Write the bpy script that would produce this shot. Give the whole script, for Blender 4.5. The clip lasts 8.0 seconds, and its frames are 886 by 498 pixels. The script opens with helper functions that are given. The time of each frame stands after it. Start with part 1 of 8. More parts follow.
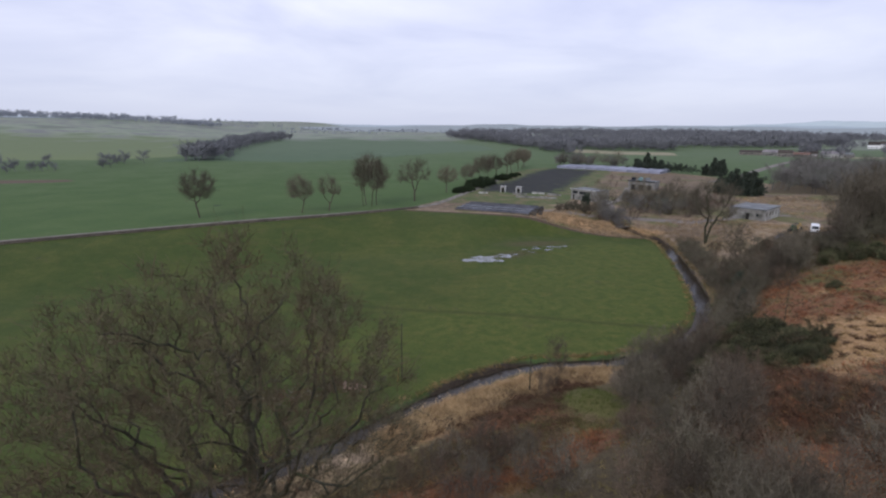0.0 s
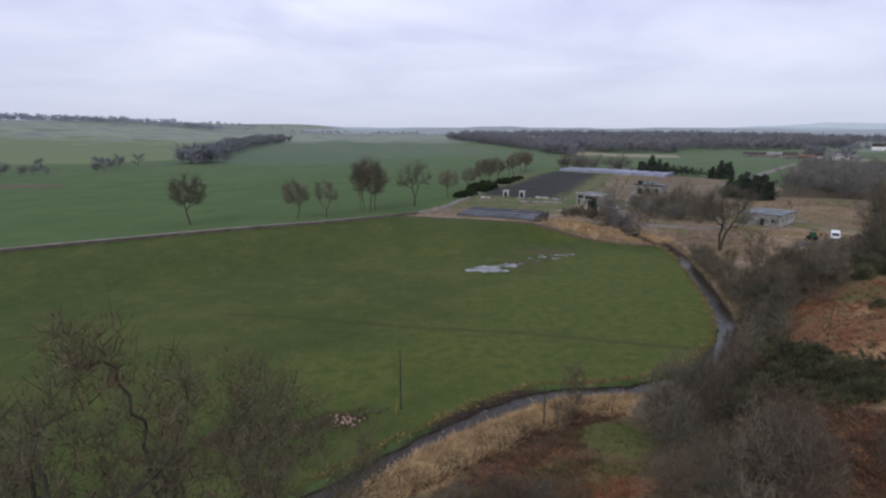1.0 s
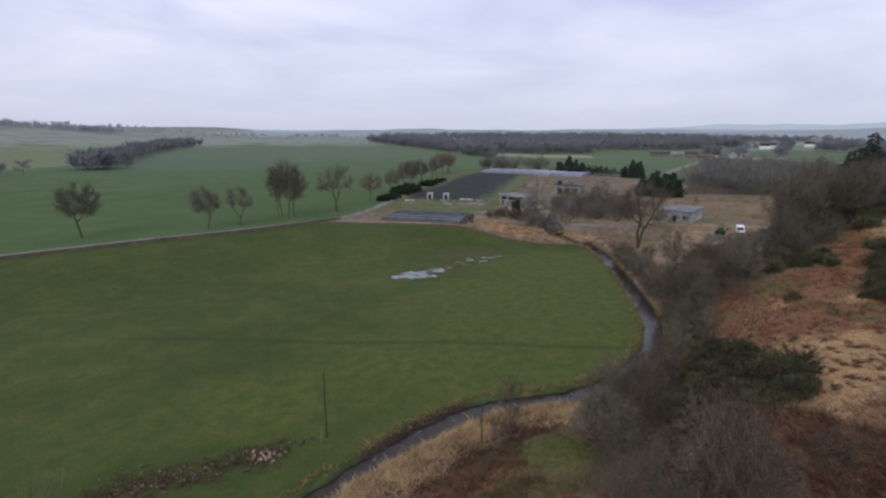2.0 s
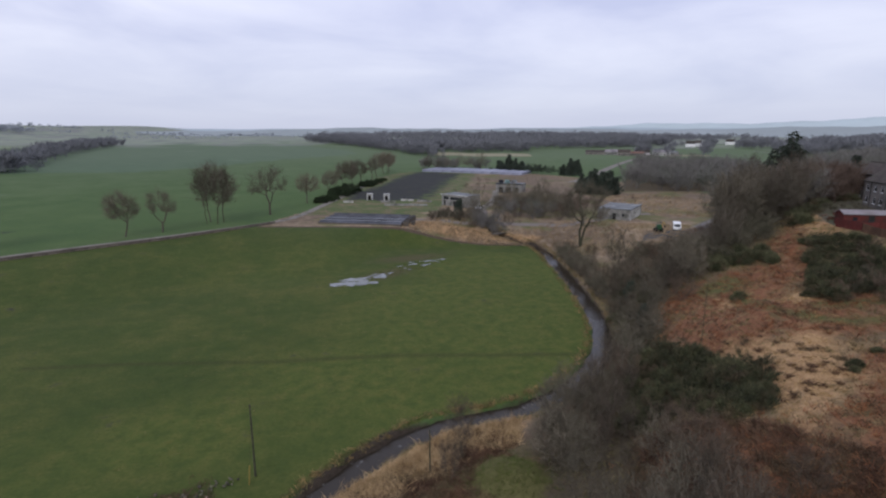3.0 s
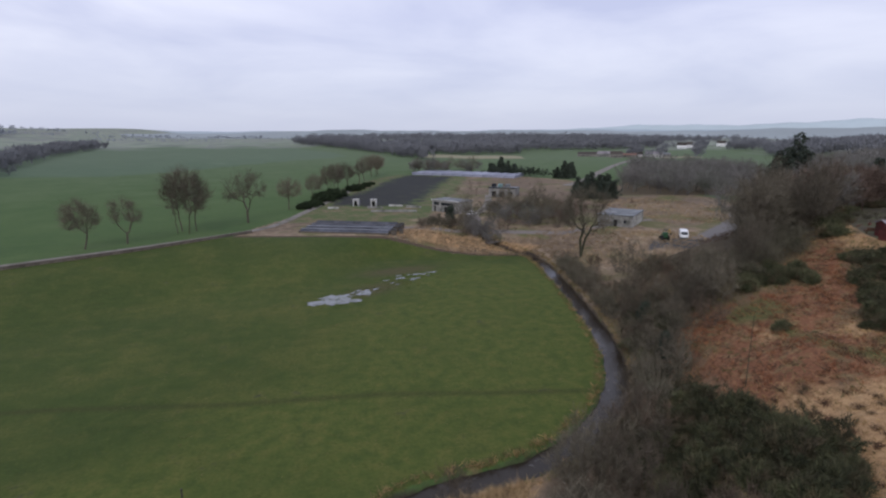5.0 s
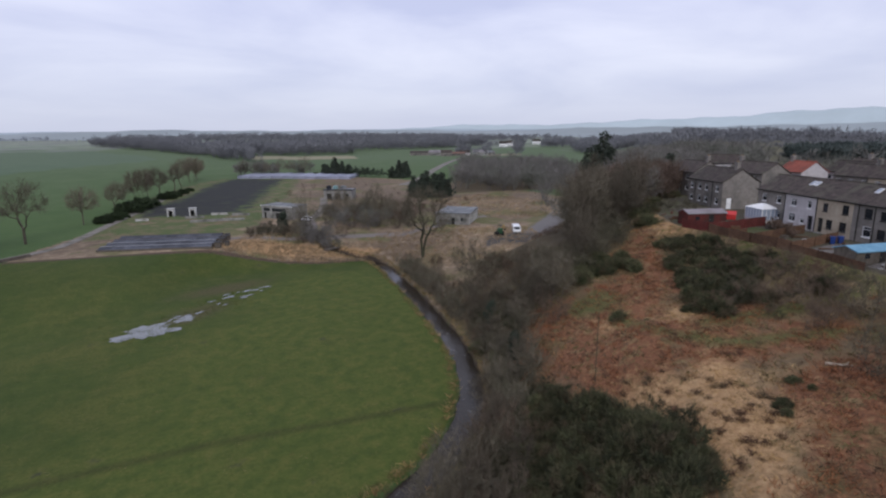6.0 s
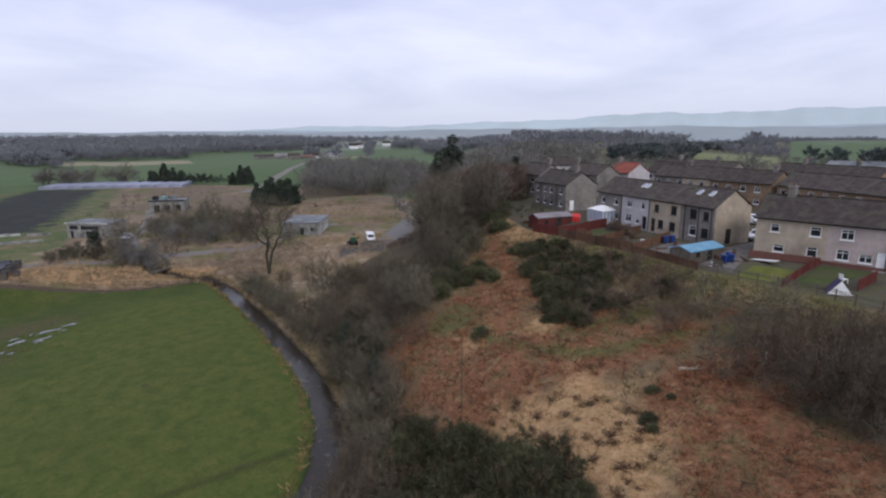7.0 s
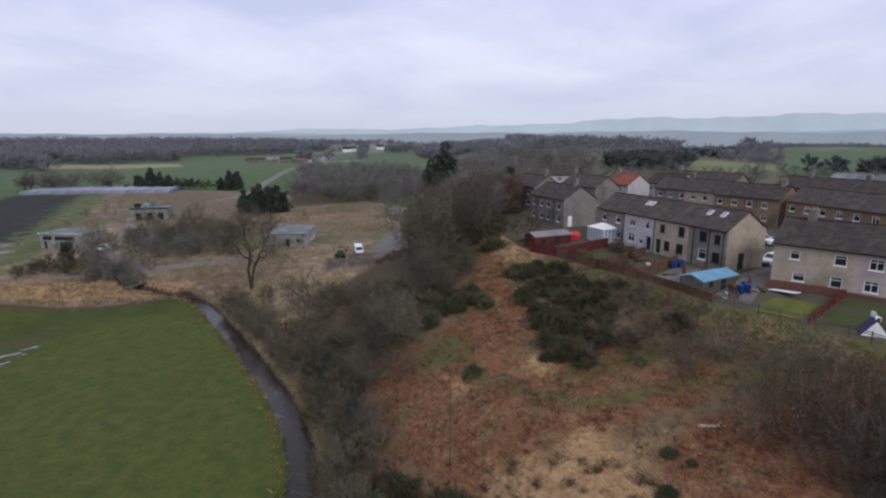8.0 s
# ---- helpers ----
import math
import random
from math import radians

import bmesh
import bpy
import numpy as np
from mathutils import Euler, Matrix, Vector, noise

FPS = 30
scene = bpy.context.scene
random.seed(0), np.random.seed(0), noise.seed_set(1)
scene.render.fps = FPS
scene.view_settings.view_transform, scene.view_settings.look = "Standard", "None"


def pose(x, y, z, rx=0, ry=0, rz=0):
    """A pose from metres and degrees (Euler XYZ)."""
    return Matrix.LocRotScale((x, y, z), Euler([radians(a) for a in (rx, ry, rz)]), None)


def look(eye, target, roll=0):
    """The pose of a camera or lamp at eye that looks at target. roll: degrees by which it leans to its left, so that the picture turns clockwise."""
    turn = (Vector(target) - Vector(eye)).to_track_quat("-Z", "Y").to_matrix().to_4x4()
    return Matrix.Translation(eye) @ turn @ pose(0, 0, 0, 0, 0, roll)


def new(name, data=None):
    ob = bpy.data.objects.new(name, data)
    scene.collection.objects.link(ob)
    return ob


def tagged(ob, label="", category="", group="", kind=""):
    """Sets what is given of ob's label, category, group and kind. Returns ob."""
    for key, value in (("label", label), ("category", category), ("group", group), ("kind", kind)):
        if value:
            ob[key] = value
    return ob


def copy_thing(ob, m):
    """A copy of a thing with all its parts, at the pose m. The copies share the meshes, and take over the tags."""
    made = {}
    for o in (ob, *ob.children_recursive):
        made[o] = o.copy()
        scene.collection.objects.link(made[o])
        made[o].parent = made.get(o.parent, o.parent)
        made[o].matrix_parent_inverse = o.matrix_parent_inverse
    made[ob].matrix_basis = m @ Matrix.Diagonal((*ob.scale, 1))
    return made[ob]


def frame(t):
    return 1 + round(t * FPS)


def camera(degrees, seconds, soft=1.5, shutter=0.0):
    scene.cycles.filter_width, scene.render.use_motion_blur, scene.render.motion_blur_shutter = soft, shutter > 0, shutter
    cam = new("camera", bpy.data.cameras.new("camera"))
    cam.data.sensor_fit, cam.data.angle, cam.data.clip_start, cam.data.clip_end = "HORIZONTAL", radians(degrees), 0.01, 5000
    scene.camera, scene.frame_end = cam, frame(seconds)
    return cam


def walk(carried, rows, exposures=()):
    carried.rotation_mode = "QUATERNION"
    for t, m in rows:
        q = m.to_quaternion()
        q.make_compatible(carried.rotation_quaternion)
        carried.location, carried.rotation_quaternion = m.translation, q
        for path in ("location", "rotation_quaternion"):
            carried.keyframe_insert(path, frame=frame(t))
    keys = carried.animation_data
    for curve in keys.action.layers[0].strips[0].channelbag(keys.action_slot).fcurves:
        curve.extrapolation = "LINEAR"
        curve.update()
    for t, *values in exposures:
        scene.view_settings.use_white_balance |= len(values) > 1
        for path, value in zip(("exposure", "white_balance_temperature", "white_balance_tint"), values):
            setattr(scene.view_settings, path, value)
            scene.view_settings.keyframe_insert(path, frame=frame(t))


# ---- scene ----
cam = camera(79.1, 8.0, soft=2.2)
# seconds, eye, target, roll
PATH = [
    (0.0, (-0.074, 0.242, 33.456), (-0.072, 2.194, 33.019), 0.45),
    (0.1, (-0.1, 0.721, 33.473), (-0.098, 2.673, 33.037), 0.45),
    (0.2, (-0.139, 1.451, 33.498), (-0.138, 3.404, 33.064), 0.44),
    (0.3, (-0.183, 2.283, 33.528), (-0.183, 4.236, 33.095), 0.43),
    (0.4, (-0.253, 3.593, 33.574), (-0.254, 5.546, 33.144), 0.42),
    (0.5, (-0.343, 5.281, 33.633), (-0.346, 7.235, 33.207), 0.4),
    (0.6, (-0.362, 5.804, 33.62), (-0.364, 7.758, 33.194), 0.39),
    (0.8, (-0.401, 6.851, 33.595), (-0.401, 8.805, 33.167), 0.37),
    (1.0, (-0.439, 7.897, 33.57), (-0.438, 9.851, 33.141), 0.35),
    (1.5, (-0.472, 10.121, 33.491), (-0.372, 12.073, 33.067), 0.2),
    (2.0, (-0.365, 12.504, 33.425), (-0.086, 14.44, 33.005), 0.1),
    (2.2, (-0.226, 13.511, 33.415), (0.128, 15.434, 32.994), 0.0),
    (3.5, (1.471, 20.642, 33.479), (1.97, 22.532, 33.057), 0.0),
    (4.0, (2.213, 23.503, 33.484), (2.717, 25.394, 33.068), -0.1),
    (5.3, (4.393, 31.156, 33.364), (4.935, 33.035, 32.946), -0.1),
    (5.5, (4.795, 32.346, 33.364), (5.413, 34.202, 32.945), -0.1),
    (6.0, (6.158, 35.272, 33.391), (7.218, 36.915, 32.971), -0.4),
    (6.5, (8.265, 37.888, 33.471), (9.627, 39.29, 33.05), -0.5),
    (7.0, (10.899, 40.028, 34.002), (12.362, 41.327, 33.584), -0.45),
    (7.5, (13.58, 41.959, 34.728), (15.054, 43.247, 34.316), -0.3),
    (8.0, (16.214, 43.891, 35.432), (17.693, 45.174, 35.025), -0.1),
]
walk(cam, [(t, look(eye, at, roll)) for t, eye, at, roll in PATH], [(0.0, 0.13), (0.5, 0.1), (1.5, 0.03), (2.0, 0.02), (3.5, 0.02), (5.5, 0.0), (6.0, 0.03), (7.0, 0.13), (7.5, 0.08), (8.0, 0.02)])

# ---- light: a bright overcast winter sky ----
scene.view_settings.exposure = 0.0
SUN_EL, SUN_AZ = radians(38), radians(205)
world = bpy.data.worlds.new("sky")
scene.world = world
world.use_nodes = True
wn, wl = world.node_tree.nodes, world.node_tree.links
wn.clear()


def wnode(kind, **props):
    n = wn.new(kind)
    for k, v in props.items():
        n.inputs[k].default_value = v
    return n


sky = wn.new("ShaderNodeTexSky")
sky.sky_type, sky.sun_disc = "NISHITA", False
sky.sun_elevation, sky.sun_rotation = SUN_EL, SUN_AZ
sky_dim = wn.new("ShaderNodeVectorMath")
sky_dim.operation = "SCALE"
sky_dim.inputs["Scale"].default_value = 0.08
wl.new(sky.outputs[0], sky_dim.inputs[0])
co = wn.new("ShaderNodeTexCoord")
sep = wn.new("ShaderNodeSeparateXYZ")
wl.new(co.outputs["Generated"], sep.inputs[0])


def wmath(op, a, b):
    n = wn.new("ShaderNodeMath")
    n.operation = op
    for i, v in enumerate((a, b)):
        if isinstance(v, (int, float)):
            n.inputs[i].default_value = v
        else:
            wl.new(v, n.inputs[i])
    return n.outputs[0]


up = wmath("ADD", wmath("ABSOLUTE", sep.outputs[2], 0), 0.16)
flat = wn.new("ShaderNodeCombineXYZ")
wl.new(wmath("DIVIDE", sep.outputs[0], up), flat.inputs[0])
wl.new(wmath("DIVIDE", sep.outputs[1], up), flat.inputs[1])
cl = wnode("ShaderNodeTexNoise", Scale=0.75, Detail=6.0, Roughness=0.5, Distortion=0.35)
wl.new(flat.outputs[0], cl.inputs["Vector"])
ramp = wn.new("ShaderNodeValToRGB")
ramp.color_ramp.elements[0].position, ramp.color_ramp.elements[0].color = 0.34, (0.61, 0.65, 0.90, 1)
ramp.color_ramp.elements[1].position, ramp.color_ramp.elements[1].color = 0.66, (0.96, 0.98, 1.16, 1)
wl.new(cl.outputs["Fac"], ramp.inputs[0])
hor = wn.new("ShaderNodeMapRange")
hor.inputs["From Min"].default_value, hor.inputs["From Max"].default_value = 0.0, 0.20
wl.new(sep.outputs[2], hor.inputs["Value"])
mix_h = wn.new("ShaderNodeMix")
mix_h.data_type = "RGBA"
wl.new(hor.outputs[0], mix_h.inputs["Factor"])
mix_h.inputs["A"].default_value = (0, 0, 0, 1)
mix_h.inputs[6].default_value = (0.61, 0.65, 0.82, 1)
wl.new(ramp.outputs[0], mix_h.inputs[7])
mix_s = wn.new("ShaderNodeMix")
mix_s.data_type = "RGBA"
mix_s.inputs["Factor"].default_value = 0.9
wl.new(sky_dim.outputs[0], mix_s.inputs[6])
wl.new(mix_h.outputs[2], mix_s.inputs[7])
bg = wn.new("ShaderNodeBackground")
bg.inputs["Strength"].default_value = 1.0
wl.new(mix_s.outputs[2], bg.inputs["Color"])
wo = wn.new("ShaderNodeOutputWorld")
wl.new(bg.outputs[0], wo.inputs["Surface"])

sun = new("sun", bpy.data.lights.new("sun", "SUN"))
sun.data.energy, sun.data.angle, sun.data.color = 1.2, radians(22), (1.0, 0.97, 0.93)
sun.matrix_world = look((0, 0, 100), (-100 * math.sin(SUN_AZ) * math.cos(SUN_EL), -100 * math.cos(SUN_AZ) * math.cos(SUN_EL), 100 - 100 * math.sin(SUN_EL)))

# ---- materials ----
def material(name, a, b, scale=1.0, rough=0.85, bump=0.0, bump_scale=None, c=None, c_scale=0.1, rand=0.0, metal=0.0, spec=0.3, stretch=(1, 1, 1)):
    """Two base colours mottled by noise, a third in broad patches, and a random brightness from object to object."""
    m = bpy.data.materials.new(name)
    m.use_nodes = True
    n, l = m.node_tree.nodes, m.node_tree.links
    bsdf = n["Principled BSDF"]
    bsdf.inputs["Roughness"].default_value, bsdf.inputs["Metallic"].default_value = rough, metal
    bsdf.inputs["Specular IOR Level"].default_value = spec
    tc = n.new("ShaderNodeTexCoord")
    mp = n.new("ShaderNodeMapping")
    mp.inputs["Scale"].default_value = stretch
    l.new(tc.outputs["Object"], mp.inputs[0])
    no = n.new("ShaderNodeTexNoise")
    no.inputs["Scale"].default_value, no.inputs["Detail"].default_value, no.inputs["Roughness"].default_value = scale, 6, 0.65
    l.new(mp.outputs[0], no.inputs["Vector"])
    rp = n.new("ShaderNodeValToRGB")
    rp.color_ramp.elements[0].position, rp.color_ramp.elements[1].position = 0.35, 0.65
    rp.color_ramp.elements[0].color, rp.color_ramp.elements[1].color = (*a, 1), (*b, 1)
    l.new(no.outputs["Fac"], rp.inputs[0])
    out = rp.outputs[0]
    if c:
        n2 = n.new("ShaderNodeTexNoise")
        n2.inputs["Scale"].default_value, n2.inputs["Detail"].default_value = c_scale, 4
        l.new(mp.outputs[0], n2.inputs["Vector"])
        r2 = n.new("ShaderNodeMapRange")
        r2.inputs["From Min"].default_value, r2.inputs["From Max"].default_value = 0.48, 0.68
        l.new(n2.outputs["Fac"], r2.inputs[0])
        mx = n.new("ShaderNodeMix")
        mx.data_type = "RGBA"
        l.new(r2.outputs[0], mx.inputs["Factor"])
        l.new(out, mx.inputs[6])
        mx.inputs[7].default_value = (*c, 1)
        out = mx.outputs[2]
    if rand:
        oi = n.new("ShaderNodeObjectInfo")
        mr = n.new("ShaderNodeMapRange")
        mr.inputs["To Min"].default_value, mr.inputs["To Max"].default_value = 1 - rand, 1 + rand
        l.new(oi.outputs["Random"], mr.inputs[0])
        hs = n.new("ShaderNodeHueSaturation")
        l.new(mr.outputs[0], hs.inputs["Value"])
        l.new(out, hs.inputs["Color"])
        out = hs.outputs[0]
    l.new(out, bsdf.inputs["Base Color"])
    if bump:
        nb = n.new("ShaderNodeTexNoise")
        nb.inputs["Scale"].default_value, nb.inputs["Detail"].default_value = bump_scale or scale * 4, 4
        l.new(mp.outputs[0], nb.inputs["Vector"])
        bp = n.new("ShaderNodeBump")
        bp.inputs["Strength"].default_value, bp.inputs["Distance"].default_value = bump, 0.05
        l.new(nb.outputs["Fac"], bp.inputs["Height"])
        l.new(bp.outputs[0], bsdf.inputs["Normal"])
    return m


def island(m, spread):
    """Vary a material's brightness from loose piece to loose piece."""
    n, l = m.node_tree.nodes, m.node_tree.links
    bsdf = n["Principled BSDF"]
    was = bsdf.inputs["Base Color"].links[0].from_socket
    ge, mr, hs = n.new("ShaderNodeNewGeometry"), n.new("ShaderNodeMapRange"), n.new("ShaderNodeHueSaturation")
    mr.inputs["To Min"].default_value, mr.inputs["To Max"].default_value = 1 - spread, 1 + spread
    l.new(ge.outputs["Random Per Island"], mr.inputs[0])
    l.new(mr.outputs[0], hs.inputs["Value"])
    l.new(was, hs.inputs["Color"])
    l.new(hs.outputs[0], bsdf.inputs["Base Color"])
    return m


M = {}
M["bark"] = material("bark", (0.06, 0.05, 0.04), (0.12, 0.105, 0.08), 3, 0.95, 0.6, c=(0.085, 0.09, 0.045), c_scale=0.8, rand=0.15)
M["oak_bark"] = material("oak_bark", (0.032, 0.031, 0.022), (0.078, 0.074, 0.052), 4, 0.95, 0.7, c=(0.05, 0.06, 0.024), c_scale=1.2)
M["oak_twig"] = island(material("oak_twig", (0.058, 0.052, 0.03), (0.115, 0.098, 0.058), 1.5, 0.95, c=(0.08, 0.05, 0.03), c_scale=0.4), 0.35)
M["twig"] = island(material("twig", (0.086, 0.074, 0.054), (0.154, 0.132, 0.098), 0.7, 0.95, c=(0.092, 0.09, 0.058), c_scale=0.15, rand=0.35), 0.3)
M["twig_brown"] = island(material("twig_brown", (0.08, 0.058, 0.042), (0.145, 0.108, 0.078), 0.7, 0.95, c=(0.11, 0.068, 0.046), c_scale=0.2, rand=0.3), 0.3)
M["twig_dark"] = island(material("twig_dark", (0.06, 0.056, 0.038), (0.118, 0.106, 0.072), 0.7, 0.95, rand=0.3), 0.3)
M["twig_plum"] = island(material("twig_plum", (0.055, 0.044, 0.033), (0.104, 0.083, 0.061), 0.7, 0.95, rand=0.3), 0.3)
M["twig_rust"] = island(material("twig_rust", (0.095, 0.066, 0.05), (0.16, 0.112, 0.086), 0.7, 0.95, rand=0.2), 0.3)
# These four get paler and bluer with distance: haze put into the twig colour.
M["twig_mid"] = island(material("twig_mid", (0.11, 0.104, 0.098), (0.184, 0.172, 0.16), 0.1, 0.95, c=(0.102, 0.11, 0.085), c_scale=0.05), 0.25)
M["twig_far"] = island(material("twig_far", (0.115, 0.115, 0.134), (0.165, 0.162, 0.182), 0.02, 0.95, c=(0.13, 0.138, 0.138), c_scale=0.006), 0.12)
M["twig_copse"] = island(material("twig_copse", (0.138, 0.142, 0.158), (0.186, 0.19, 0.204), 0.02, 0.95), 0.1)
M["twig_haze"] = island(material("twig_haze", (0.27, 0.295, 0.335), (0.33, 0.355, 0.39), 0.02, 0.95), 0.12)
M["needle"] = island(material("needle", (0.028, 0.04, 0.03), (0.062, 0.076, 0.054), 1.2, 0.85, rand=0.25), 0.3)
# Needle colour with haze mixed in, for the distant plantations.
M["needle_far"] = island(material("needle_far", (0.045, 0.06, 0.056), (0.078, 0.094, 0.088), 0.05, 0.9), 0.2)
M["gorse"] = island(material("gorse", (0.034, 0.041, 0.02), (0.098, 0.1, 0.05), 1.1, 0.9, c=(0.115, 0.085, 0.052), c_scale=0.4, rand=0.35), 0.45)
M["hedge"] = island(material("hedge", (0.015, 0.03, 0.012), (0.035, 0.05, 0.02), 1.5, 0.85, rand=0.2), 0.35)
M["dry_grass"] = island(material("dry_grass", (0.25, 0.16, 0.072), (0.47, 0.312, 0.145), 0.4, 0.9, c=(0.21, 0.142, 0.064), c_scale=0.12), 0.35)
M["reed"] = island(material("reed", (0.34, 0.236, 0.125), (0.6, 0.44, 0.25), 0.4, 0.9, c=(0.28, 0.18, 0.09), c_scale=0.2), 0.3)
M["straw"] = island(material("straw", (0.245, 0.178, 0.106), (0.44, 0.325, 0.202), 0.4, 0.9, c=(0.15, 0.108, 0.062), c_scale=0.1), 0.3)
M["rush"] = island(material("rush", (0.06, 0.04, 0.025), (0.12, 0.08, 0.045), 0.4, 0.9), 0.3)
M["bracken"] = island(material("bracken", (0.14, 0.055, 0.027), (0.295, 0.122, 0.056), 0.35, 0.95, c=(0.25, 0.15, 0.07), c_scale=0.22), 0.45)
M["bracken_dark"] = island(material("bracken_dark", (0.062, 0.036, 0.024), (0.135, 0.075, 0.046), 0.35, 0.95, c=(0.11, 0.085, 0.05), c_scale=0.3), 0.4)
M["turf"] = island(material("turf", (0.045, 0.065, 0.015), (0.10, 0.12, 0.03), 0.3, 0.9), 0.3)
M["turf_dry"] = island(material("turf_dry", (0.10, 0.085, 0.035), (0.21, 0.165, 0.08), 0.3, 0.9, c=(0.085, 0.095, 0.03), c_scale=0.2), 0.35)
M["stone"] = material("stone", (0.05, 0.046, 0.034), (0.15, 0.132, 0.105), 2, 0.9, 0.5, c=(0.06, 0.075, 0.025), c_scale=0.9, rand=0.5)
M["stone_pale"] = material("stone_pale", (0.19, 0.125, 0.095), (0.34, 0.245, 0.195), 2, 0.9, 0.5, rand=0.35)
M["concrete"] = material("concrete", (0.17, 0.165, 0.155), (0.29, 0.285, 0.27), 0.8, 0.9, 0.3, c=(0.10, 0.10, 0.09), c_scale=0.35, rand=0.1)
M["track"] = material("track", (0.13, 0.118, 0.105), (0.22, 0.20, 0.178), 0.7, 0.95, 0.4, c=(0.10, 0.095, 0.07), c_scale=0.2)
M["tarmac"] = material("tarmac", (0.05, 0.05, 0.052), (0.085, 0.085, 0.085), 1.2, 0.9, 0.2)
M["harl"] = material("harl", (0.35, 0.29, 0.22), (0.44, 0.375, 0.295), 1.5, 0.95, 0.4, 30, c=(0.27, 0.225, 0.175), c_scale=0.35)
M["harl_grey"] = material("harl_grey", (0.165, 0.15, 0.136), (0.24, 0.218, 0.198), 1.5, 0.95, 0.4, 30, c=(0.115, 0.108, 0.10), c_scale=0.25)
M["harl_white"] = material("harl_white", (0.42, 0.39, 0.40), (0.52, 0.49, 0.50), 1.2, 0.95, 0.3, 30, c=(0.36, 0.33, 0.33), c_scale=0.25)
M["harl_pink"] = material("harl_pink", (0.37, 0.31, 0.29), (0.45, 0.38, 0.36), 1.2, 0.95, 0.3, 30, c=(0.26, 0.22, 0.2), c_scale=0.25)
M["brick_tan"] = material("brick_tan", (0.185, 0.128, 0.082), (0.26, 0.185, 0.122), 2.0, 0.95, 0.3, 18, c=(0.14, 0.10, 0.07), c_scale=0.3)
M["plinth"] = material("plinth", (0.12, 0.055, 0.045), (0.17, 0.08, 0.06), 3, 0.95, 0.3)
M["slate"] = material("slate", (0.034, 0.027, 0.025), (0.074, 0.058, 0.052), 1.4, 0.9, 0.3, c=(0.07, 0.066, 0.05), c_scale=0.7, rand=0.25)
M["slate_red"] = material("slate_red", (0.22, 0.06, 0.042), (0.30, 0.09, 0.06), 1.0, 0.85, 0.2, c=(0.16, 0.06, 0.045), c_scale=0.5, rand=0.12)
M["rust_roof"] = material("rust_roof", (0.12, 0.07, 0.055), (0.18, 0.105, 0.085), 0.8, 0.9, 0.2)
M["white"] = material("white", (0.68, 0.68, 0.68), (0.80, 0.80, 0.80), 1.5, 0.5)
M["white_dirty"] = material("white_dirty", (0.34, 0.335, 0.325), (0.54, 0.535, 0.52), 1.2, 0.7, c=(0.22, 0.22, 0.20), c_scale=0.6)
M["glass"] = material("glass", (0.015, 0.018, 0.022), (0.03, 0.034, 0.04), 0.5, 0.06, spec=0.6)
M["dark"] = material("dark", (0.012, 0.012, 0.012), (0.03, 0.028, 0.026), 1.5, 0.8)
M["red_wood"] = material("red_wood", (0.075, 0.017, 0.015), (0.125, 0.028, 0.023), 2.0, 0.85, 0.2, c=(0.06, 0.023, 0.019), c_scale=0.5, rand=0.2)
M["brown_wood"] = material("brown_wood", (0.075, 0.04, 0.025), (0.13, 0.075, 0.045), 2.0, 0.9, 0.2, c=(0.06, 0.035, 0.025), c_scale=0.5, rand=0.25)
M["grey_wood"] = material("grey_wood", (0.07, 0.06, 0.05), (0.13, 0.11, 0.09), 2.0, 0.9, 0.3, rand=0.2)
M["blue_roof"] = material("blue_roof", (0.11, 0.25, 0.36), (0.17, 0.33, 0.45), 0.8, 0.7, 0.1)
M["grey_roof"] = material("grey_roof", (0.19, 0.17, 0.18), (0.26, 0.235, 0.25), 0.8, 0.7, 0.1, c=(0.16, 0.14, 0.14), c_scale=0.4)
M["blue_plastic"] = material("blue_plastic", (0.01, 0.03, 0.13), (0.016, 0.045, 0.19), 1.0, 0.5)
M["red_plastic"] = material("red_plastic", (0.45, 0.03, 0.03), (0.55, 0.05, 0.04), 1.0, 0.5)
M["yellow"] = material("yellow", (0.34, 0.21, 0.03), (0.45, 0.28, 0.05), 2.0, 0.6)
M["guard"] = material("guard", (0.20, 0.14, 0.03), (0.27, 0.19, 0.05), 2.0, 0.8)
M["green_machine"] = material("green_machine", (0.02, 0.06, 0.03), (0.04, 0.10, 0.05), 2.0, 0.6)
M["purple"] = material("purple", (0.03, 0.02, 0.06), (0.06, 0.04, 0.10), 2.0, 0.7)
M["tyre"] = material("tyre", (0.012, 0.012, 0.012), (0.025, 0.025, 0.025), 3.0, 0.9)
M["steel"] = material("steel", (0.30, 0.31, 0.32), (0.42, 0.43, 0.44), 2.0, 0.45, metal=0.6)
M["car_white"] = material("car_white", (0.68, 0.69, 0.70), (0.76, 0.77, 0.78), 0.6, 0.25, spec=0.5)
M["car_grey"] = material("car_grey", (0.10, 0.11, 0.12), (0.14, 0.15, 0.16), 0.6, 0.25, spec=0.5)
M["membrane"] = material("membrane", (0.016, 0.018, 0.024), (0.032, 0.034, 0.042), 0.25, 0.95, spec=0.08, bump=0.3, c=(0.04, 0.042, 0.05), c_scale=0.05)
M["polytunnel"] = material("polytunnel", (0.22, 0.26, 0.33), (0.32, 0.36, 0.43), 0.3, 0.5, rand=0.1)
M["frame_cover"] = material("frame_cover", (0.042, 0.046, 0.058), (0.085, 0.09, 0.108), 0.5, 0.6, spec=0.2, bump=0.3, rand=0.3)
M["glasshouse"] = material("glasshouse", (0.19, 0.20, 0.265), (0.27, 0.285, 0.36), 0.25, 0.55, rand=0.12)
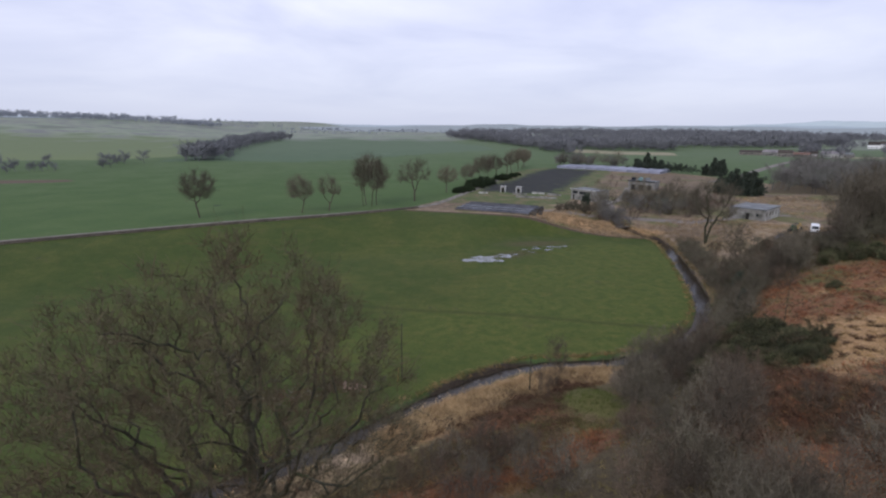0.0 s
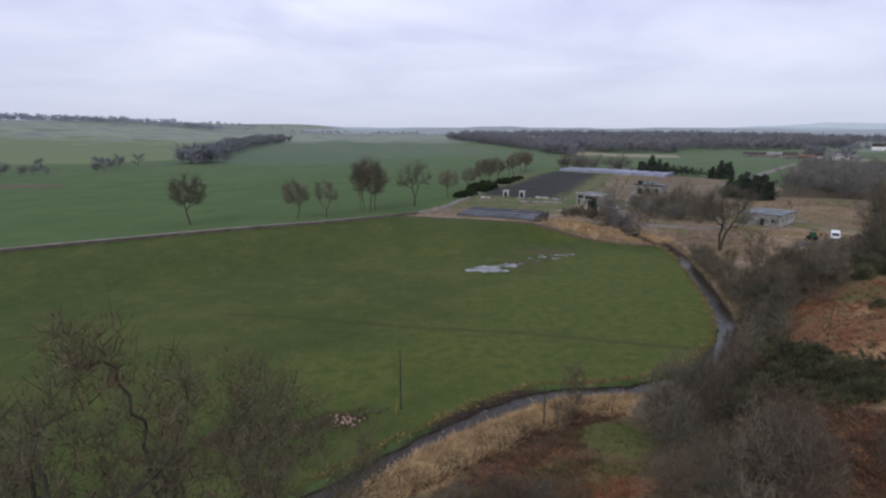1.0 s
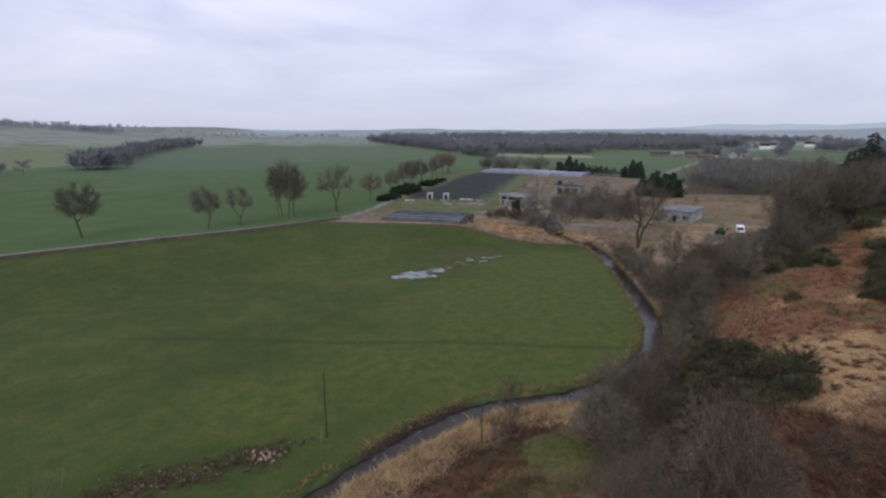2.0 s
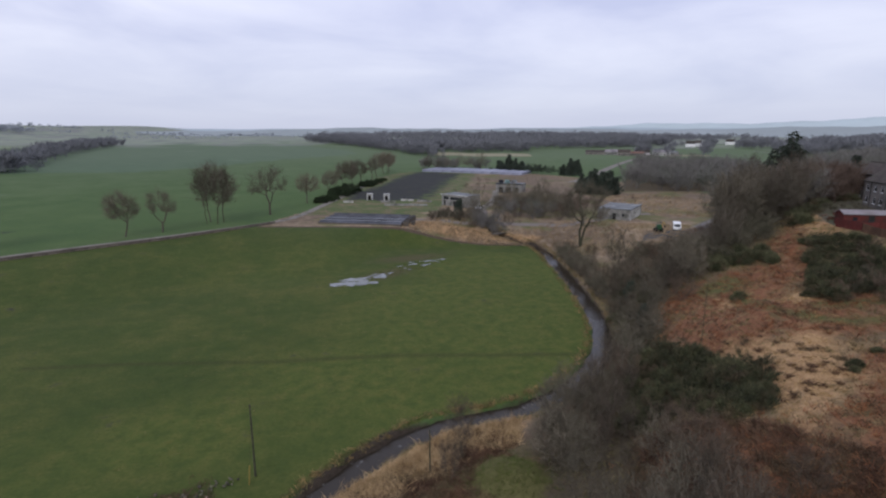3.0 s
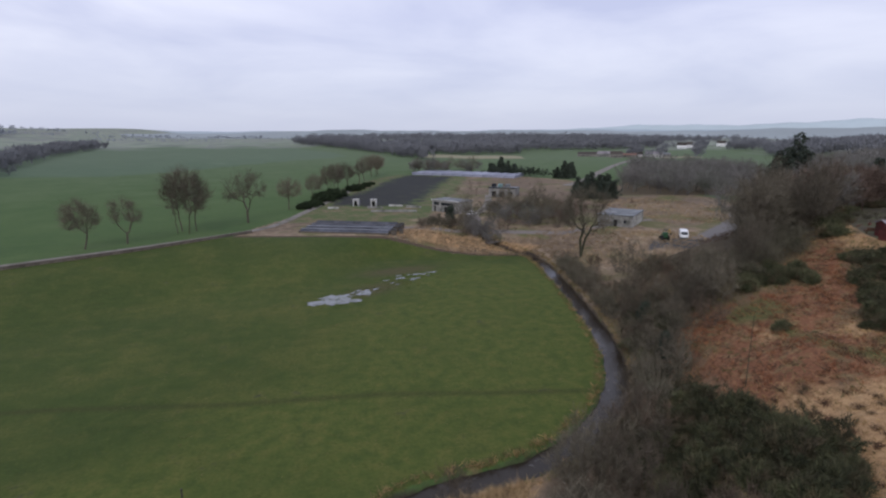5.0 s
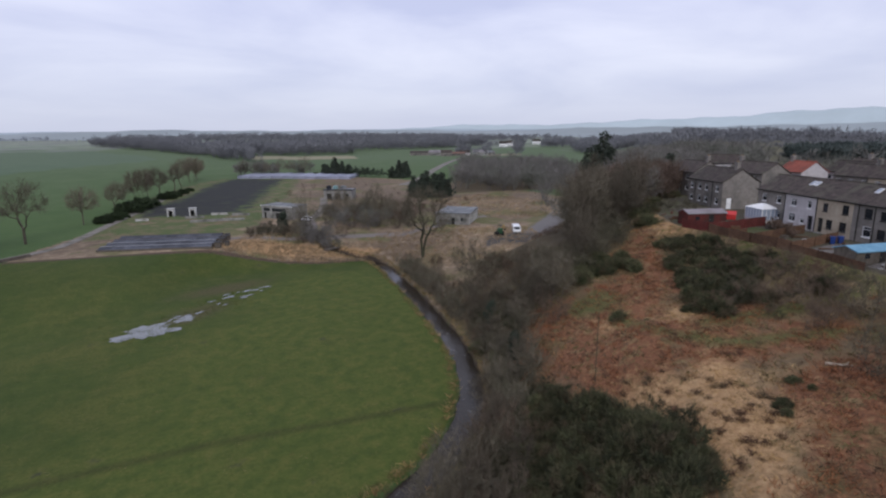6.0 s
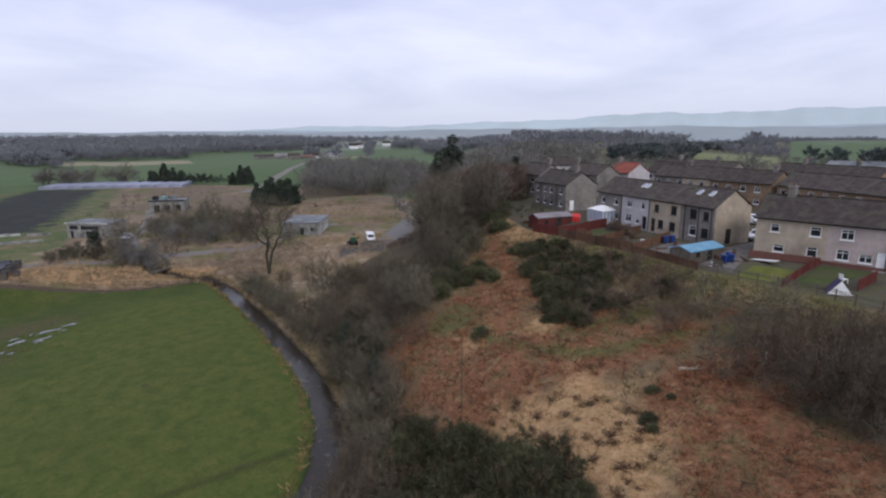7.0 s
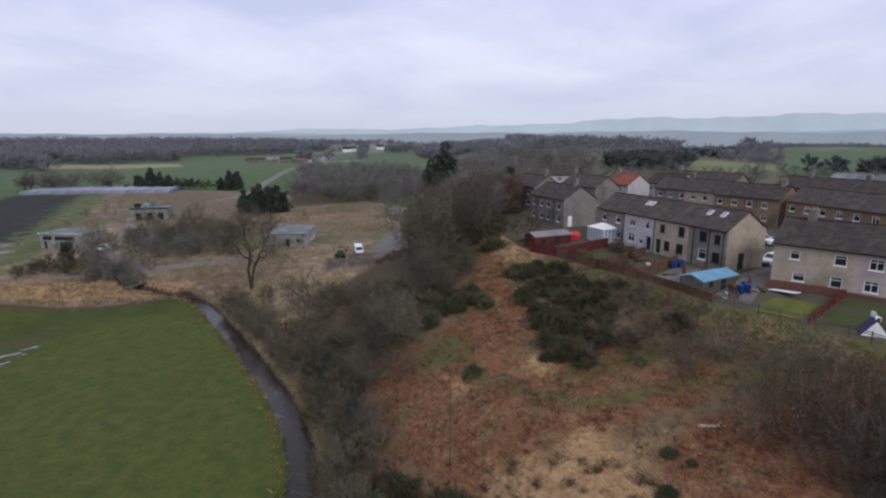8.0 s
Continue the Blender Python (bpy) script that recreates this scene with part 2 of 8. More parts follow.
M["teal"] = material("teal", (0.12, 0.25, 0.26), (0.2, 0.33, 0.34), 1.0, 0.6)
M["roof_felt"] = material("roof_felt", (0.10, 0.11, 0.12), (0.16, 0.17, 0.18), 0.5, 0.85, 0.2, c=(0.22, 0.23, 0.235), c_scale=0.25)
M["lawn"] = material("lawn", (0.032, 0.05, 0.012), (0.062, 0.08, 0.02), 0.9, 0.95, 0.4, c=(0.06, 0.06, 0.026), c_scale=0.35)
M["lawn_bright"] = material("lawn_bright", (0.075, 0.088, 0.014), (0.125, 0.128, 0.022), 0.9, 0.95, 0.4, c=(0.075, 0.085, 0.02), c_scale=0.35)
M["paving"] = material("paving", (0.10, 0.09, 0.085), (0.17, 0.155, 0.145), 0.9, 0.95, 0.3, c=(0.08, 0.075, 0.065), c_scale=0.25)

# the stream and the standing water
mw = bpy.data.materials.new("water")
mw.use_nodes = True
n, l = mw.node_tree.nodes, mw.node_tree.links
b = n["Principled BSDF"]
b.inputs["Roughness"].default_value = 0.1
b.inputs["IOR"].default_value = 1.33
b.inputs["Specular IOR Level"].default_value = 0.4
tc, no, bp = n.new("ShaderNodeTexCoord"), n.new("ShaderNodeTexNoise"), n.new("ShaderNodeBump")
no.inputs["Scale"].default_value, no.inputs["Detail"].default_value = 1.6, 5
bp.inputs["Strength"].default_value, bp.inputs["Distance"].default_value = 0.4, 0.05
l.new(tc.outputs["Object"], no.inputs["Vector"])
l.new(no.outputs["Fac"], bp.inputs["Height"])
l.new(bp.outputs[0], b.inputs["Normal"])
foam, foam_ramp = n.new("ShaderNodeTexNoise"), n.new("ShaderNodeValToRGB")
foam.inputs["Scale"].default_value, foam.inputs["Detail"].default_value, foam.inputs["Roughness"].default_value = 0.85, 7, 0.72
foam_ramp.color_ramp.elements[0].position, foam_ramp.color_ramp.elements[0].color = 0.62, (0.026, 0.021, 0.016, 1)
foam_ramp.color_ramp.elements[1].position, foam_ramp.color_ramp.elements[1].color = 0.72, (0.22, 0.22, 0.22, 1)
l.new(tc.outputs["Object"], foam.inputs["Vector"])
l.new(foam.outputs["Fac"], foam_ramp.inputs[0])
l.new(foam_ramp.outputs[0], b.inputs["Base Color"])
M["water"] = mw
mp_ = mw.copy()
mp_.name = "puddle_water"
for ln in list(mp_.node_tree.nodes["Principled BSDF"].inputs["Base Color"].links):
    mp_.node_tree.links.remove(ln)
# Pale base colour stands in for sky reflected on the pools.
mp_.node_tree.nodes["Principled BSDF"].inputs["Base Color"].default_value = (0.15, 0.16, 0.17, 1)
mp_.node_tree.nodes["Principled BSDF"].inputs["Roughness"].default_value = 0.04
mp_.node_tree.nodes["Bump"].inputs["Strength"].default_value = 0.05
M["puddle"] = mp_


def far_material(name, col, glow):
    """Hills kilometres off; the haze of bright air is put into colour and glow."""
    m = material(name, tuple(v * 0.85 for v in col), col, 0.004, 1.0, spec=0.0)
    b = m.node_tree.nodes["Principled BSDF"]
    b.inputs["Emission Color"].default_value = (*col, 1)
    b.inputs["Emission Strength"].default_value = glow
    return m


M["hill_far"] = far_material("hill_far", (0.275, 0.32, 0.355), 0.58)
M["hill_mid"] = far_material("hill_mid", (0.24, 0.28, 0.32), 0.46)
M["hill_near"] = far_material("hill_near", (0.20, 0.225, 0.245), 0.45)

# ---- the lie of the land ----
def sstep(a, b, x):
    t = np.clip((x - a) / (b - a), 0, 1)
    return t * t * (3 - 2 * t)


def side(x, y, line):
    """Signed distance to a line of points: plus on the left of its way."""
    best = np.full(np.shape(x), 1e9)
    sign = np.ones(np.shape(x))
    for (ax, ay), (bx, by) in zip(line, line[1:]):
        dx, dy = bx - ax, by - ay
        k = dx * dx + dy * dy
        t = np.clip(((x - ax) * dx + (y - ay) * dy) / k, 0, 1)
        d = np.hypot(x - ax - t * dx, y - ay - t * dy)
        cr = dx * (y - ay) - dy * (x - ax)
        near = d < best - 1e-9
        best = np.where(near, d, best)
        sign = np.where(near, np.where(cr >= 0, 1.0, -1.0), sign)
    return best * sign


def wave(x, y, s, seed=0.0):
    """Cheap rolling noise in -1..1."""
    a = np.sin(x / s + seed) * np.cos(y / s * 1.13 - seed * 1.7)
    b = np.sin((x * 0.62 + y * 0.81) / s * 2.3 + seed * 2.1) * 0.5
    c = np.cos((x * 0.91 - y * 0.47) / s * 4.7 - seed) * 0.28
    return (a + b + c) / 1.78


FOOT = [(-200, -40), (-60, 22), (-25, 39), (-8, 46), (6, 50), (20, 57), (31, 67), (42, 80), (53, 97), (61, 115), (72, 130), (86, 136), (102, 138), (128, 150), (152, 166), (182, 192), (230, 240), (330, 330), (700, 620), (2500, 2000)]
EDGE = [(40, -60), (58, 10), (69, 37), (71.5, 43.5), (74, 49.7), (74.6, 53.5), (76, 58), (78.5, 62.3), (81.2, 70), (85.5, 80), (87, 89), (97, 101), (112, 112), (130, 122), (152, 134), (180, 150), (300, 220), (700, 500)]
NORTH = [(-2500, -1650), (-700, -300), (-111, 132), (-66, 163), (-35, 180), (-13, 190), (8, 184.5), (28, 180), (40, 174), (52, 167.6), (64, 165), (80, 158), (95, 146), (112, 143), (140, 164), (200, 220), (400, 430), (2500, 2400)]
STREAM = [(-75, 8), (-56, 22), (-36, 36), (-20, 46), (-10, 54), (-4, 60), (2, 65.3), (8, 70), (15, 73.4), (24, 74.4), (33, 77.8), (41.6, 84.6), (48.2, 94), (53, 105), (57, 118), (60.6, 131), (64, 145), (66.3, 155), (67, 164), (63, 171), (59, 179), (61, 190)]
LANE = [(-420, -95), (-160, 95), (-111, 132), (-66, 163), (-35, 181), (-9, 199), (-1, 211), (8, 236), (26, 287), (44, 345)]


def smooth_line(line, per):
    """A rounded line through the points."""
    out = []
    for i in range(len(line) - 1):
        p = [np.array(line[max(0, min(len(line) - 1, i + k))], float) for k in (-1, 0, 1, 2)]
        for j in range(per):
            t = j / per
            out.append(tuple(0.5 * (2 * p[1] + (p[2] - p[0]) * t + (2 * p[0] - 5 * p[1] + 4 * p[2] - p[3]) * t * t + (3 * p[1] - p[0] - 3 * p[2] + p[3]) * t ** 3)))
    return out + [line[-1]]


STREAM_S = smooth_line(STREAM, 3)


def base_height(x, y):
    n = side(x, y, NORTH)
    k1, k2 = sstep(0, 30, x), sstep(26, 62, x)
    lo = -45 + 36 * k1 + 4 * k2
    hi = 3 + 27 * k2
    h = 5 * sstep(lo, hi, n)
    h = h + 0.006 * np.clip(n - 10, 0, 1000)
    r = np.hypot(x, y)
    h = h + 34 * sstep(-350, -1000, x) * sstep(450, 1500, r)
    h = h + 23 * sstep(700, 3600, r) + 7 * wave(x, y, 420, 0.6) * sstep(900, 2400, r)
    h = h + 1.2 * wave(x, y, 90, 1.3) * sstep(60, 250, n)
    h = h + 5 * (1 - sstep(lo, hi, n)) * sstep(80, 98, x) * sstep(-12, 6, n)
    e = -side(x, y, FOOT)
    f = np.maximum(0, side(x, y, EDGE))
    s = np.clip(e, 0, 1e9) / (np.clip(e, 0, 1e9) + f + 1e-6)
    prof = 18.2 * np.interp(s, [0, 0.1, 0.2, 0.4, 0.6, 0.8, 1.0], [0, 0.21, 0.41, 0.635, 0.75, 0.865, 1.0]) + 0.7 * sstep(0, 9, -side(x, y, EDGE))
    fac = 0.72 + 0.28 * sstep(5, 38, x)
    fall = 1 - sstep(170, 420, e)
    h = h + prof * fac * fall * (1 - h / 24)
    h = h + (0.35 * wave(x, y, 3.3, 0.4) + 0.5 * wave(x, y, 9, 2.0)) * sstep(3, 9, e) * sstep(0, 6, f)
    h = h + 11 * np.exp(-(((x - 480) / 520) ** 2 + ((y - 1300) / 360) ** 2)) + 8 * np.exp(-(((x - 1050) / 300) ** 2 + ((y - 850) / 300) ** 2))
    h = h + 21 * np.exp(-(((x - 960) / 270) ** 2 + ((y - 110) / 270) ** 2))
    h = h + 1.3 * np.exp(-((x - 18.8) ** 2 + (y - 61.3) ** 2) / 11)
    return h, n, e


def height(x, y):
    x, y = np.asarray(x, float), np.asarray(y, float)
    h, n, e = base_height(x, y)
    near = (x > -90) & (x < 90) & (y < 215) & (y > -10)
    d = side(x, y, STREAM_S)
    a = np.abs(d) + 0.35 * wave(x, y, 1.9, 0.7)
    carve = np.where(near, 1 - sstep(1.0, 1.9, a), 0)
    h = h - 1.7 * carve
    return h


def ground(x, y):
    return float(height(np.array([x]), np.array([y]))[0])


def axis(lo, hi, step, far_lo, far_hi, grow=1.085):
    core = list(np.arange(lo, hi + step / 2, step))
    s, v = step, core[-1]
    while v < far_hi:
        s *= grow
        v += s
        core.append(v)
    s, v = step, core[0]
    while v > far_lo:
        s *= grow
        v -= s
        core.insert(0, v)
    return np.array(core)


def sheet_mesh(name, X, Y, Z):
    ny, nx = X.shape
    me = bpy.data.meshes.new(name)
    v = np.stack([X, Y, Z], -1).reshape(-1, 3)
    i = (np.arange(ny - 1)[:, None] * nx + np.arange(nx - 1)[None, :]).reshape(-1)
    f = np.stack([i, i + 1, i + nx + 1, i + nx], 1)
    me.vertices.add(len(v))
    me.vertices.foreach_set("co", v.astype(np.float32).reshape(-1))
    me.loops.add(f.size)
    me.loops.foreach_set("vertex_index", f.astype(np.int32).reshape(-1))
    me.polygons.add(len(f))
    me.polygons.foreach_set("loop_start", np.arange(0, f.size, 4, dtype=np.int32))
    me.polygons.foreach_set("use_smooth", np.ones(len(f), bool))
    me.update(calc_edges=True)
    return me


gx, gy = axis(-30, 122, 0.62, -4400, 4400), axis(38, 206, 0.62, -1500, 4400)
GX, GY = np.meshgrid(gx, gy)
GZ = height(GX, GY)
gme = sheet_mesh("ground", GX, GY, GZ)
land = tagged(new("ground", gme), "rolling winter farmland with meadow, rough moor and river banks", "ground", kind="structure")

# zones, as soft signed distances (plus inside)
N_, E_ = side(GX, GY, NORTH), -side(GX, GY, FOOT)
S_ = side(GX, GY, STREAM_S)
R_ = np.hypot(GX, GY)
BEAR = np.arctan2(GX - 16, GY - 43)
SCALE = 6.0


def inside(poly):
    """Signed distance to a closed outline: plus inside."""
    d = np.abs(side(GX, GY, poly + poly[:1]))
    c = np.zeros(GX.shape, bool)
    for (ax, ay), (bx, by) in zip(poly, poly[1:] + poly[:1]):
        c ^= ((ay > GY) != (by > GY)) & (GX < (bx - ax) * (GY - ay) / (by - ay + 1e-9) + ax)
    return np.where(c, d, -d)




def blobs(x, y, spots):
    """Soft ovals (x, y, rx, ry, turn): plus inside."""
    best = np.full(np.shape(x), -20.0)
    for cx, cy, rx, ry, turn in spots:
        c, s = math.cos(radians(turn)), math.sin(radians(turn))
        u, v = (x - cx) * c + (y - cy) * s, -(x - cx) * s + (y - cy) * c
        best = np.maximum(best, (1 - np.hypot(u / rx, v / ry)) * min(rx, ry))
    return best


def tan_field(x, y):
    return blobs(x, y, [(46.2, 54.6, 8.6, 3.8, 36), (46, 61.5, 3.0, 4.5, -15), (50.5, 58.6, 3.4, 2.6, 20), (61, 70, 2.6, 1.4, 50), (57.5, 76.5, 1.6, 1.0, 40), (8, 65.0, 13, 2.4, 32), (16, 69.6, 7, 1.9, 20), (0, 57.8, 8, 2.4, 40), (86, 88, 2.5, 5, -20), (93, 98, 5, 3, 30)]) + 1.2 * wave(x, y, 2.6, 3.0)


def bracken_field(x, y):
    return blobs(x, y, [(54.5, 83.5, 4.5, 7, -40), (30.5, 50, 4, 4, 40), (8, 56.5, 11, 3, 32), (53.5, 72, 12, 7.5, 35), (62, 79, 8, 6, 40), (58, 64, 8, 5, 30), (66, 71, 7, 3, 60), (71, 82, 12, 4.5, 50), (55, 49, 9, 5.5, -20), (47, 45, 9, 6, 20), (40, 39, 8, 6, 10), (62, 57, 6, 3, -30), (32, 44, 7, 6, 35), (30, 34, 6, 5, 0), (8, 45, 10, 4, 25), (14, 50, 5, 4, 25), (82, 90, 6, 3, 40)]) + 1.5 * wave(x, y, 3.4, 1.0)


STREAM_LEFT = np.where(GY < 200, S_, 50)
zones = {
    "meadow": np.minimum(np.where(GX < 72, S_ - 1.9, -20), -N_ + 0.3),
    "bank": np.where(S_ > 0, 1.35 + 0.5 * wave(GX, GY, 4.0, 1.1) + 1.2 * np.exp(-((GX - 6) ** 2 + (GY - 68.5) ** 2) / 110), 1.8) - np.abs(S_) + np.where((GY > 200) | (GX > 90) | (GX < -80), -20, 0),
    "yard": inside([(-14, 193), (-12, 190.5), (8, 185), (28, 180.5), (40, 174.5), (52, 168.2), (66, 166), (72, 150), (90, 138), (112, 140), (150, 166), (185, 200), (190, 260), (170, 330), (150, 372), (86, 398), (70, 392), (30, 290), (4, 226)]),
    "riverside": np.maximum(inside([(-60, 16), (-36, 30), (-8, 44), (20, 55), (33, 67), (44, 80), (40, 83.5), (24, 73.4), (10, 69), (-4, 58.5), (-20, 45.5), (-56, 22)]), inside([(53, 98), (60, 106), (68, 116), (80, 126), (92, 134), (88, 140), (74, 152), (69, 162), (66, 150), (62, 132), (56, 110)])),
    "moor": np.where(GX < 120, E_ + 3.0, -40) + 0 * GX,
    "bracken": bracken_field(GX, GY),
    "tan": np.maximum(tan_field(GX, GY), inside([(30, 183.4), (41, 177.2), (53, 171), (65, 167.5), (72, 170), (62, 177), (50, 183), (37, 189)])),
    "turf": np.maximum.reduce([4.0 - np.hypot(GX - 18.8, (GY - 61.3) * 1.1), 3.6 - np.hypot(GX - 60.5, GY - 81.8), 1.7 - np.abs(side(GX, GY, [(71.5, 45), (73.2, 50), (74, 54), (75, 59), (78.5, 66), (82, 74)])), 1.2 - np.abs(side(GX, GY, [(60, 66), (66, 60), (72, 56)])), 0.7 - np.abs(side(GX, GY, [(60.5, 80), (57, 74), (55.5, 68), (57, 62), (62, 56), (66, 50)]))]),
    "gardens": np.where((GX > 60) & (GX < 220) & (GY > -40), -side(GX, GY, EDGE) - 0.3, -30),
    "wheat": inside([(-224, 415), (-111, 440), (68, 690), (60, 800), (-60, 1250), (-480, 1420), (-380, 900), (-215, 470)]),
    "pale": inside([(-260, 420), (-232, 470), (-400, 900), (-520, 1500), (-1500, 1400), (-1500, 500), (-600, 400)]),
    "stubble": np.maximum.reduce([inside([(-480, 1430), (-60, 1260), (60, 1300), (40, 1650), (-500, 1800)]), inside([(150, 640), (260, 610), (290, 680), (160, 720)]), inside([(420, 600), (470, 560), (500, 600), (450, 640)])]),
    "black": inside([(19, 250), (22, 280), (36, 292), (66, 375), (82, 398), (106, 378), (66, 280), (50, 242), (34, 243)]),
    "weeds": inside([(2, 212), (11, 250), (16, 286), (58, 384), (76, 404), (120, 384), (80, 282), (62, 240), (48, 210), (34, 203), (12, 208)]),
    "sour": blobs(GX, GY, [(38, 112, 42, 26, 60), (16, 90, 30, 14, 20), (45, 145, 20, 14, 0), (-10, 80, 26, 8, 20)]),
    "shaded_litter": np.maximum.reduce([inside([(150, 250), (178, 246), (208, 236), (190, 205), (168, 182), (156, 168), (200, 170), (280, 230), (360, 330), (330, 420), (262, 404), (180, 295)]), inside([(44, 82), (50, 80), (59, 85), (68, 91), (80, 93), (92, 98), (104, 104), (120, 111), (150, 130), (150, 152), (126, 146), (108, 134), (90, 128), (76, 124), (66, 116), (57, 104), (50, 92)]), inside([(6, 30), (18, 24), (36, 30), (36, 42), (33, 54), (40, 74), (44, 82), (36, 76), (27, 70), (20, 62), (14, 50), (8, 44)]), inside([(62, 53), (70, 56), (73, 50), (69, 42), (62, 36), (53, 40), (54, 47)])]),
    "wet": blobs(GX, GY, [(28, 158, 9, 3.5, 10), (19, 143, 8, 3, 35)]),
    "rut": 0.4 - np.abs(side(GX, GY, [(-40, 103), (-26, 101), (-5, 96.5), (13, 94.3), (29, 90.3), (40, 87.8)])),
    "brow": np.where((GX > -14) & (GX < 64), 0.75 - np.abs(N_ - 0.5), -20),
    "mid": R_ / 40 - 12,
    "paths": np.maximum(1.5 - np.abs(side(GX, GY, smooth_line([(56, 185), (66, 183.4), (74, 180.2), (82, 177), (88, 176), (95, 176), (104, 182), (119, 184)], 4))), 1.5 - np.abs(side(GX, GY, smooth_line([(34, 193), (44, 189.4), (52, 186.2), (58, 189), (62.5, 199), (66, 212)], 4)))),
    "van_track": np.where(GX < 143, 3.3 - np.abs(side(GX, GY, smooth_line([(108, 148.5), (115, 152.5), (124, 158.5), (140, 169.5), (152, 179)], 4))), -20),
    "hard": inside([(93, 148.5), (98, 154.5), (106, 154), (112, 150.5), (104, 144)]),
    "common": np.minimum.reduce([(BEAR - radians(52)) * R_, (radians(81) - BEAR) * R_, R_ - 190, 1500 - R_]),
    "strip": inside([(300, 132), (308, 92), (460, 118), (448, 176)]),
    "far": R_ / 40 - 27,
    "plough": inside([(-420, 205), (-300, 235), (-190, 272), (-193, 284), (-320, 262), (-430, 240)]),
}
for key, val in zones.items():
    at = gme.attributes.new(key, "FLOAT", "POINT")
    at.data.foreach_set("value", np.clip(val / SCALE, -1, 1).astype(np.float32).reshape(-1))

mg = bpy.data.materials.new("land")
mg.use_nodes = True
gn, gl = mg.node_tree.nodes, mg.node_tree.links
gb = gn["Principled BSDF"]
gb.inputs["Roughness"].default_value = 0.95
gb.inputs["Specular IOR Level"].default_value = 0.15
gtc = gn.new("ShaderNodeTexCoord")


def gnoise(scale, detail=5, rough=0.6, stretch=None):
    src = gtc.outputs["Object"]
    if stretch:
        mp = gn.new("ShaderNodeMapping")
        mp.inputs["Scale"].default_value = stretch
        gl.new(src, mp.inputs[0])
        src = mp.outputs[0]
    no = gn.new("ShaderNodeTexNoise")
    no.inputs["Scale"].default_value, no.inputs["Detail"].default_value, no.inputs["Roughness"].default_value = scale, detail, rough
    gl.new(src, no.inputs["Vector"])
    return no.outputs["Fac"]


def gramp(fac, *stops):
    r = gn.new("ShaderNodeValToRGB")
    el = r.color_ramp.elements
    while len(el) < len(stops):
        el.new(0.5)
    for e, (p, c) in zip(el, stops):
        e.position, e.color = p, (*c, 1)
    gl.new(fac, r.inputs[0])
    return r.outputs[0]


def gmix(fac, a, b):
    m = gn.new("ShaderNodeMix")
    m.data_type = "RGBA"
    if isinstance(fac, float):
        m.inputs["Factor"].default_value = fac
    else:
        gl.new(fac, m.inputs["Factor"])
    for s, v in ((6, a), (7, b)):
        if isinstance(v, tuple):
            m.inputs[s].default_value = (*v, 1)
        else:
            gl.new(v, m.inputs[s])
    return m.outputs[2]


def gmask(key, wobble, noise_fac, edge=0.02):
    """A zone's mask, its edge roughened by noise (wobble in metres)."""
    at = gn.new("ShaderNodeAttribute")
    at.attribute_name = key
    ma = gn.new("ShaderNodeMath")
    ma.operation = "MULTIPLY_ADD"
    gl.new(noise_fac, ma.inputs[0])
    ma.inputs[1].default_value = 2 * wobble / SCALE
    ma.inputs[2].default_value = -wobble / SCALE
    ad = gn.new("ShaderNodeMath")
    ad.operation = "ADD"
    gl.new(at.outputs["Fac"], ad.inputs[0])
    gl.new(ma.outputs[0], ad.inputs[1])
    mr = gn.new("ShaderNodeMapRange")
    mr.inputs["From Min"].default_value, mr.inputs["From Max"].default_value = -edge, edge
    gl.new(ad.outputs[0], mr.inputs[0])
    return mr.outputs[0]


n_fine, n_mid, n_big, n_huge = gnoise(2.2, 6, 0.7), gnoise(0.42, 8, 0.68), gnoise(0.07, 5), gnoise(0.012, 3)
n_sour = gnoise(0.5, 7, 0.62)
n_blot = gnoise(0.16, 7, 0.7)
n_lanes = gnoise(0.5, 3, 0.5, (0.25, 1.6, 1))
grass = gramp(n_big, (0.3, (0.048, 0.088, 0.027)), (0.7, (0.068, 0.108, 0.034)))
grass = gmix(gramp(n_mid, (0.5, (0, 0, 0)), (0.75, (0.6, 0.6, 0.6))), grass, (0.078, 0.108, 0.04))
col = gmix(gmask("pale", 4.0, n_big), grass, gramp(n_mid, (0.3, (0.12, 0.155, 0.06)), (0.7, (0.15, 0.18, 0.075))))
col = gmix(gmask("wheat", 2.0, n_big), col, gramp(n_big, (0.3, (0.055, 0.095, 0.052)), (0.7, (0.07, 0.112, 0.06))))
col = gmix(gmask("stubble", 4.0, n_big), col, gramp(n_mid, (0.3, (0.30, 0.24, 0.15)), (0.7, (0.36, 0.29, 0.19))))
col = gmix(gmask("plough", 2.0, n_mid), col, gramp(n_mid, (0.3, (0.085, 0.055, 0.04)), (0.7, (0.12, 0.08, 0.06))))
# Far land cover is paled and greyed, so distance haze sits in its colour.
hazy_land = gramp(n_huge, (0.36, (0.14, 0.145, 0.14)), (0.42, (0.165, 0.20, 0.145)), (0.52, (0.22, 0.245, 0.18)), (0.6, (0.15, 0.155, 0.148)), (0.68, (0.20, 0.225, 0.165)))
# Mid fields blend half way to a pale green, again for haze.
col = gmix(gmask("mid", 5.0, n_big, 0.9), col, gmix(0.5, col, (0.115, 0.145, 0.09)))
col = gmix(gmask("common", 8.0, n_big, 0.5), col, gramp(n_mid, (0.3, (0.075, 0.066, 0.042)), (0.5, (0.105, 0.10, 0.058)), (0.7, (0.13, 0.115, 0.07))))
col = gmix(gmask("strip", 3.0, n_big), col, gramp(n_mid, (0.3, (0.13, 0.15, 0.065)), (0.7, (0.17, 0.185, 0.085))))
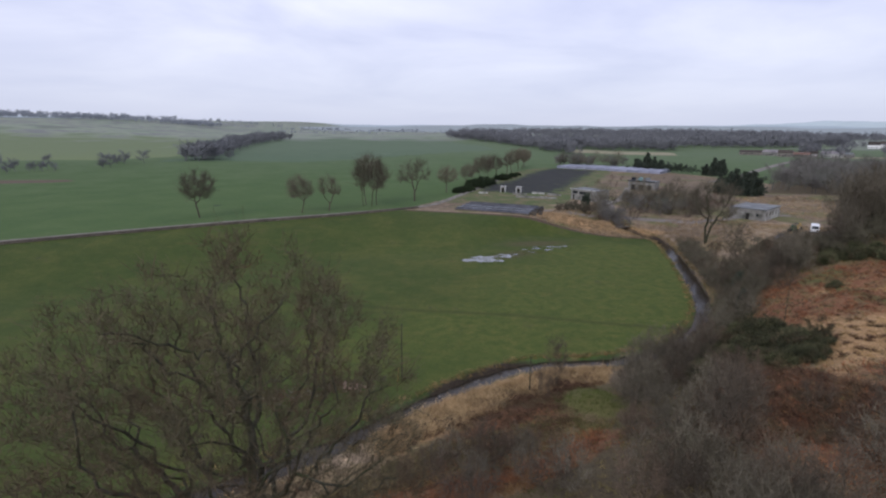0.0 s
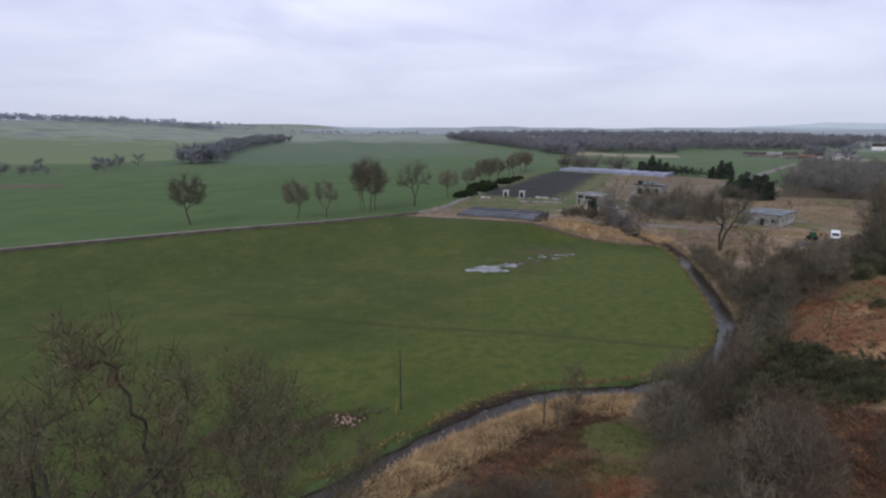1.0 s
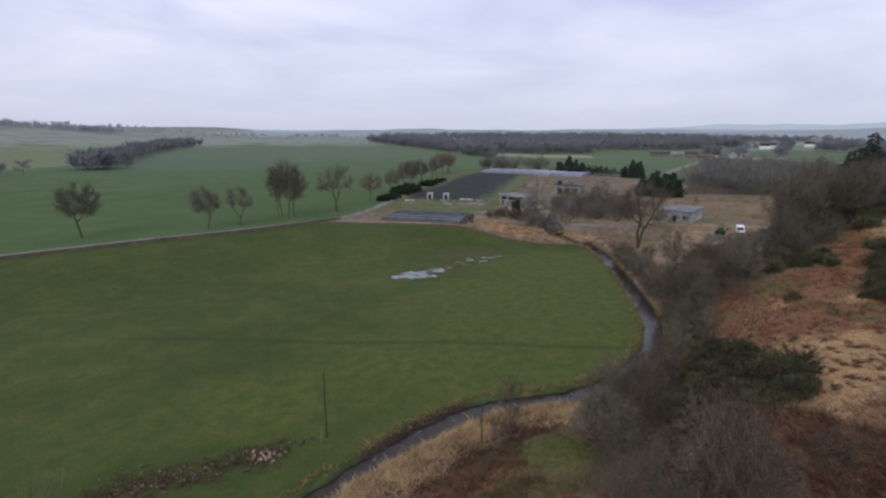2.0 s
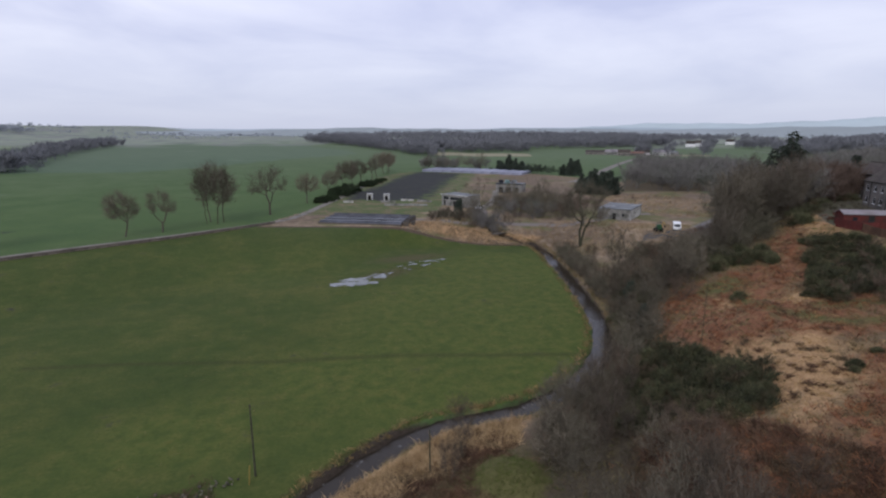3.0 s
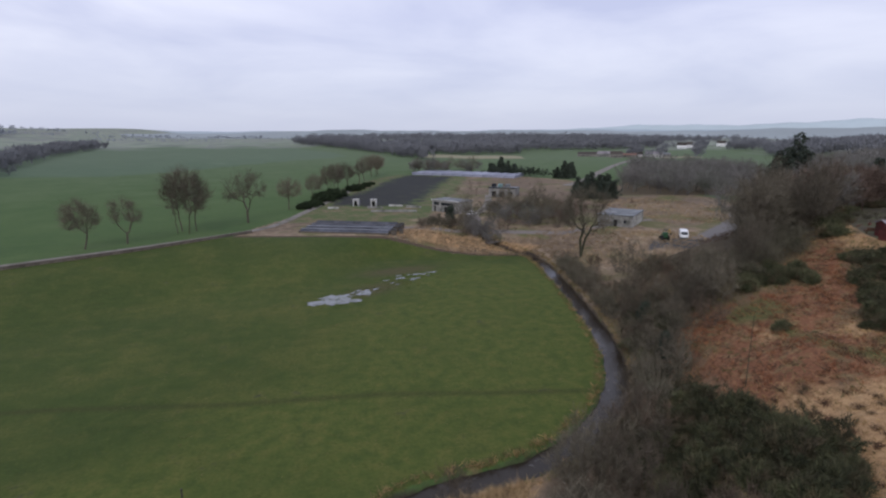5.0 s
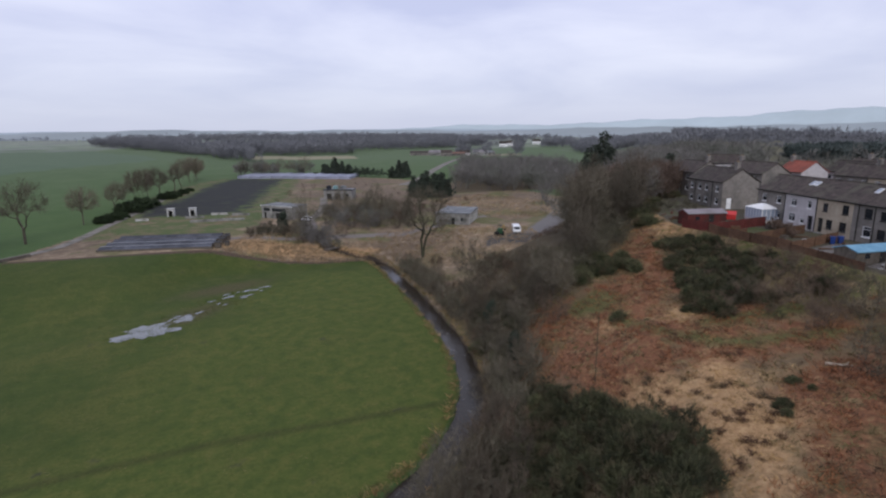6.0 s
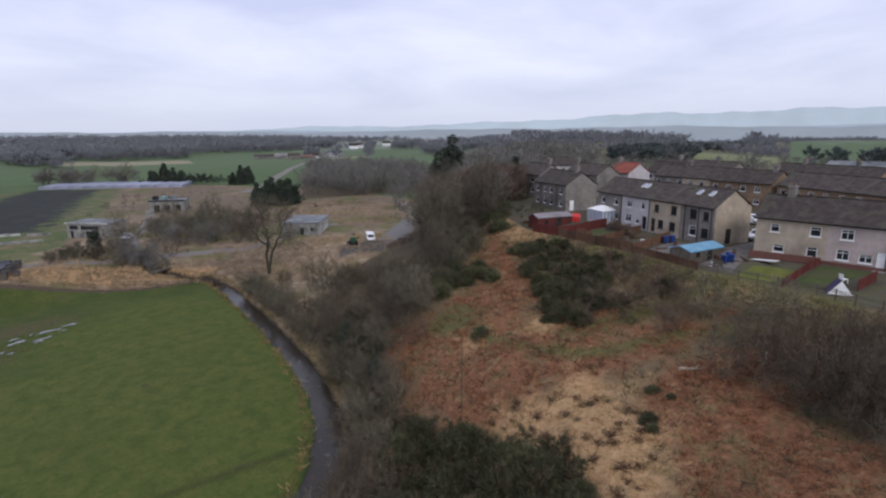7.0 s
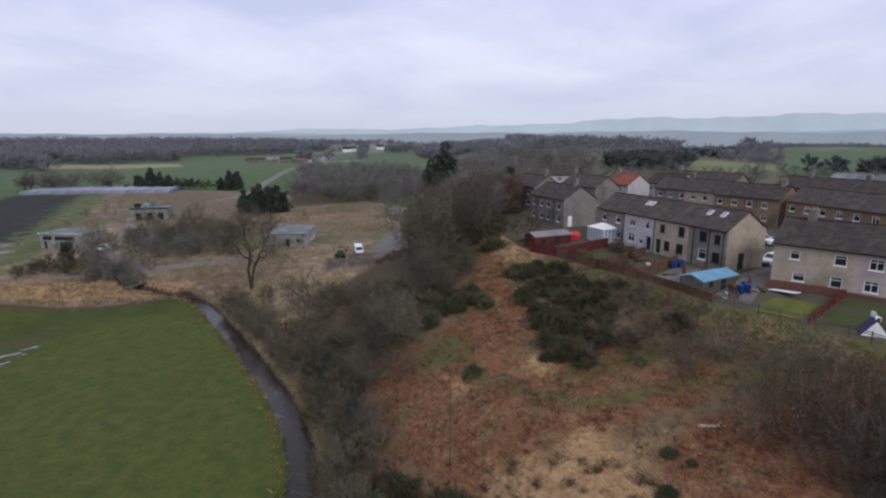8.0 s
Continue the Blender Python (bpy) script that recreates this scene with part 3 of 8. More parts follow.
col = gmix(gmask("far", 10.0, n_huge, 0.5), col, hazy_land)
mead = gramp(n_mid, (0.3, (0.042, 0.063, 0.0135)), (0.5, (0.053, 0.0735, 0.016)), (0.7, (0.072, 0.088, 0.021)))
mead = gmix(gramp(n_big, (0.46, (0, 0, 0)), (0.66, (0.7, 0.7, 0.7))), mead, gramp(n_fine, (0.35, (0.0705, 0.0757, 0.0172)), (0.68, (0.1290, 0.1161, 0.0344))))
mead = gmix(gramp(n_huge, (0.42, (0.75, 0.75, 0.75)), (0.60, (0, 0, 0))), mead, gramp(n_mid, (0.32, (0.0292, 0.0482, 0.0112)), (0.68, (0.0464, 0.0671, 0.0155))))
mead = gmix(gmask("sour", 14.0, n_big, 0.9), mead, gramp(n_sour, (0.3, (0.052, 0.074, 0.0155)), (0.5, (0.066, 0.086, 0.019)), (0.7, (0.094, 0.099, 0.0245))))
mead = gmix(gramp(n_blot, (0.5, (0, 0, 0)), (0.72, (0.5, 0.5, 0.5))), mead, gramp(n_fine, (0.32, (0.074, 0.08, 0.019)), (0.68, (0.135, 0.122, 0.036))))
mead = gmix(gramp(n_sour, (0.32, (0.5, 0.5, 0.5)), (0.48, (0, 0, 0))), mead, (0.038, 0.058, 0.015))
mead = gmix(gmask("wet", 2.5, n_mid, 0.3), mead, gramp(n_fine, (0.3, (0.045, 0.045, 0.018)), (0.7, (0.095, 0.085, 0.04))))
mead = gmix(gramp(n_fine, (0.34, (0.55, 0.55, 0.55)), (0.5, (0, 0, 0))), mead, (0.038, 0.05, 0.012))
mead = gmix(gramp(n_fine, (0.56, (0, 0, 0)), (0.72, (0.5, 0.5, 0.5))), mead, (0.105, 0.108, 0.032))
mead = gmix(gmask("rut", 0.7, n_mid, 0.12), mead, gramp(n_fine, (0.3, (0.028, 0.036, 0.010)), (0.7, (0.05, 0.055, 0.017))))
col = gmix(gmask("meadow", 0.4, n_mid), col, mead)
# Blue is raised in these browns for the haze over the yard.
yard = gramp(n_mid, (0.30, (0.11, 0.08, 0.054)), (0.5, (0.23, 0.172, 0.112)), (0.68, (0.38, 0.30, 0.20)))
yard = gmix(gramp(n_huge, (0.42, (0, 0, 0)), (0.56, (0.8, 0.8, 0.8))), yard, gramp(n_mid, (0.32, (0.075, 0.056, 0.04)), (0.68, (0.15, 0.112, 0.075))))
yard = gmix(gramp(n_big, (0.5, (0, 0, 0)), (0.6, (0.85, 0.85, 0.85))), yard, gramp(n_fine, (0.3, (0.075, 0.085, 0.03)), (0.7, (0.14, 0.13, 0.055))))
col = gmix(gmask("yard", 3.0, n_mid), col, yard)
moor = gramp(n_mid, (0.30, (0.085, 0.06, 0.034)), (0.46, (0.15, 0.108, 0.062)), (0.58, (0.19, 0.145, 0.078)), (0.72, (0.27, 0.205, 0.115)))
moor = gmix(gramp(n_big, (0.50, (0, 0, 0)), (0.66, (0.5, 0.5, 0.5))), moor, gramp(n_fine, (0.3, (0.09, 0.085, 0.035)), (0.7, (0.19, 0.155, 0.07))))
col = gmix(gmask("riverside", 2.0, n_mid, 0.1), col, gmix(gramp(n_big, (0.45, (0, 0, 0)), (0.6, (0.8, 0.8, 0.8))), yard, gramp(n_fine, (0.3, (0.06, 0.05, 0.025)), (0.7, (0.13, 0.105, 0.05)))))
col = gmix(gmask("moor", 3.0, n_mid), col, moor)
# Brown leaf litter, kept dark to carry the shade under scrub and woods.
col = gmix(gmask("shaded_litter", 3.5, n_mid, 0.4), col, gramp(n_fine, (0.3, (0.04, 0.03, 0.019)), (0.55, (0.085, 0.066, 0.038)), (0.75, (0.07, 0.072, 0.03))))
fern = gramp(n_fine, (0.28, (0.07, 0.036, 0.02)), (0.48, (0.155, 0.07, 0.036)), (0.62, (0.22, 0.112, 0.056)), (0.76, (0.30, 0.205, 0.105)))
fern = gmix(gramp(n_sour, (0.54, (0, 0, 0)), (0.66, (0.8, 0.8, 0.8))), fern, gramp(n_fine, (0.3, (0.13, 0.10, 0.045)), (0.7, (0.25, 0.185, 0.09))))
fern = gmix(gramp(n_blot, (0.36, (0.7, 0.7, 0.7)), (0.46, (0, 0, 0))), fern, gramp(n_fine, (0.3, (0.075, 0.068, 0.028)), (0.7, (0.13, 0.11, 0.048))))
col = gmix(gmask("bracken", 3.5, n_mid, 0.2), col, fern)
black = gmix(gramp(n_lanes, (0.58, (0, 0, 0)), (0.7, (0.8, 0.8, 0.8))), gramp(n_fine, (0.3, (0.018, 0.0195, 0.019)), (0.7, (0.036, 0.038, 0.036))), gramp(n_fine, (0.3, (0.05, 0.06, 0.024)), (0.7, (0.10, 0.09, 0.045))))
col = gmix(gmask("weeds", 7.0, n_mid, 0.3), col, gmix(gramp(n_blot, (0.46, (0, 0, 0)), (0.6, (0.9, 0.9, 0.9))), gramp(n_fine, (0.3, (0.055, 0.08, 0.026)), (0.7, (0.09, 0.115, 0.042))), gramp(n_fine, (0.3, (0.11, 0.085, 0.05)), (0.72, (0.21, 0.155, 0.095)))))
col = gmix(gmask("black", 16.0, n_blot, 0.3), col, black)
col = gmix(gmask("paths", 0.8, n_mid, 0.06), col, gramp(n_fine, (0.3, (0.13, 0.115, 0.10)), (0.7, (0.21, 0.188, 0.165))))
col = gmix(gmask("van_track", 1.4, n_mid, 0.1), col, gramp(n_fine, (0.3, (0.12, 0.112, 0.104)), (0.7, (0.20, 0.188, 0.172))))
col = gmix(gmask("hard", 2.0, n_mid, 0.1), col, gramp(n_fine, (0.3, (0.055, 0.053, 0.05)), (0.7, (0.10, 0.095, 0.088))))
col = gmix(gmask("tan", 4.0, n_mid, 0.2), col, gramp(n_fine, (0.28, (0.16, 0.092, 0.042)), (0.5, (0.32, 0.202, 0.10)), (0.75, (0.44, 0.30, 0.158))))
col = gmix(gmask("brow", 0.9, n_mid, 0.06), col, gramp(n_fine, (0.3, (0.05, 0.036, 0.026)), (0.7, (0.10, 0.072, 0.05))))
col = gmix(gmask("gardens", 1.5, n_mid), col, gramp(n_mid, (0.3, (0.055, 0.046, 0.034)), (0.52, (0.085, 0.075, 0.05)), (0.68, (0.075, 0.085, 0.032)), (0.8, (0.12, 0.105, 0.07))))
col = gmix(gmask("turf", 2.5, n_mid, 0.12), col, gramp(n_fine, (0.3, (0.066, 0.068, 0.022)), (0.7, (0.125, 0.115, 0.045))))
col = gmix(gmask("bank", 0.9, n_mid, 0.05), col, gramp(n_fine, (0.3, (0.022, 0.017, 0.013)), (0.7, (0.06, 0.047, 0.034))))
# Slight blue tint over all land, standing in for haze.
cool = gn.new("ShaderNodeMix")
cool.data_type, cool.blend_type = "RGBA", "MULTIPLY"
cool.inputs["Factor"].default_value = 1.0
cool.inputs[7].default_value = (1.0, 1.0, 1.05, 1)
gl.new(col, cool.inputs[6])
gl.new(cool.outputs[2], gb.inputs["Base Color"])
gbp = gn.new("ShaderNodeBump")
gbp.inputs["Strength"].default_value, gbp.inputs["Distance"].default_value = 0.32, 0.2
gl.new(n_fine, gbp.inputs["Height"])
gl.new(gbp.outputs[0], gb.inputs["Normal"])
gme.materials.append(mg)


def ribbon(name, line, half, lift, mat, label, category, kind="structure", per=6, z=None, wob=0.0):
    """A strip that follows the ground along a line."""
    pts = [np.array(p) for p in smooth_line(line, per)]
    rows = []
    for i, p in enumerate(pts):
        a, b = pts[max(0, i - 1)], pts[min(len(pts) - 1, i + 1)]
        d = (b - a) / np.linalg.norm(b - a)
        nrm = np.array([-d[1], d[0]])
        w = half * (1 + wob * math.sin(i * 1.7) * math.cos(i * 0.61))
        rows.append([p + nrm * w * k for k in (-1, -0.5, 0, 0.5, 1)])
    P = np.array(rows)
    X, Y = P[..., 0], P[..., 1]
    Z = height(X, Y) + lift if z is None else np.full(X.shape, z)
    if z is None:
        Z = np.maximum(Z, np.repeat(Z[:, 2:3], 5, 1) - 0.05)
    me = sheet_mesh(name, X[:, ::-1], Y[:, ::-1], Z[:, ::-1])
    me.materials.append(mat)
    return tagged(new(name, me), label, category, kind=kind)


ribbon("water", STREAM, 1.9, 0, M["water"], "narrow brown stream winding along the meadow", "stream", z=-0.58)

# ---- builders ----
def link(name, me, mat, parent=None, label="", pos=None):
    me.materials.append(mat)
    ob = new(name, me)
    if parent:
        ob.parent = parent
    if pos is not None:
        ob.matrix_local = pos
    return tagged(ob, label)


def part(name, bm, mat, parent, label="", pos=None, smooth=False):
    me = bpy.data.meshes.new(name)
    bm.normal_update()
    bm.to_mesh(me)
    bm.free()
    if smooth:
        me.polygons.foreach_set("use_smooth", np.ones(len(me.polygons), bool))
    return link(name, me, mat, parent, label, pos)


def thing(name, m, label, category, group="", kind=""):
    ob = new(name)
    ob.matrix_world = m
    return tagged(ob, label, category, group, kind)


def box(bm, x0, x1, y0, y1, z0, z1, bevel=0.0):
    vs = [bm.verts.new((x, y, z)) for z in (z0, z1) for y in (y0, y1) for x in (x0, x1)]
    fs = [bm.faces.new([vs[i] for i in q]) for q in ((0, 2, 3, 1), (4, 5, 7, 6), (0, 1, 5, 4), (1, 3, 7, 5), (3, 2, 6, 7), (2, 0, 4, 6))]
    if bevel:
        es = list({e for f in fs for e in f.edges})
        bmesh.ops.bevel(bm, geom=es, offset=bevel, segments=1, affect="EDGES")
    return bm


def B(*args, bevel=0.0):
    return box(bmesh.new(), *args, bevel=bevel)


def prism(bm, outline, y0, y1):
    """An outline in x and z, drawn out along y."""
    a = [bm.verts.new((x, y0, z)) for x, z in outline]
    b = [bm.verts.new((x, y1, z)) for x, z in outline]
    bm.faces.new(a[::1])
    bm.faces.new(b[::-1])
    k = len(a)
    for i in range(k):
        bm.faces.new((a[i], b[i], b[(i + 1) % k], a[(i + 1) % k]))
    bmesh.ops.recalc_face_normals(bm, faces=bm.faces)
    return bm


def tube(bm, p, q, r0, r1, sides=8):
    p, q = Vector(p), Vector(q)
    d = (q - p).normalized()
    u = d.orthogonal().normalized()
    v = d.cross(u)
    ring = [[bm.verts.new(c + (u * math.cos(a) + v * math.sin(a)) * r) for a in [2 * math.pi * i / sides for i in range(sides)]] for c, r in ((p, r0), (q, r1))]
    for i in range(sides):
        bm.faces.new((ring[0][i], ring[0][(i + 1) % sides], ring[1][(i + 1) % sides], ring[1][i]))
    bm.faces.new(ring[0][::-1])
    bm.faces.new(ring[1])
    return bm


def raw_mesh(name, v, f, smooth=False):
    """A mesh from an array of corners and one of equal-sided faces."""
    me = bpy.data.meshes.new(name)
    v, f = np.asarray(v, np.float32), np.asarray(f, np.int32)
    me.vertices.add(len(v))
    me.vertices.foreach_set("co", v.reshape(-1))
    me.loops.add(f.size)
    me.loops.foreach_set("vertex_index", f.reshape(-1))
    me.polygons.add(len(f))
    me.polygons.foreach_set("loop_start", np.arange(0, f.size, f.shape[1], dtype=np.int32))
    if smooth:
        me.polygons.foreach_set("use_smooth", np.ones(len(f), bool))
    me.update(calc_edges=True)
    return me


def tubes_mesh(name, segs, sides):
    """Tapered tubes: rows of start, end, start radius, end radius."""
    a = np.array(segs, float)
    p, q, r0, r1 = a[:, 0:3], a[:, 3:6], a[:, 6], a[:, 7]
    d = q - p
    d /= np.linalg.norm(d, axis=1, keepdims=True) + 1e-9
    ref = np.where(np.abs(d[:, 2:3]) < 0.9, np.array([[0, 0, 1.0]]), np.array([[1.0, 0, 0]]))
    u = np.cross(d, ref)
    u /= np.linalg.norm(u, axis=1, keepdims=True)
    w = np.cross(d, u)
    ang = np.arange(sides) * 2 * np.pi / sides
    dirs = u[:, None, :] * np.cos(ang)[None, :, None] + w[:, None, :] * np.sin(ang)[None, :, None]
    v = np.concatenate([p[:, None, :] + dirs * r0[:, None, None], q[:, None, :] + dirs * r1[:, None, None]], 1)
    i = np.arange(sides)
    f = np.stack([i, (i + 1) % sides, (i + 1) % sides + sides, i + sides], 1)
    F = (np.arange(len(a)) * 2 * sides)[:, None, None] + f[None]
    return raw_mesh(name, v.reshape(-1, 3), F.reshape(-1, 4), True)


def blades_mesh(name, segs, rng):
    """Thin tapering blades (twigs, leaves, stalks): rows of start, end, width."""
    a = np.array(segs, float)
    p, q, w = a[:, 0:3], a[:, 3:6], a[:, 6]
    d = q - p
    s = np.cross(d, rng.normal(size=p.shape))
    s /= np.linalg.norm(s, axis=1, keepdims=True) + 1e-9
    v = np.stack([p - s * w[:, None] / 2, p + s * w[:, None] / 2, q], 1)
    return raw_mesh(name, v.reshape(-1, 3), np.arange(len(a) * 3).reshape(-1, 3))


# ---- plants ----
def unit(v):
    return v / (np.linalg.norm(v) + 1e-9)


def crown_points(rng, n, rx, rz, cz, low=-0.6, hollow=0.35, lumps=5):
    """Places that a crown fills: a lumpy dome."""
    out = []
    ld = rng.normal(size=(lumps, 3))
    ld /= np.linalg.norm(ld, axis=1, keepdims=True)
    while len(out) < n:
        d = rng.normal(size=3)
        d /= np.linalg.norm(d)
        if d[2] < low:
            continue
        lump = 0.72 + 0.34 * max(0, (ld @ d).max()) ** 3
        r = rng.uniform(hollow ** 3, 1) ** (1 / 3) * lump
        out.append((d[0] * rx * r, d[1] * rx * r, cz + d[2] * rz * r))
    return np.array(out)


def colonise(rng, goals, roots, trunk, step, kill, reach, wild=0.25, rise=0.1):
    """Grow a branching skeleton from the roots towards the goals. Gives places, parents."""
    pos, par = [], []
    for root, lean in roots:
        last = -1
        p = np.array(root, float)
        d = unit(np.array([lean[0], lean[1], 1.0]))
        for i in range(max(2, int(trunk / step))):
            pos.append(p)
            par.append(last)
            last = len(pos) - 1
            d = unit(d + rng.normal(size=3) * 0.06 + np.array([0, 0, 0.05]))
            p = p + d * step
    P = np.array(pos)
    goals = goals.copy()
    dist = np.linalg.norm(goals[:, None] - P[None], axis=2)
    near, dist = dist.argmin(1), dist.min(1)
    kids = {}
    for it in range(160):
        act = dist < reach
        if not act.any():
            j = dist.argmin()
            act = dist <= dist[j] + 0.5
        idx = near[act]
        pull = goals[act] - P[idx]
        pull /= np.linalg.norm(pull, axis=1, keepdims=True) + 1e-9
        who = np.unique(idx)
        fresh, fpar = [], []
        for w in who:
            if kids.get(w, 0) >= 4:
                continue
            d = unit(pull[idx == w].sum(0)) + rng.normal(size=3) * wild + np.array([0, 0, rise])
            fresh.append(P[w] + unit(d) * step)
            fpar.append(w)
            kids[w] = kids.get(w, 0) + 1
        if not fresh:
            break
        base = len(P)
        P = np.concatenate([P, np.array(fresh)])
        par += fpar
        nd = np.linalg.norm(goals[:, None] - np.array(fresh)[None], axis=2)
        k, m = nd.argmin(1), nd.min(1)
        closer = m < dist
        near = np.where(closer, base + k, near)
        dist = np.where(closer, m, dist)
        keep = dist > kill
        goals, near, dist = goals[keep], near[keep], dist[keep]
        if len(goals) == 0 or len(P) > 7000:
            break
    return P, np.array(par)


def skeleton_parts(rng, P, par, tip, power, thin, stout, twigs, length, width, out_from, up=0.35, loose=0.6):
    """Split a skeleton into stout and thinner tubes and fine twig blades."""
    n = len(P)
    load = np.zeros(n)
    has_kid = np.zeros(n, bool)
    has_kid[par[par >= 0]] = True
    load[~has_kid] = tip ** power
    for i in range(n - 1, -1, -1):
        if par[i] >= 0:
            load[par[i]] += load[i]
    r = load ** (1 / power)
    big, small, fine = [], [], []
    for i in range(n):
        j = par[i]
        if j < 0:
            continue
        row = (*P[j], *P[i], min(r[j], r[i] * 1.6), r[i])
        if r[i] >= stout:
            big.append(row)
        elif r[i] >= thin:
            small.append(row)
        else:
            fine.append((*P[j], *P[i], r[i] * 2.2))
    light = np.where(r < thin * 1.6)[0]
    src = P[rng.choice(light, max(40, int(twigs / 4)))]
    src = src + rng.normal(size=src.shape) * length * 0.25
    d = src - np.array(out_from)
    d /= np.linalg.norm(d, axis=1, keepdims=True) + 1e-9
    d = d * 0.7 + rng.normal(size=d.shape) * loose + np.array([0, 0, up])
    q = src + d * length * rng.uniform(0.5, 1.2, (len(src), 1))
    blades = np.concatenate([src, q, width * rng.uniform(0.7, 1.3, (len(src), 1))], 1)
    more = np.repeat(np.arange(len(src)), 3)
    s = rng.uniform(0.25, 0.95, (len(more), 1))
    p2 = src[more] + (q - src)[more] * s
    d2 = d[more] * 0.5 + rng.normal(size=(len(more), 3)) * 0.55 + np.array([0, 0, up * 0.5])
    q2 = p2 + d2 * length * 0.55 * rng.uniform(0.5, 1.2, (len(more), 1))
    blades = np.concatenate([blades, np.concatenate([p2, q2, width * 0.8 * rng.uniform(0.6, 1.2, (len(more), 1))], 1)])
    if fine:
        blades = np.concatenate([blades, np.array(fine)])
    return big, small, blades


def bare_tree(name, seed, label, category, bark, tw, group="", goals=400, rx=5.0, rz=5.0, cz=8.0, trunk=4.0, roots=1, step=0.6, kill=1.2, reach=5.0, tip=0.018, power=2.3, twigs=2500, length=0.8, width=0.05, low=-0.6, lean=0.15, wild=0.25, hollow=0.35, stretch=(1, 1), gap=0.35, lumps=5, up=0.35, loose=0.6, rise=0.1):
    """A bare broadleaf tree with trunk, branches and a crown of twigs."""
    rng = np.random.default_rng(seed)
    g = crown_points(rng, goals, rx, rz, cz, low, hollow, lumps) * np.array([stretch[0], stretch[1], 1])
    start = []
    for i in range(roots):
        a = 2 * math.pi * i / roots + rng.uniform(0, 0.8)
        o = gap if roots > 1 else 0
        start.append(((math.cos(a) * o, math.sin(a) * o, -0.5), (math.cos(a) * lean, math.sin(a) * lean)))
    P, par = colonise(rng, g, start, trunk, step, kill, reach, wild, rise)
    big, small, blades = skeleton_parts(rng, P, par, tip, power, tip * 1.5, tip * 5, twigs, length, width, (0, 0, cz - rz * 0.6), up, loose)
    ob = thing(name, Matrix(), label, category, group)
    if big:
        link("trunk", tubes_mesh("trunk", big, 6), bark, ob)
    tagged(link("branchwork", tubes_mesh("branchwork", small, 3), bark, ob), kind="stuff")
    tagged(link("crown", blades_mesh("crown", blades, rng), tw, ob), kind="stuff")
    return ob


def put(proto, x, y, turn=0.0, scale=1.0, z=None, sink=0.1, label=""):
    """Another one like proto, standing on the ground."""
    ob = copy_thing(proto, Matrix())
    ob.matrix_basis = Matrix.LocRotScale((x, y, (ground(x, y) if z is None else z) - sink), Euler((0, 0, turn)), (scale,) * 3)
    return tagged(ob, label)


def place(ob, x, y, turn=0.0, scale=1.0, sink=0.1):
    ob.matrix_basis = Matrix.LocRotScale((x, y, ground(x, y) - sink), Euler((0, 0, turn)), (scale,) * 3)
    return ob


def leaf_clumps(rng, centres, radii, per, length, width, droop=0.0):
    """Leaf blades pointing outwards from clumps."""
    rows = []
    for c, r in zip(centres, radii):
        d = rng.normal(size=(per, 3))
        d /= np.linalg.norm(d, axis=1, keepdims=True)
        p = c + d * r * rng.uniform(0.35, 1.0, (per, 1)) * np.array([1, 1, 0.8])
        q = p + (d + rng.normal(size=(per, 3)) * 0.5 + np.array([0, 0, 0.4 - droop])) * length * rng.uniform(0.6, 1.3, (per, 1))
        rows.append(np.concatenate([p, q, np.full((per, 1), width) * rng.uniform(0.6, 1.4, (per, 1))], 1))
    return np.concatenate(rows)


def bush(name, seed, label, category, mat, rad, tall, clumps=26, per=90, group="", length=0.35, width=0.14, lump=0.42):
    rng = np.random.default_rng(seed)
    a, h = rng.uniform(0, 2 * math.pi, clumps), rng.uniform(0.12, 1, clumps)
    rr = rad * np.sqrt(rng.uniform(0, 1, clumps)) * np.sqrt(np.clip(1.08 - h * h, 0, 1))
    c = np.stack([np.cos(a) * rr, np.sin(a) * rr, h * tall * 0.8], 1)
    ob = thing(name, Matrix(), label, category, group)
    stems = [(0, 0, -0.3, *(p * 0.85), 0.07, 0.025) for p in c[:12]]
    link("stem", tubes_mesh("stem", stems, 4), M["bark"], ob)
    link("foliage", blades_mesh("foliage", leaf_clumps(rng, c, rng.uniform(0.5, 1.0, clumps) * lump * min(rad, tall), per, length, width), rng), mat, ob)["kind"] = "stuff"
    return ob


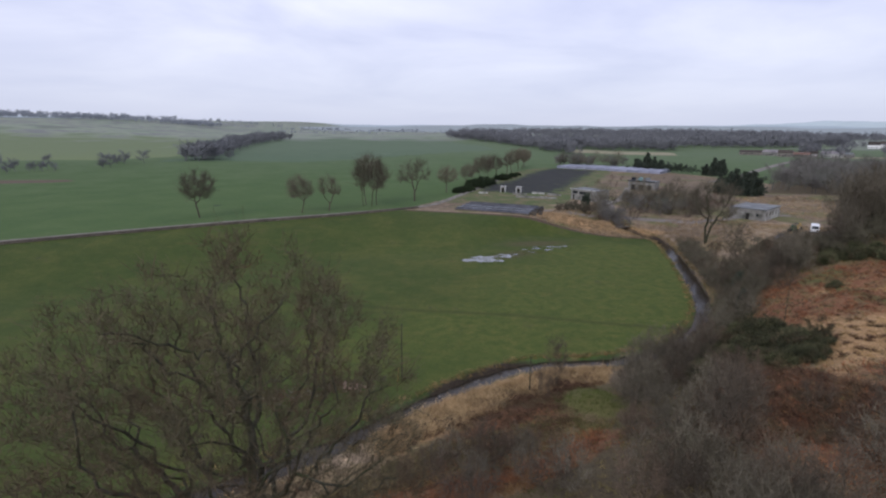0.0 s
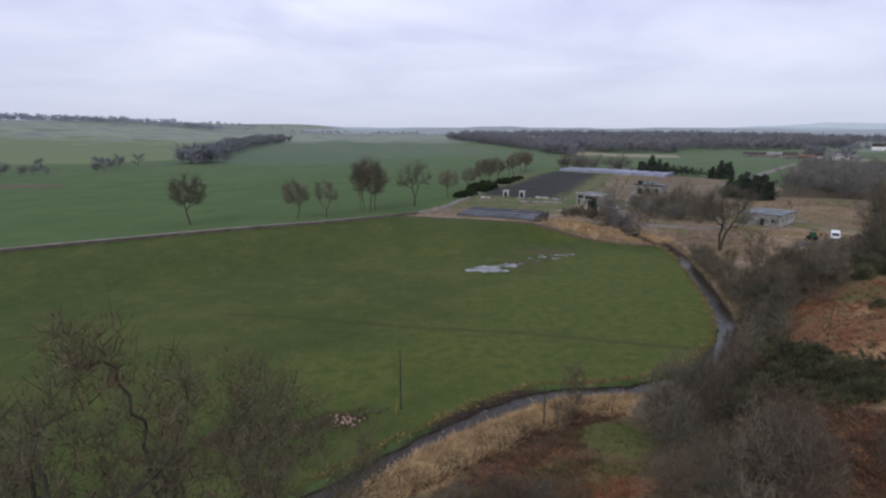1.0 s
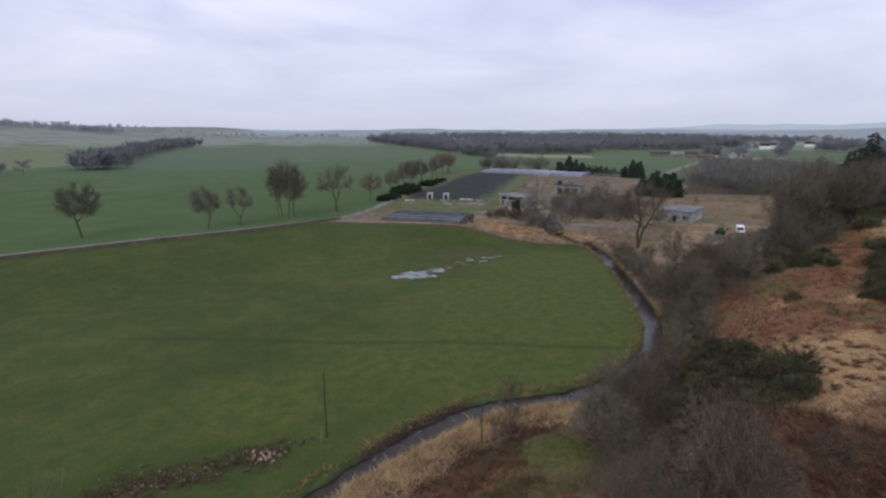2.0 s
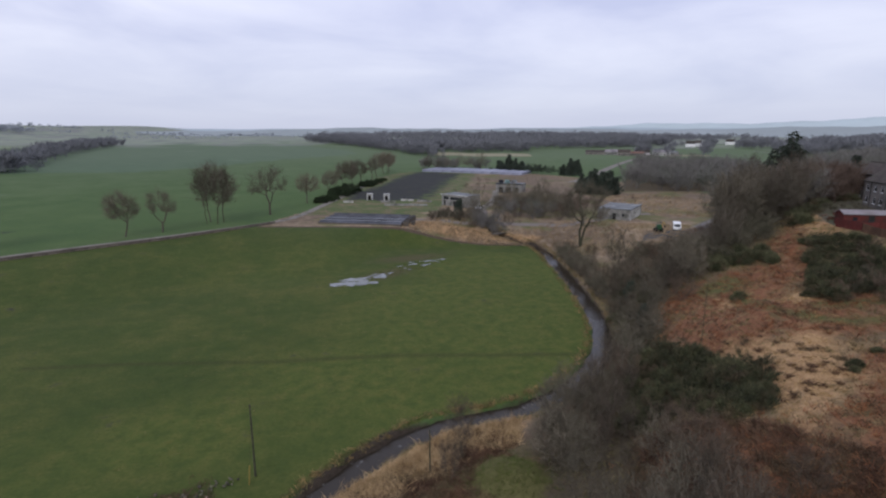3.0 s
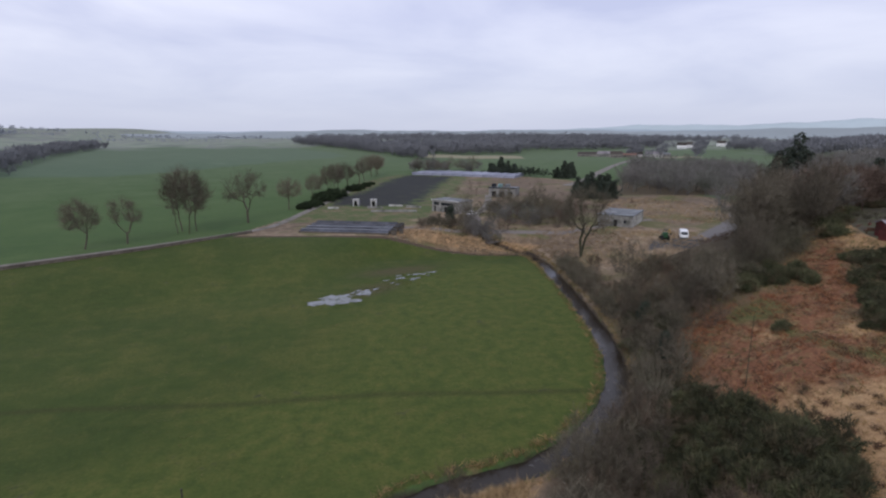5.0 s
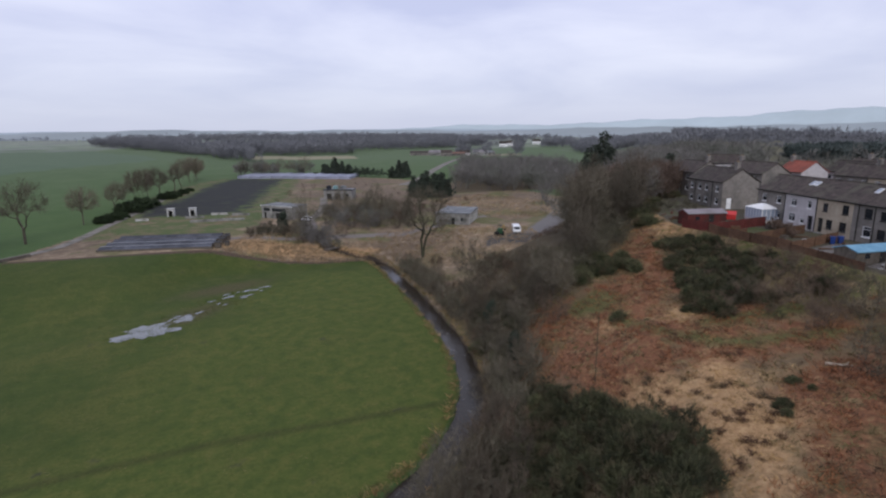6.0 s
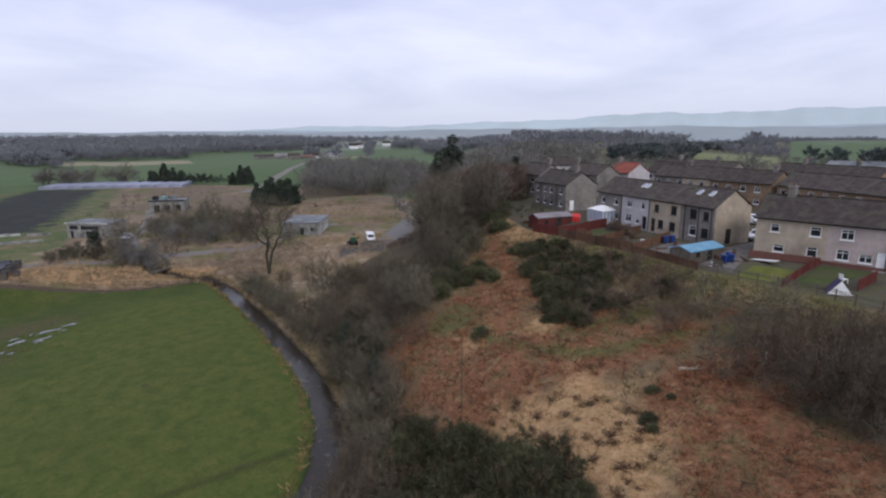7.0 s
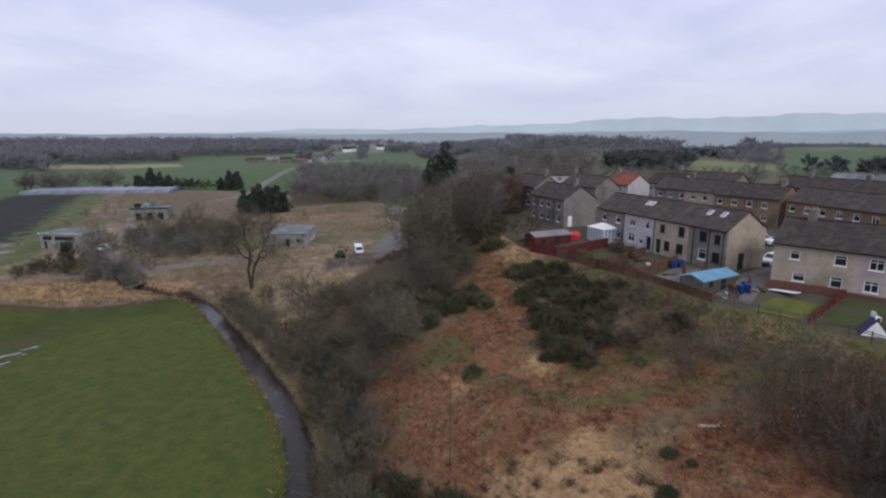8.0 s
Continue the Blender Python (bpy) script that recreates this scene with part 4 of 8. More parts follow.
def conifer(name, seed, label, tall, rad, mat, group="", per=34, open_=0.0, base=0.08):
    """Whorls of drooping boughs on a straight stem."""
    rng = np.random.default_rng(seed)
    ob = thing(name, Matrix(), label, "tree", group)
    link("trunk", tubes_mesh("trunk", [(0, 0, -0.4, 0, 0, tall * 0.5, tall * 0.022, tall * 0.014), (0, 0, tall * 0.5, 0, 0, tall * 0.98, tall * 0.014, 0.02)], 6), M["bark"], ob)
    boughs, leaves = [], []
    z = tall * base
    while z < tall * 0.97:
        f = 1 - (z / tall - base) / (1 - base)
        R = rad * (f ** 0.75) * rng.uniform(0.7, 1.15) + 0.12
        k = 7 if f > 0.3 else 5
        for i in range(k):
            if rng.uniform() < open_:
                continue
            a = 2 * math.pi * i / k + rng.uniform(0, 1.2)
            L = R * rng.uniform(0.65, 1.15)
            tip = np.array([math.cos(a) * L, math.sin(a) * L, z - L * rng.uniform(0.0, 0.35)])
            root = np.array([0, 0, z])
            boughs.append((*root, *tip, 0.045, 0.012))
            n = max(8, int(per * L / rad))
            t = rng.uniform(0.25, 1.05, n)[:, None]
            p = root + (tip - root) * t + rng.normal(size=(n, 3)) * 0.12 * L
            q = p + unit(tip - root) * 0.45 + rng.normal(size=(n, 3)) * 0.28 + np.array([0, 0, -0.1])
            leaves.append(np.concatenate([p, q, np.full((n, 1), 0.3)], 1))
        z += tall * 0.035 * rng.uniform(0.8, 1.2)
    tagged(link("bough", tubes_mesh("bough", boughs, 3), M["bark"], ob), kind="stuff")
    link("foliage", blades_mesh("foliage", np.concatenate(leaves), rng), mat, ob)["kind"] = "stuff"
    return ob


def evergreen(name, seed, label, tall, rad, mat, group=""):
    """A broad dark evergreen: a stem hidden in many clumps of foliage."""
    rng = np.random.default_rng(seed)
    ob = thing(name, Matrix(), label, "tree", group)
    link("trunk", tubes_mesh("trunk", [(0, 0, -0.4, 0, 0, tall * 0.8, tall * 0.025, 0.05)], 6), M["bark"], ob)
    n = 90
    h = rng.uniform(0.04, 0.97, n) ** 1.25
    a = rng.uniform(0, 2 * math.pi, n)
    r = rad * np.sqrt(rng.uniform(0.1, 1, n)) * np.clip(1.1 - h, 0.05, 0.8) ** 0.6 * (0.75 + 0.35 * np.sin(2 * a + 1.0) * np.cos(5 * h))
    c = np.stack([np.cos(a) * r, np.sin(a) * r, h * tall], 1)
    me = blades_mesh("foliage", leaf_clumps(rng, c, rng.uniform(0.5, 1.5, n) * rad * 0.24, 80, 0.42, 0.17), rng)
    link("foliage", me, mat, ob)["kind"] = "stuff"
    return ob


def far_wood(name, label, spots, seed, mat, tall=(8, 13), twigs=60, thick=0.32, cap=None, limbs=8, stems=1):
    """Woodland seen from afar: each tree a forked stem, its limbs, and twigs that spring from the limbs."""
    rng = np.random.default_rng(seed)
    xy = np.array(spots)
    z = height(xy[:, 0], xy[:, 1])
    rows = []
    for (x, y), g in zip(xy, z):
        H = rng.uniform(*tall)
        if cap:
            H = max(4.0, min(H, cap - g - rng.uniform(0, 2.5)))
        R = H * rng.uniform(0.32, 0.52)
        o = np.array([x, y, g])
        lean = rng.normal(size=3) * np.array([0.05, 0.05, 0])
        for k in range(stems):
            foot = o + rng.normal(size=3) * np.array([0.12, 0.12, 0]) * H * (stems > 1) - [0, 0, 0.3]
            top = foot + (lean + rng.normal(size=3) * 0.08 * (stems > 1) + [0, 0, 0.8]) * H
            wide = H * 0.045 / math.sqrt(stems)
            rows.append(np.array([[*foot, *top, wide], [*foot, *top, wide]]))
        u = rng.uniform(0.12, 0.68, limbs)
        az = rng.uniform(0, 2 * math.pi) + np.arange(limbs) * 2.4
        out = R * np.sqrt(np.clip(1.15 - (u - 0.4) ** 2 * 3, 0.2, 1)) * rng.uniform(0.6, 1.1, limbs)
        root = o + lean * H * u[:, None] + np.stack([0 * u, 0 * u, u * H], 1)
        tip = root + np.stack([np.cos(az) * out, np.sin(az) * out, H * rng.uniform(0.1, 0.34, limbs)], 1)
        rows.append(np.concatenate([root, tip, np.full((limbs, 1), H * 0.02)], 1))
        j = rng.integers(0, limbs, twigs)
        t = rng.uniform(0.15, 1.0, (twigs, 1)) ** 0.7
        d = (tip - root)[j]
        p = root[j] + d * t + rng.normal(size=(twigs, 3)) * H * 0.045
        q = p + (d / (np.linalg.norm(d, axis=1, keepdims=True) + 1e-9) * 0.55 + np.array([0, 0, 0.55]) + rng.normal(size=(twigs, 3)) * 0.55) * H * 0.12
        rows.append(np.concatenate([p, q, np.full((twigs, 1), thick) * rng.uniform(0.6, 1.5, (twigs, 1)) * H / 10], 1))
    me = blades_mesh(name, np.concatenate(rows), rng)
    ob = link(name, me, mat, None, label)
    return tagged(ob, label, "woodland", kind="stuff")


def scatter(rng, poly, n):
    """Random points inside an outline."""
    p = np.array(poly, float)
    lo, hi = p.min(0), p.max(0)
    out = []
    while len(out) < n:
        q = rng.uniform(lo, hi, (n * 3, 2))
        c = np.zeros(len(q), bool)
        for (ax, ay), (bx, by) in zip(poly, poly[1:] + poly[:1]):
            c ^= ((ay > q[:, 1]) != (by > q[:, 1])) & (q[:, 0] < (bx - ax) * (q[:, 1] - ay) / (by - ay + 1e-9) + ax)
        out += [tuple(v) for v in q[c]]
    return out[:n]


def tufts(name, label, category, pts, seed, mat, tall, per, width, lean=0.5):
    """Grass, rushes or bracken: many blades at each spot."""
    rng = np.random.default_rng(seed)
    xy = np.array(pts)
    z = height(xy[:, 0], xy[:, 1])
    k = len(xy)
    c = np.repeat(np.stack([xy[:, 0], xy[:, 1], z - 0.05], 1), per, 0)
    size = np.repeat(rng.uniform(0.6, 1.3, k), per)[:, None]
    off = rng.normal(size=(k * per, 3)) * np.array([0.22, 0.22, 0]) * size
    d = np.concatenate([rng.normal(size=(k * per, 2)) * lean, np.ones((k * per, 1))], 1)
    p = c + off
    q = p + d * tall * size * rng.uniform(0.6, 1.2, (k * per, 1))
    me = blades_mesh(name, np.concatenate([p, q, width * size], 1), rng)
    return tagged(link(name, me, mat, None, label), label, category, kind="stuff")

rng = np.random.default_rng(7)
# the old oak on the bank
oak = bare_tree("oak_tree", 24, "old bare oak with mossy spreading limbs on the bank", "tree", M["oak_bark"], M["oak_twig"], goals=3000, rx=6.5, rz=7.4, cz=16.2, trunk=12.5, step=0.42, kill=0.66, reach=10.0, tip=0.018, power=2.03, twigs=125000, length=0.42, width=0.018, low=-0.8, wild=0.36, hollow=0.12, lumps=40, up=0.15, loose=0.65, rise=0.0)
place(oak, -7.2, 16.4, 0.4)

# trees along the lane
lane_a = bare_tree("lane_tree", 31, "bare roadside tree with a rounded twiggy crown", "tree", M["bark"], M["twig"], "trees along the lane", goals=520, rx=6.6, rz=6.2, cz=8.8, trunk=4.4, step=0.7, kill=1.25, tip=0.03, power=1.88, twigs=9000, length=1.3, width=0.06, low=-0.75, hollow=0.15, wild=0.2, lean=0.0)
lane_b = bare_tree("lane_tree", 32, "bare roadside tree with gaunt upswept limbs", "tree", M["bark"], M["twig"], "trees along the lane", goals=240, rx=6.0, rz=7.2, cz=9.4, trunk=4.6, step=0.8, kill=1.4, tip=0.042, power=1.85, twigs=4600, length=1.3, width=0.06, wild=0.35, low=-0.6, lean=0.0, rise=0.25)
lane_c = bare_tree("lane_tree", 33, "bare multi-stemmed roadside tree with a dense crown", "tree", M["bark"], M["twig"], "trees along the lane", goals=760, rx=7.4, rz=7.0, cz=9.6, trunk=4.6, roots=4, step=0.75, kill=1.25, tip=0.034, power=1.88, twigs=15000, length=1.3, width=0.07, low=-0.7, gap=2.4, lean=0.12, wild=0.22, hollow=0.1)
place(lane_a, -78.0, 170.5, 0.3)
put(lane_a, -48.4, 182.5, 2.2, 0.85)
place(lane_b, -40.0, 187.5, 1.0, 0.85)
place(lane_c, -27.6, 201.5, 0.2, 1.12)
put(lane_b, -11.4, 215.0, 2.6, 1.15)
for x, y, s, p in ((1.5, 243, 0.8, lane_a), (12, 268, 0.75, lane_a), (22, 292, 0.85, lane_c), (30, 312, 0.9, lane_a), (40, 340, 0.85, lane_b), (46, 362, 1.0, lane_a), (56, 392, 0.9, lane_c), (62, 412, 0.9, lane_a)):
    put(p, x, y, rng.uniform(0, 6), s)

# the stag-headed tree by the stream
stag = bare_tree("riverside_tree", 41, "tall gaunt bare tree leaning over the stream bank", "tree", M["oak_bark"], M["twig"], goals=330, rx=7.2, rz=6.6, cz=11.0, trunk=6, roots=2, lean=0.2, step=0.75, kill=1.2, tip=0.045, power=2.0, twigs=9000, length=1.1, width=0.06, wild=0.5, low=-0.75, hollow=0.5)
place(stag, 79.3, 158.8, 0.8, 1.15)

# scrub woodland on the bank
scrub = [
    bare_tree("scrub_tree", 51, "bare grey-brown scrub tree with many thin stems", "tree", M["bark"], M["twig"], "scrub on the bank", goals=230, rx=3.2, rz=3.6, cz=3.6, trunk=1.5, roots=5, step=0.5, kill=0.9, tip=0.015, power=2.35, twigs=2700, length=0.75, width=0.045, low=-0.85, lean=0.4),
    bare_tree("scrub_tree", 52, "bare brown thorn bush, dense with twigs", "tree", M["bark"], M["twig_brown"], "scrub on the bank", goals=230, rx=3.4, rz=2.8, cz=2.6, trunk=1.0, roots=6, step=0.45, kill=0.85, tip=0.015, power=2.35, twigs=2700, length=0.65, width=0.045, low=-0.85, lean=0.5),
    bare_tree("scrub_tree", 53, "bare young birch with upright twigs", "tree", M["bark"], M["twig_plum"], "scrub on the bank", goals=210, rx=2.4, rz=4.6, cz=5.2, trunk=2.0, roots=2, step=0.5, kill=0.9, tip=0.015, power=2.35, twigs=3000, length=0.8, width=0.04, low=-0.9),
    bare_tree("scrub_tree", 54, "bare ash tree with a ragged grey crown", "tree", M["bark"], M["twig"], "scrub on the bank", goals=300, rx=4.2, rz=5.0, cz=6.6, trunk=2.5, step=0.6, kill=1.0, tip=0.016, power=2.3, twigs=3800, length=0.9, width=0.05, low=-0.85),
]
for i, (p, (x, y)) in enumerate(zip(scrub, ((24, 62), (36, 74), (57, 103), (66, 118)))):
    place(p, x, y, i)
def bearing(p):
    return math.degrees(math.atan2(p[0] - 16, p[1] - 43))


def room_for(p, tall):
    """How much of a tree that tall fits under the clear view towards the yard track (1: all of it)."""
    r = math.hypot(p[0] - 16, p[1] - 43)
    if not (36.0 < bearing(p) < 45.6 and r < 175):
        return 1.0
    return max(0.0, min(1.0, (35.2 - 0.256 * r - ground(*p)) / tall))


BELT = [(46, 82), (50, 82), (58, 86), (66, 91), (78, 94), (90, 99), (100, 103), (116, 110), (134, 120), (152, 138), (148, 152), (128, 147), (114, 134), (104, 124), (94, 116), (82, 112), (72, 109), (63, 104), (58, 102), (51, 90)]
belt_far = []
for x, y in scatter(rng, BELT, 190):
    fits = room_for((x, y), 9.0)
    if fits < 0.35:
        continue
    if x > 100:
        if fits == 1.0:
            belt_far.append((x, y))
        continue
    low_ = float(sstep(16, 4, -side(np.array(x), np.array(y), FOOT)))
    put(scrub[rng.choice([0, 1, 2, 3, 3])], x, y, rng.uniform(0, 6), rng.uniform(0.75, 1.15) * (1.3 if x > 90 else 1) * (1 - 0.5 * low_) * fits)
for x, y in scatter(rng, [(50, 96), (54, 96), (64, 116), (72, 132), (71, 146), (67, 146), (62, 126)], 22):
    put(scrub[rng.choice([0, 1, 1])], x, y, rng.uniform(0, 6), rng.uniform(0.5, 0.75))
for x, y in scatter(rng, [(24, 57), (31, 62), (42, 76), (46, 82), (44, 84), (36, 76), (27, 71), (24, 66)], 30):
    put(scrub[rng.choice([0, 0, 1, 2])], x, y, rng.uniform(0, 6), rng.uniform(0.55, 0.95))
for x, y in scatter(rng, [(8, 31), (16, 26), (28, 24), (33, 32), (30, 40), (29, 48), (33, 55), (24, 56), (17, 48), (10, 40)], 42):
    put(scrub[rng.choice([0, 0, 1, 1, 2])], x, y, rng.uniform(0, 6), rng.uniform(0.6, 0.95))
for x, y in scatter(rng, [(26, 25), (36, 29), (39, 38), (36, 44), (31, 46), (30, 36)], 11):
    put(scrub[rng.choice([0, 1, 1, 2])], x, y, rng.uniform(0, 6), rng.uniform(0.6, 0.95))
for x, y in scatter(rng, [(-12, 40), (2, 34), (12, 38), (14, 46), (8, 52), (0, 52), (-8, 48)], 22):
    put(scrub[rng.choice([0, 1])], x, y, rng.uniform(0, 6), rng.uniform(0.4, 0.75))
for x, y in scatter(rng, [(58, 52), (66, 55), (68.5, 50), (65, 43), (60, 38), (53, 41), (54, 47)], 15):
    put(scrub[rng.choice([0, 0, 1])], x, y, rng.uniform(0, 6), rng.uniform(0.5, 0.85))
for x, y in scatter(rng, [(50, 40.5), (56, 42), (62, 42), (62, 36), (52, 33), (46, 34)], 24):
    put(scrub[rng.choice([0, 1, 1, 2])], x, y, rng.uniform(0, 6), rng.uniform(0.5, 0.85))
for x, y, s in ((57.5, 47.5, 0.95), (60, 45, 0.9), (62.5, 43.5, 0.9), (65, 42, 0.6), (60, 41, 0.9), (66, 46, 0.55), (63.5, 49.5, 0.6), (57, 43, 0.8), (66.5, 40, 0.55)):
    put(scrub[1], x, y, rng.uniform(0, 6), s)
for x, y, s in ((71, 150, 0.8), (73, 156, 0.7), (75, 145, 0.8), (80, 142, 0.8), (78, 150, 0.6), (52, 181, 0.6), (57, 187, 0.8), (66, 183, 0.9), (72, 190, 1.0), (78, 196, 1.1), (68, 198, 1.0), (60, 200, 0.9), (84, 205, 1.1), (88, 196, 1.0), (82, 186, 0.8), (92, 210, 1.0), (96, 222, 0.9), (76, 208, 1.0)):
    put(scrub[rng.choice([0, 1, 3])], x, y, rng.uniform(0, 6), s)
thicket = []
for (ax, ay), (bx, by) in zip(STREAM_S, STREAM_S[1:]):
    if 76 < ay < 150:
        d = math.hypot(bx - ax, by - ay)
        for k in range(13):
            t, s_ = rng.uniform(), rng.uniform(2.6, 8.5) * (1 if ay < 125 else 0.8)
            thicket.append((ax + (bx - ax) * t + (by - ay) / d * s_, ay + (by - ay) * t - (bx - ax) / d * s_))
thicket += scatter(rng, [(66, 112), (80, 116), (96, 122), (106, 134), (104, 146), (96, 146), (88, 136), (76, 130)], 80) + scatter(rng, [(60, 104), (72, 112), (88, 118), (98, 126), (98, 136), (90, 136), (78, 132), (68, 124), (60, 112)], 70)
thicket = [p for p in thicket if room_for(p, 3.6) == 1.0]
low_scrub = [p for p in scatter(rng, [(58, 98), (74, 106), (92, 114), (112, 136), (106, 143), (92, 140), (78, 132), (66, 120)], 330) if 35 < bearing(p) < 46.5 and room_for(p, 2.6) == 1.0]
slope_scrub = [p for p in scatter(rng, [(62, 92), (70, 89), (80, 93), (92, 104), (102, 118), (108, 130), (96, 124), (78, 108), (66, 102)], 190) if room_for(p, 4.0) > 0.8]
far_wood("bank_thicket", "low bramble and thorn covering the bare slope", scatter(rng, [(86, 116), (98, 120), (112, 134), (126, 147), (114, 146), (103, 141), (90, 132)], 170), 213, M["twig_brown"], (0.9, 1.8), 260, 0.13, limbs=9, stems=3)
far_wood("bank_thicket", "dark hawthorn scrub on the slope below the wood", slope_scrub, 212, M["twig_dark"], (2.2, 4.4), 330, 0.09, limbs=10, stems=3)
far_wood("bank_thicket", "low brown thorn scrub between the wood and the yard", low_scrub, 207, M["twig_brown"], (1.4, 3.0), 300, 0.11, limbs=10, stems=3)
yard_scrub = scatter(rng, [(66, 190), (78, 184), (90, 194), (88, 222), (72, 216)], 60) + scatter(rng, [(52, 178), (62, 176), (64, 184), (56, 190)], 22)
far_wood("yard_thicket", "olive-brown willow scrub filling the old yard", yard_scrub, 208, M["twig_mid"], (2.6, 5.2), 380, 0.14, limbs=12, stems=3)
far_wood("yard_thicket", "reddish-brown thorn scrub in the old yard", scatter(rng, [(86, 186), (96, 188), (112, 210), (104, 224), (90, 212)], 44), 209, M["twig_rust"], (2.4, 4.6), 340, 0.13, limbs=12, stems=3)
far_wood("bank_thicket", "low tangled scrub along the stream bank", thicket[::2], 98, M["twig"], (2.2, 4.8), 330, 0.075, limbs=9, stems=3)
far_wood("bank_thicket", "dark bramble and ivy thicket along the stream bank", thicket[1::2], 99, M["twig_dark"], (1.8, 4.0), 360, 0.08, limbs=9, stems=3)
# woodland behind the belt and towards the farm
belt_far += scatter(rng, [(104, 108), (118, 112), (140, 126), (150, 140), (146, 150), (124, 142), (108, 128)], 50)
belt_far += scatter(rng, [(136, 170), (160, 172), (200, 210), (260, 280), (300, 360), (230, 350), (190, 290), (175, 240)], 110)
belt_far = [(x, y) for x, y in belt_far if math.hypot(x - 180, y - 185) > 7]
belt_far += scatter(rng, [(150, 250), (178, 246), (208, 236), (190, 205), (168, 182), (156, 168), (200, 170), (280, 230), (360, 330), (330, 420), (262, 404), (180, 295)], 280)
belt_far = [p for p in belt_far if room_for(p, 11.0) == 1.0 or p[1] > 200]
rust = [p for p in belt_far if math.hypot(p[0] - 112, p[1] - 124) < 15]
far_wood("wood", "bare brown wood on the slope beside the houses", [p for p in belt_far if p not in rust], 94, M["twig_mid"], (7.5, 13), 620, 0.085, 28.5, limbs=16)
far_wood("wood", "russet beech trees in the wood beside the houses", rust, 194, M["twig_rust"], (8, 12), 800, 0.09, 27.5, limbs=16)

# conifers
pine = conifer("conifer", 61, "tall dark spruce standing above the bare wood", 20, 6.4, M["needle"], "conifers", per=120, open_=0.12)
place(pine, 186, 190, 0.0, (35.0 - ground(186, 190)) / 20)
pine2 = evergreen("evergreen_tree", 62, "broad dark evergreen tree", 10.5, 3.9, M["needle"], "evergreens")
place(pine2, 139, 391, 0, 0.8)
yard_pine = conifer("conifer", 63, "dark bushy conifer behind the old yard", 11, 3.6, M["needle"], "conifers", per=80, open_=0.05, base=0.02)
place(yard_pine, 136, 240)
for x, y, s in ((132, 243, 0.9), (139.5, 243, 1.05), (143, 247, 0.95), (128.5, 249, 0.9), (135, 249, 1.1), (131, 246, 1.0), (137, 245.5, 1.0), (145, 386, 1.2), (148.5, 382, 0.95), (141, 390, 0.75), (172, 344, 1.1), (176, 345, 0.95), (180, 349, 1.0), (169, 348, 0.7)):
    put(yard_pine, x, y, rng.uniform(0, 6), s)
for x, y, s in ((152, 379, 0.8), (178, 346, 0.9), (141, 240, 0.8), (51.8, 193.4, 0.62)):
    put(pine2, x, y, rng.uniform(0, 6), s)
put(pine, 182, 194, 1.0, 1.36)
put(pine, 191, 196, 2.0, 1.3)
put(yard_pine, 134, 123, 1.0, (28.5 - ground(134, 123)) / 11)
far_wood("evergreen_thicket", "dark evergreen thicket behind the old yard", [(138 + 36 * t + rng.normal() * 2, 392 - 46 * t + rng.normal() * 2) for t in rng.uniform(0, 1, 34)] + [(134 + rng.normal() * 5, 245 + rng.normal() * 4) for i in range(8)], 195, M["needle"], (3.5, 8), 420, 0.3)
far_wood("shelter_trees", "rounded bare trees behind the growing houses", [(86 + 26 * t + rng.normal() * 2, 432 - 20 * t + rng.normal() * 3) for t in rng.uniform(0, 1, 16)] + [(128 + rng.normal() * 3, 408 + rng.normal() * 3) for i in range(7)] + [(96 + 60 * t, 450 - 30 * t) for t in rng.uniform(0, 1, 8)], 204, M["twig_mid"], (6, 10.5), 420, 0.16, limbs=14)
for x, y, s in ((92, 415, 1.0), (98, 410, 0.8), (104, 405, 0.9), (112, 399, 1.1), (118, 396, 1.0), (126, 392, 1.2)):
    put(scrub[3], x, y, rng.uniform(0, 6), s)

# evergreen scrub
gorse = [bush("gorse_bush", 70 + i, "dark green gorse bush on the rough slope", "bush", M["gorse"], r, h, 72, 78, "gorse bushes", 0.45, 0.065, 0.26) for i, (r, h) in enumerate(((1.7, 1.9), (2.1, 1.6), (1.4, 2.2)))]
for i, (g, (x, y)) in enumerate(zip(gorse, ((43, 66), (40, 58), (35, 62)))):
    place(g, x, y, i)
for x, y in scatter(rng, [(31, 60), (37, 52), (43, 55.5), (44.5, 61), (43.5, 69), (46, 77), (43, 81), (35, 72)], 86):
    put(gorse[rng.integers(3)], x, y, rng.uniform(0, 6), rng.uniform(0.45, 0.95))
for x, y in scatter(rng, [(60, 66), (66, 65), (76, 69), (84, 80), (83, 86), (79, 86), (70, 76), (63, 71)], 40):
    put(gorse[rng.integers(3)], x, y, rng.uniform(0, 6), rng.uniform(0.45, 0.9))
for x, y in scatter(rng, [(60, 66), (66, 65), (76, 69), (84, 80), (83, 86), (79, 86), (70, 76), (63, 71)], 22) + scatter(rng, [(33, 60), (38, 53), (43.5, 56.5), (45, 62), (44.5, 69), (46, 77), (43, 79), (37, 72)], 12):
    put(gorse[rng.integers(3)], x, y, rng.uniform(0, 6), rng.uniform(0.35, 0.6))
for x, y in scatter(rng, [(46, 186), (60, 181), (80, 176), (100, 192), (100, 216), (80, 216), (60, 204), (50, 198)], 44):
    put(scrub[rng.choice([0, 1, 3])], x, y, rng.uniform(0, 6), rng.uniform(0.5, 0.85))
for x, y in scatter(rng, [(64, 87), (67.5, 82), (74, 85), (72, 93), (66, 93)], 22):
    put(gorse[rng.integers(3)], x, y, rng.uniform(0, 6), rng.uniform(0.45, 0.95))
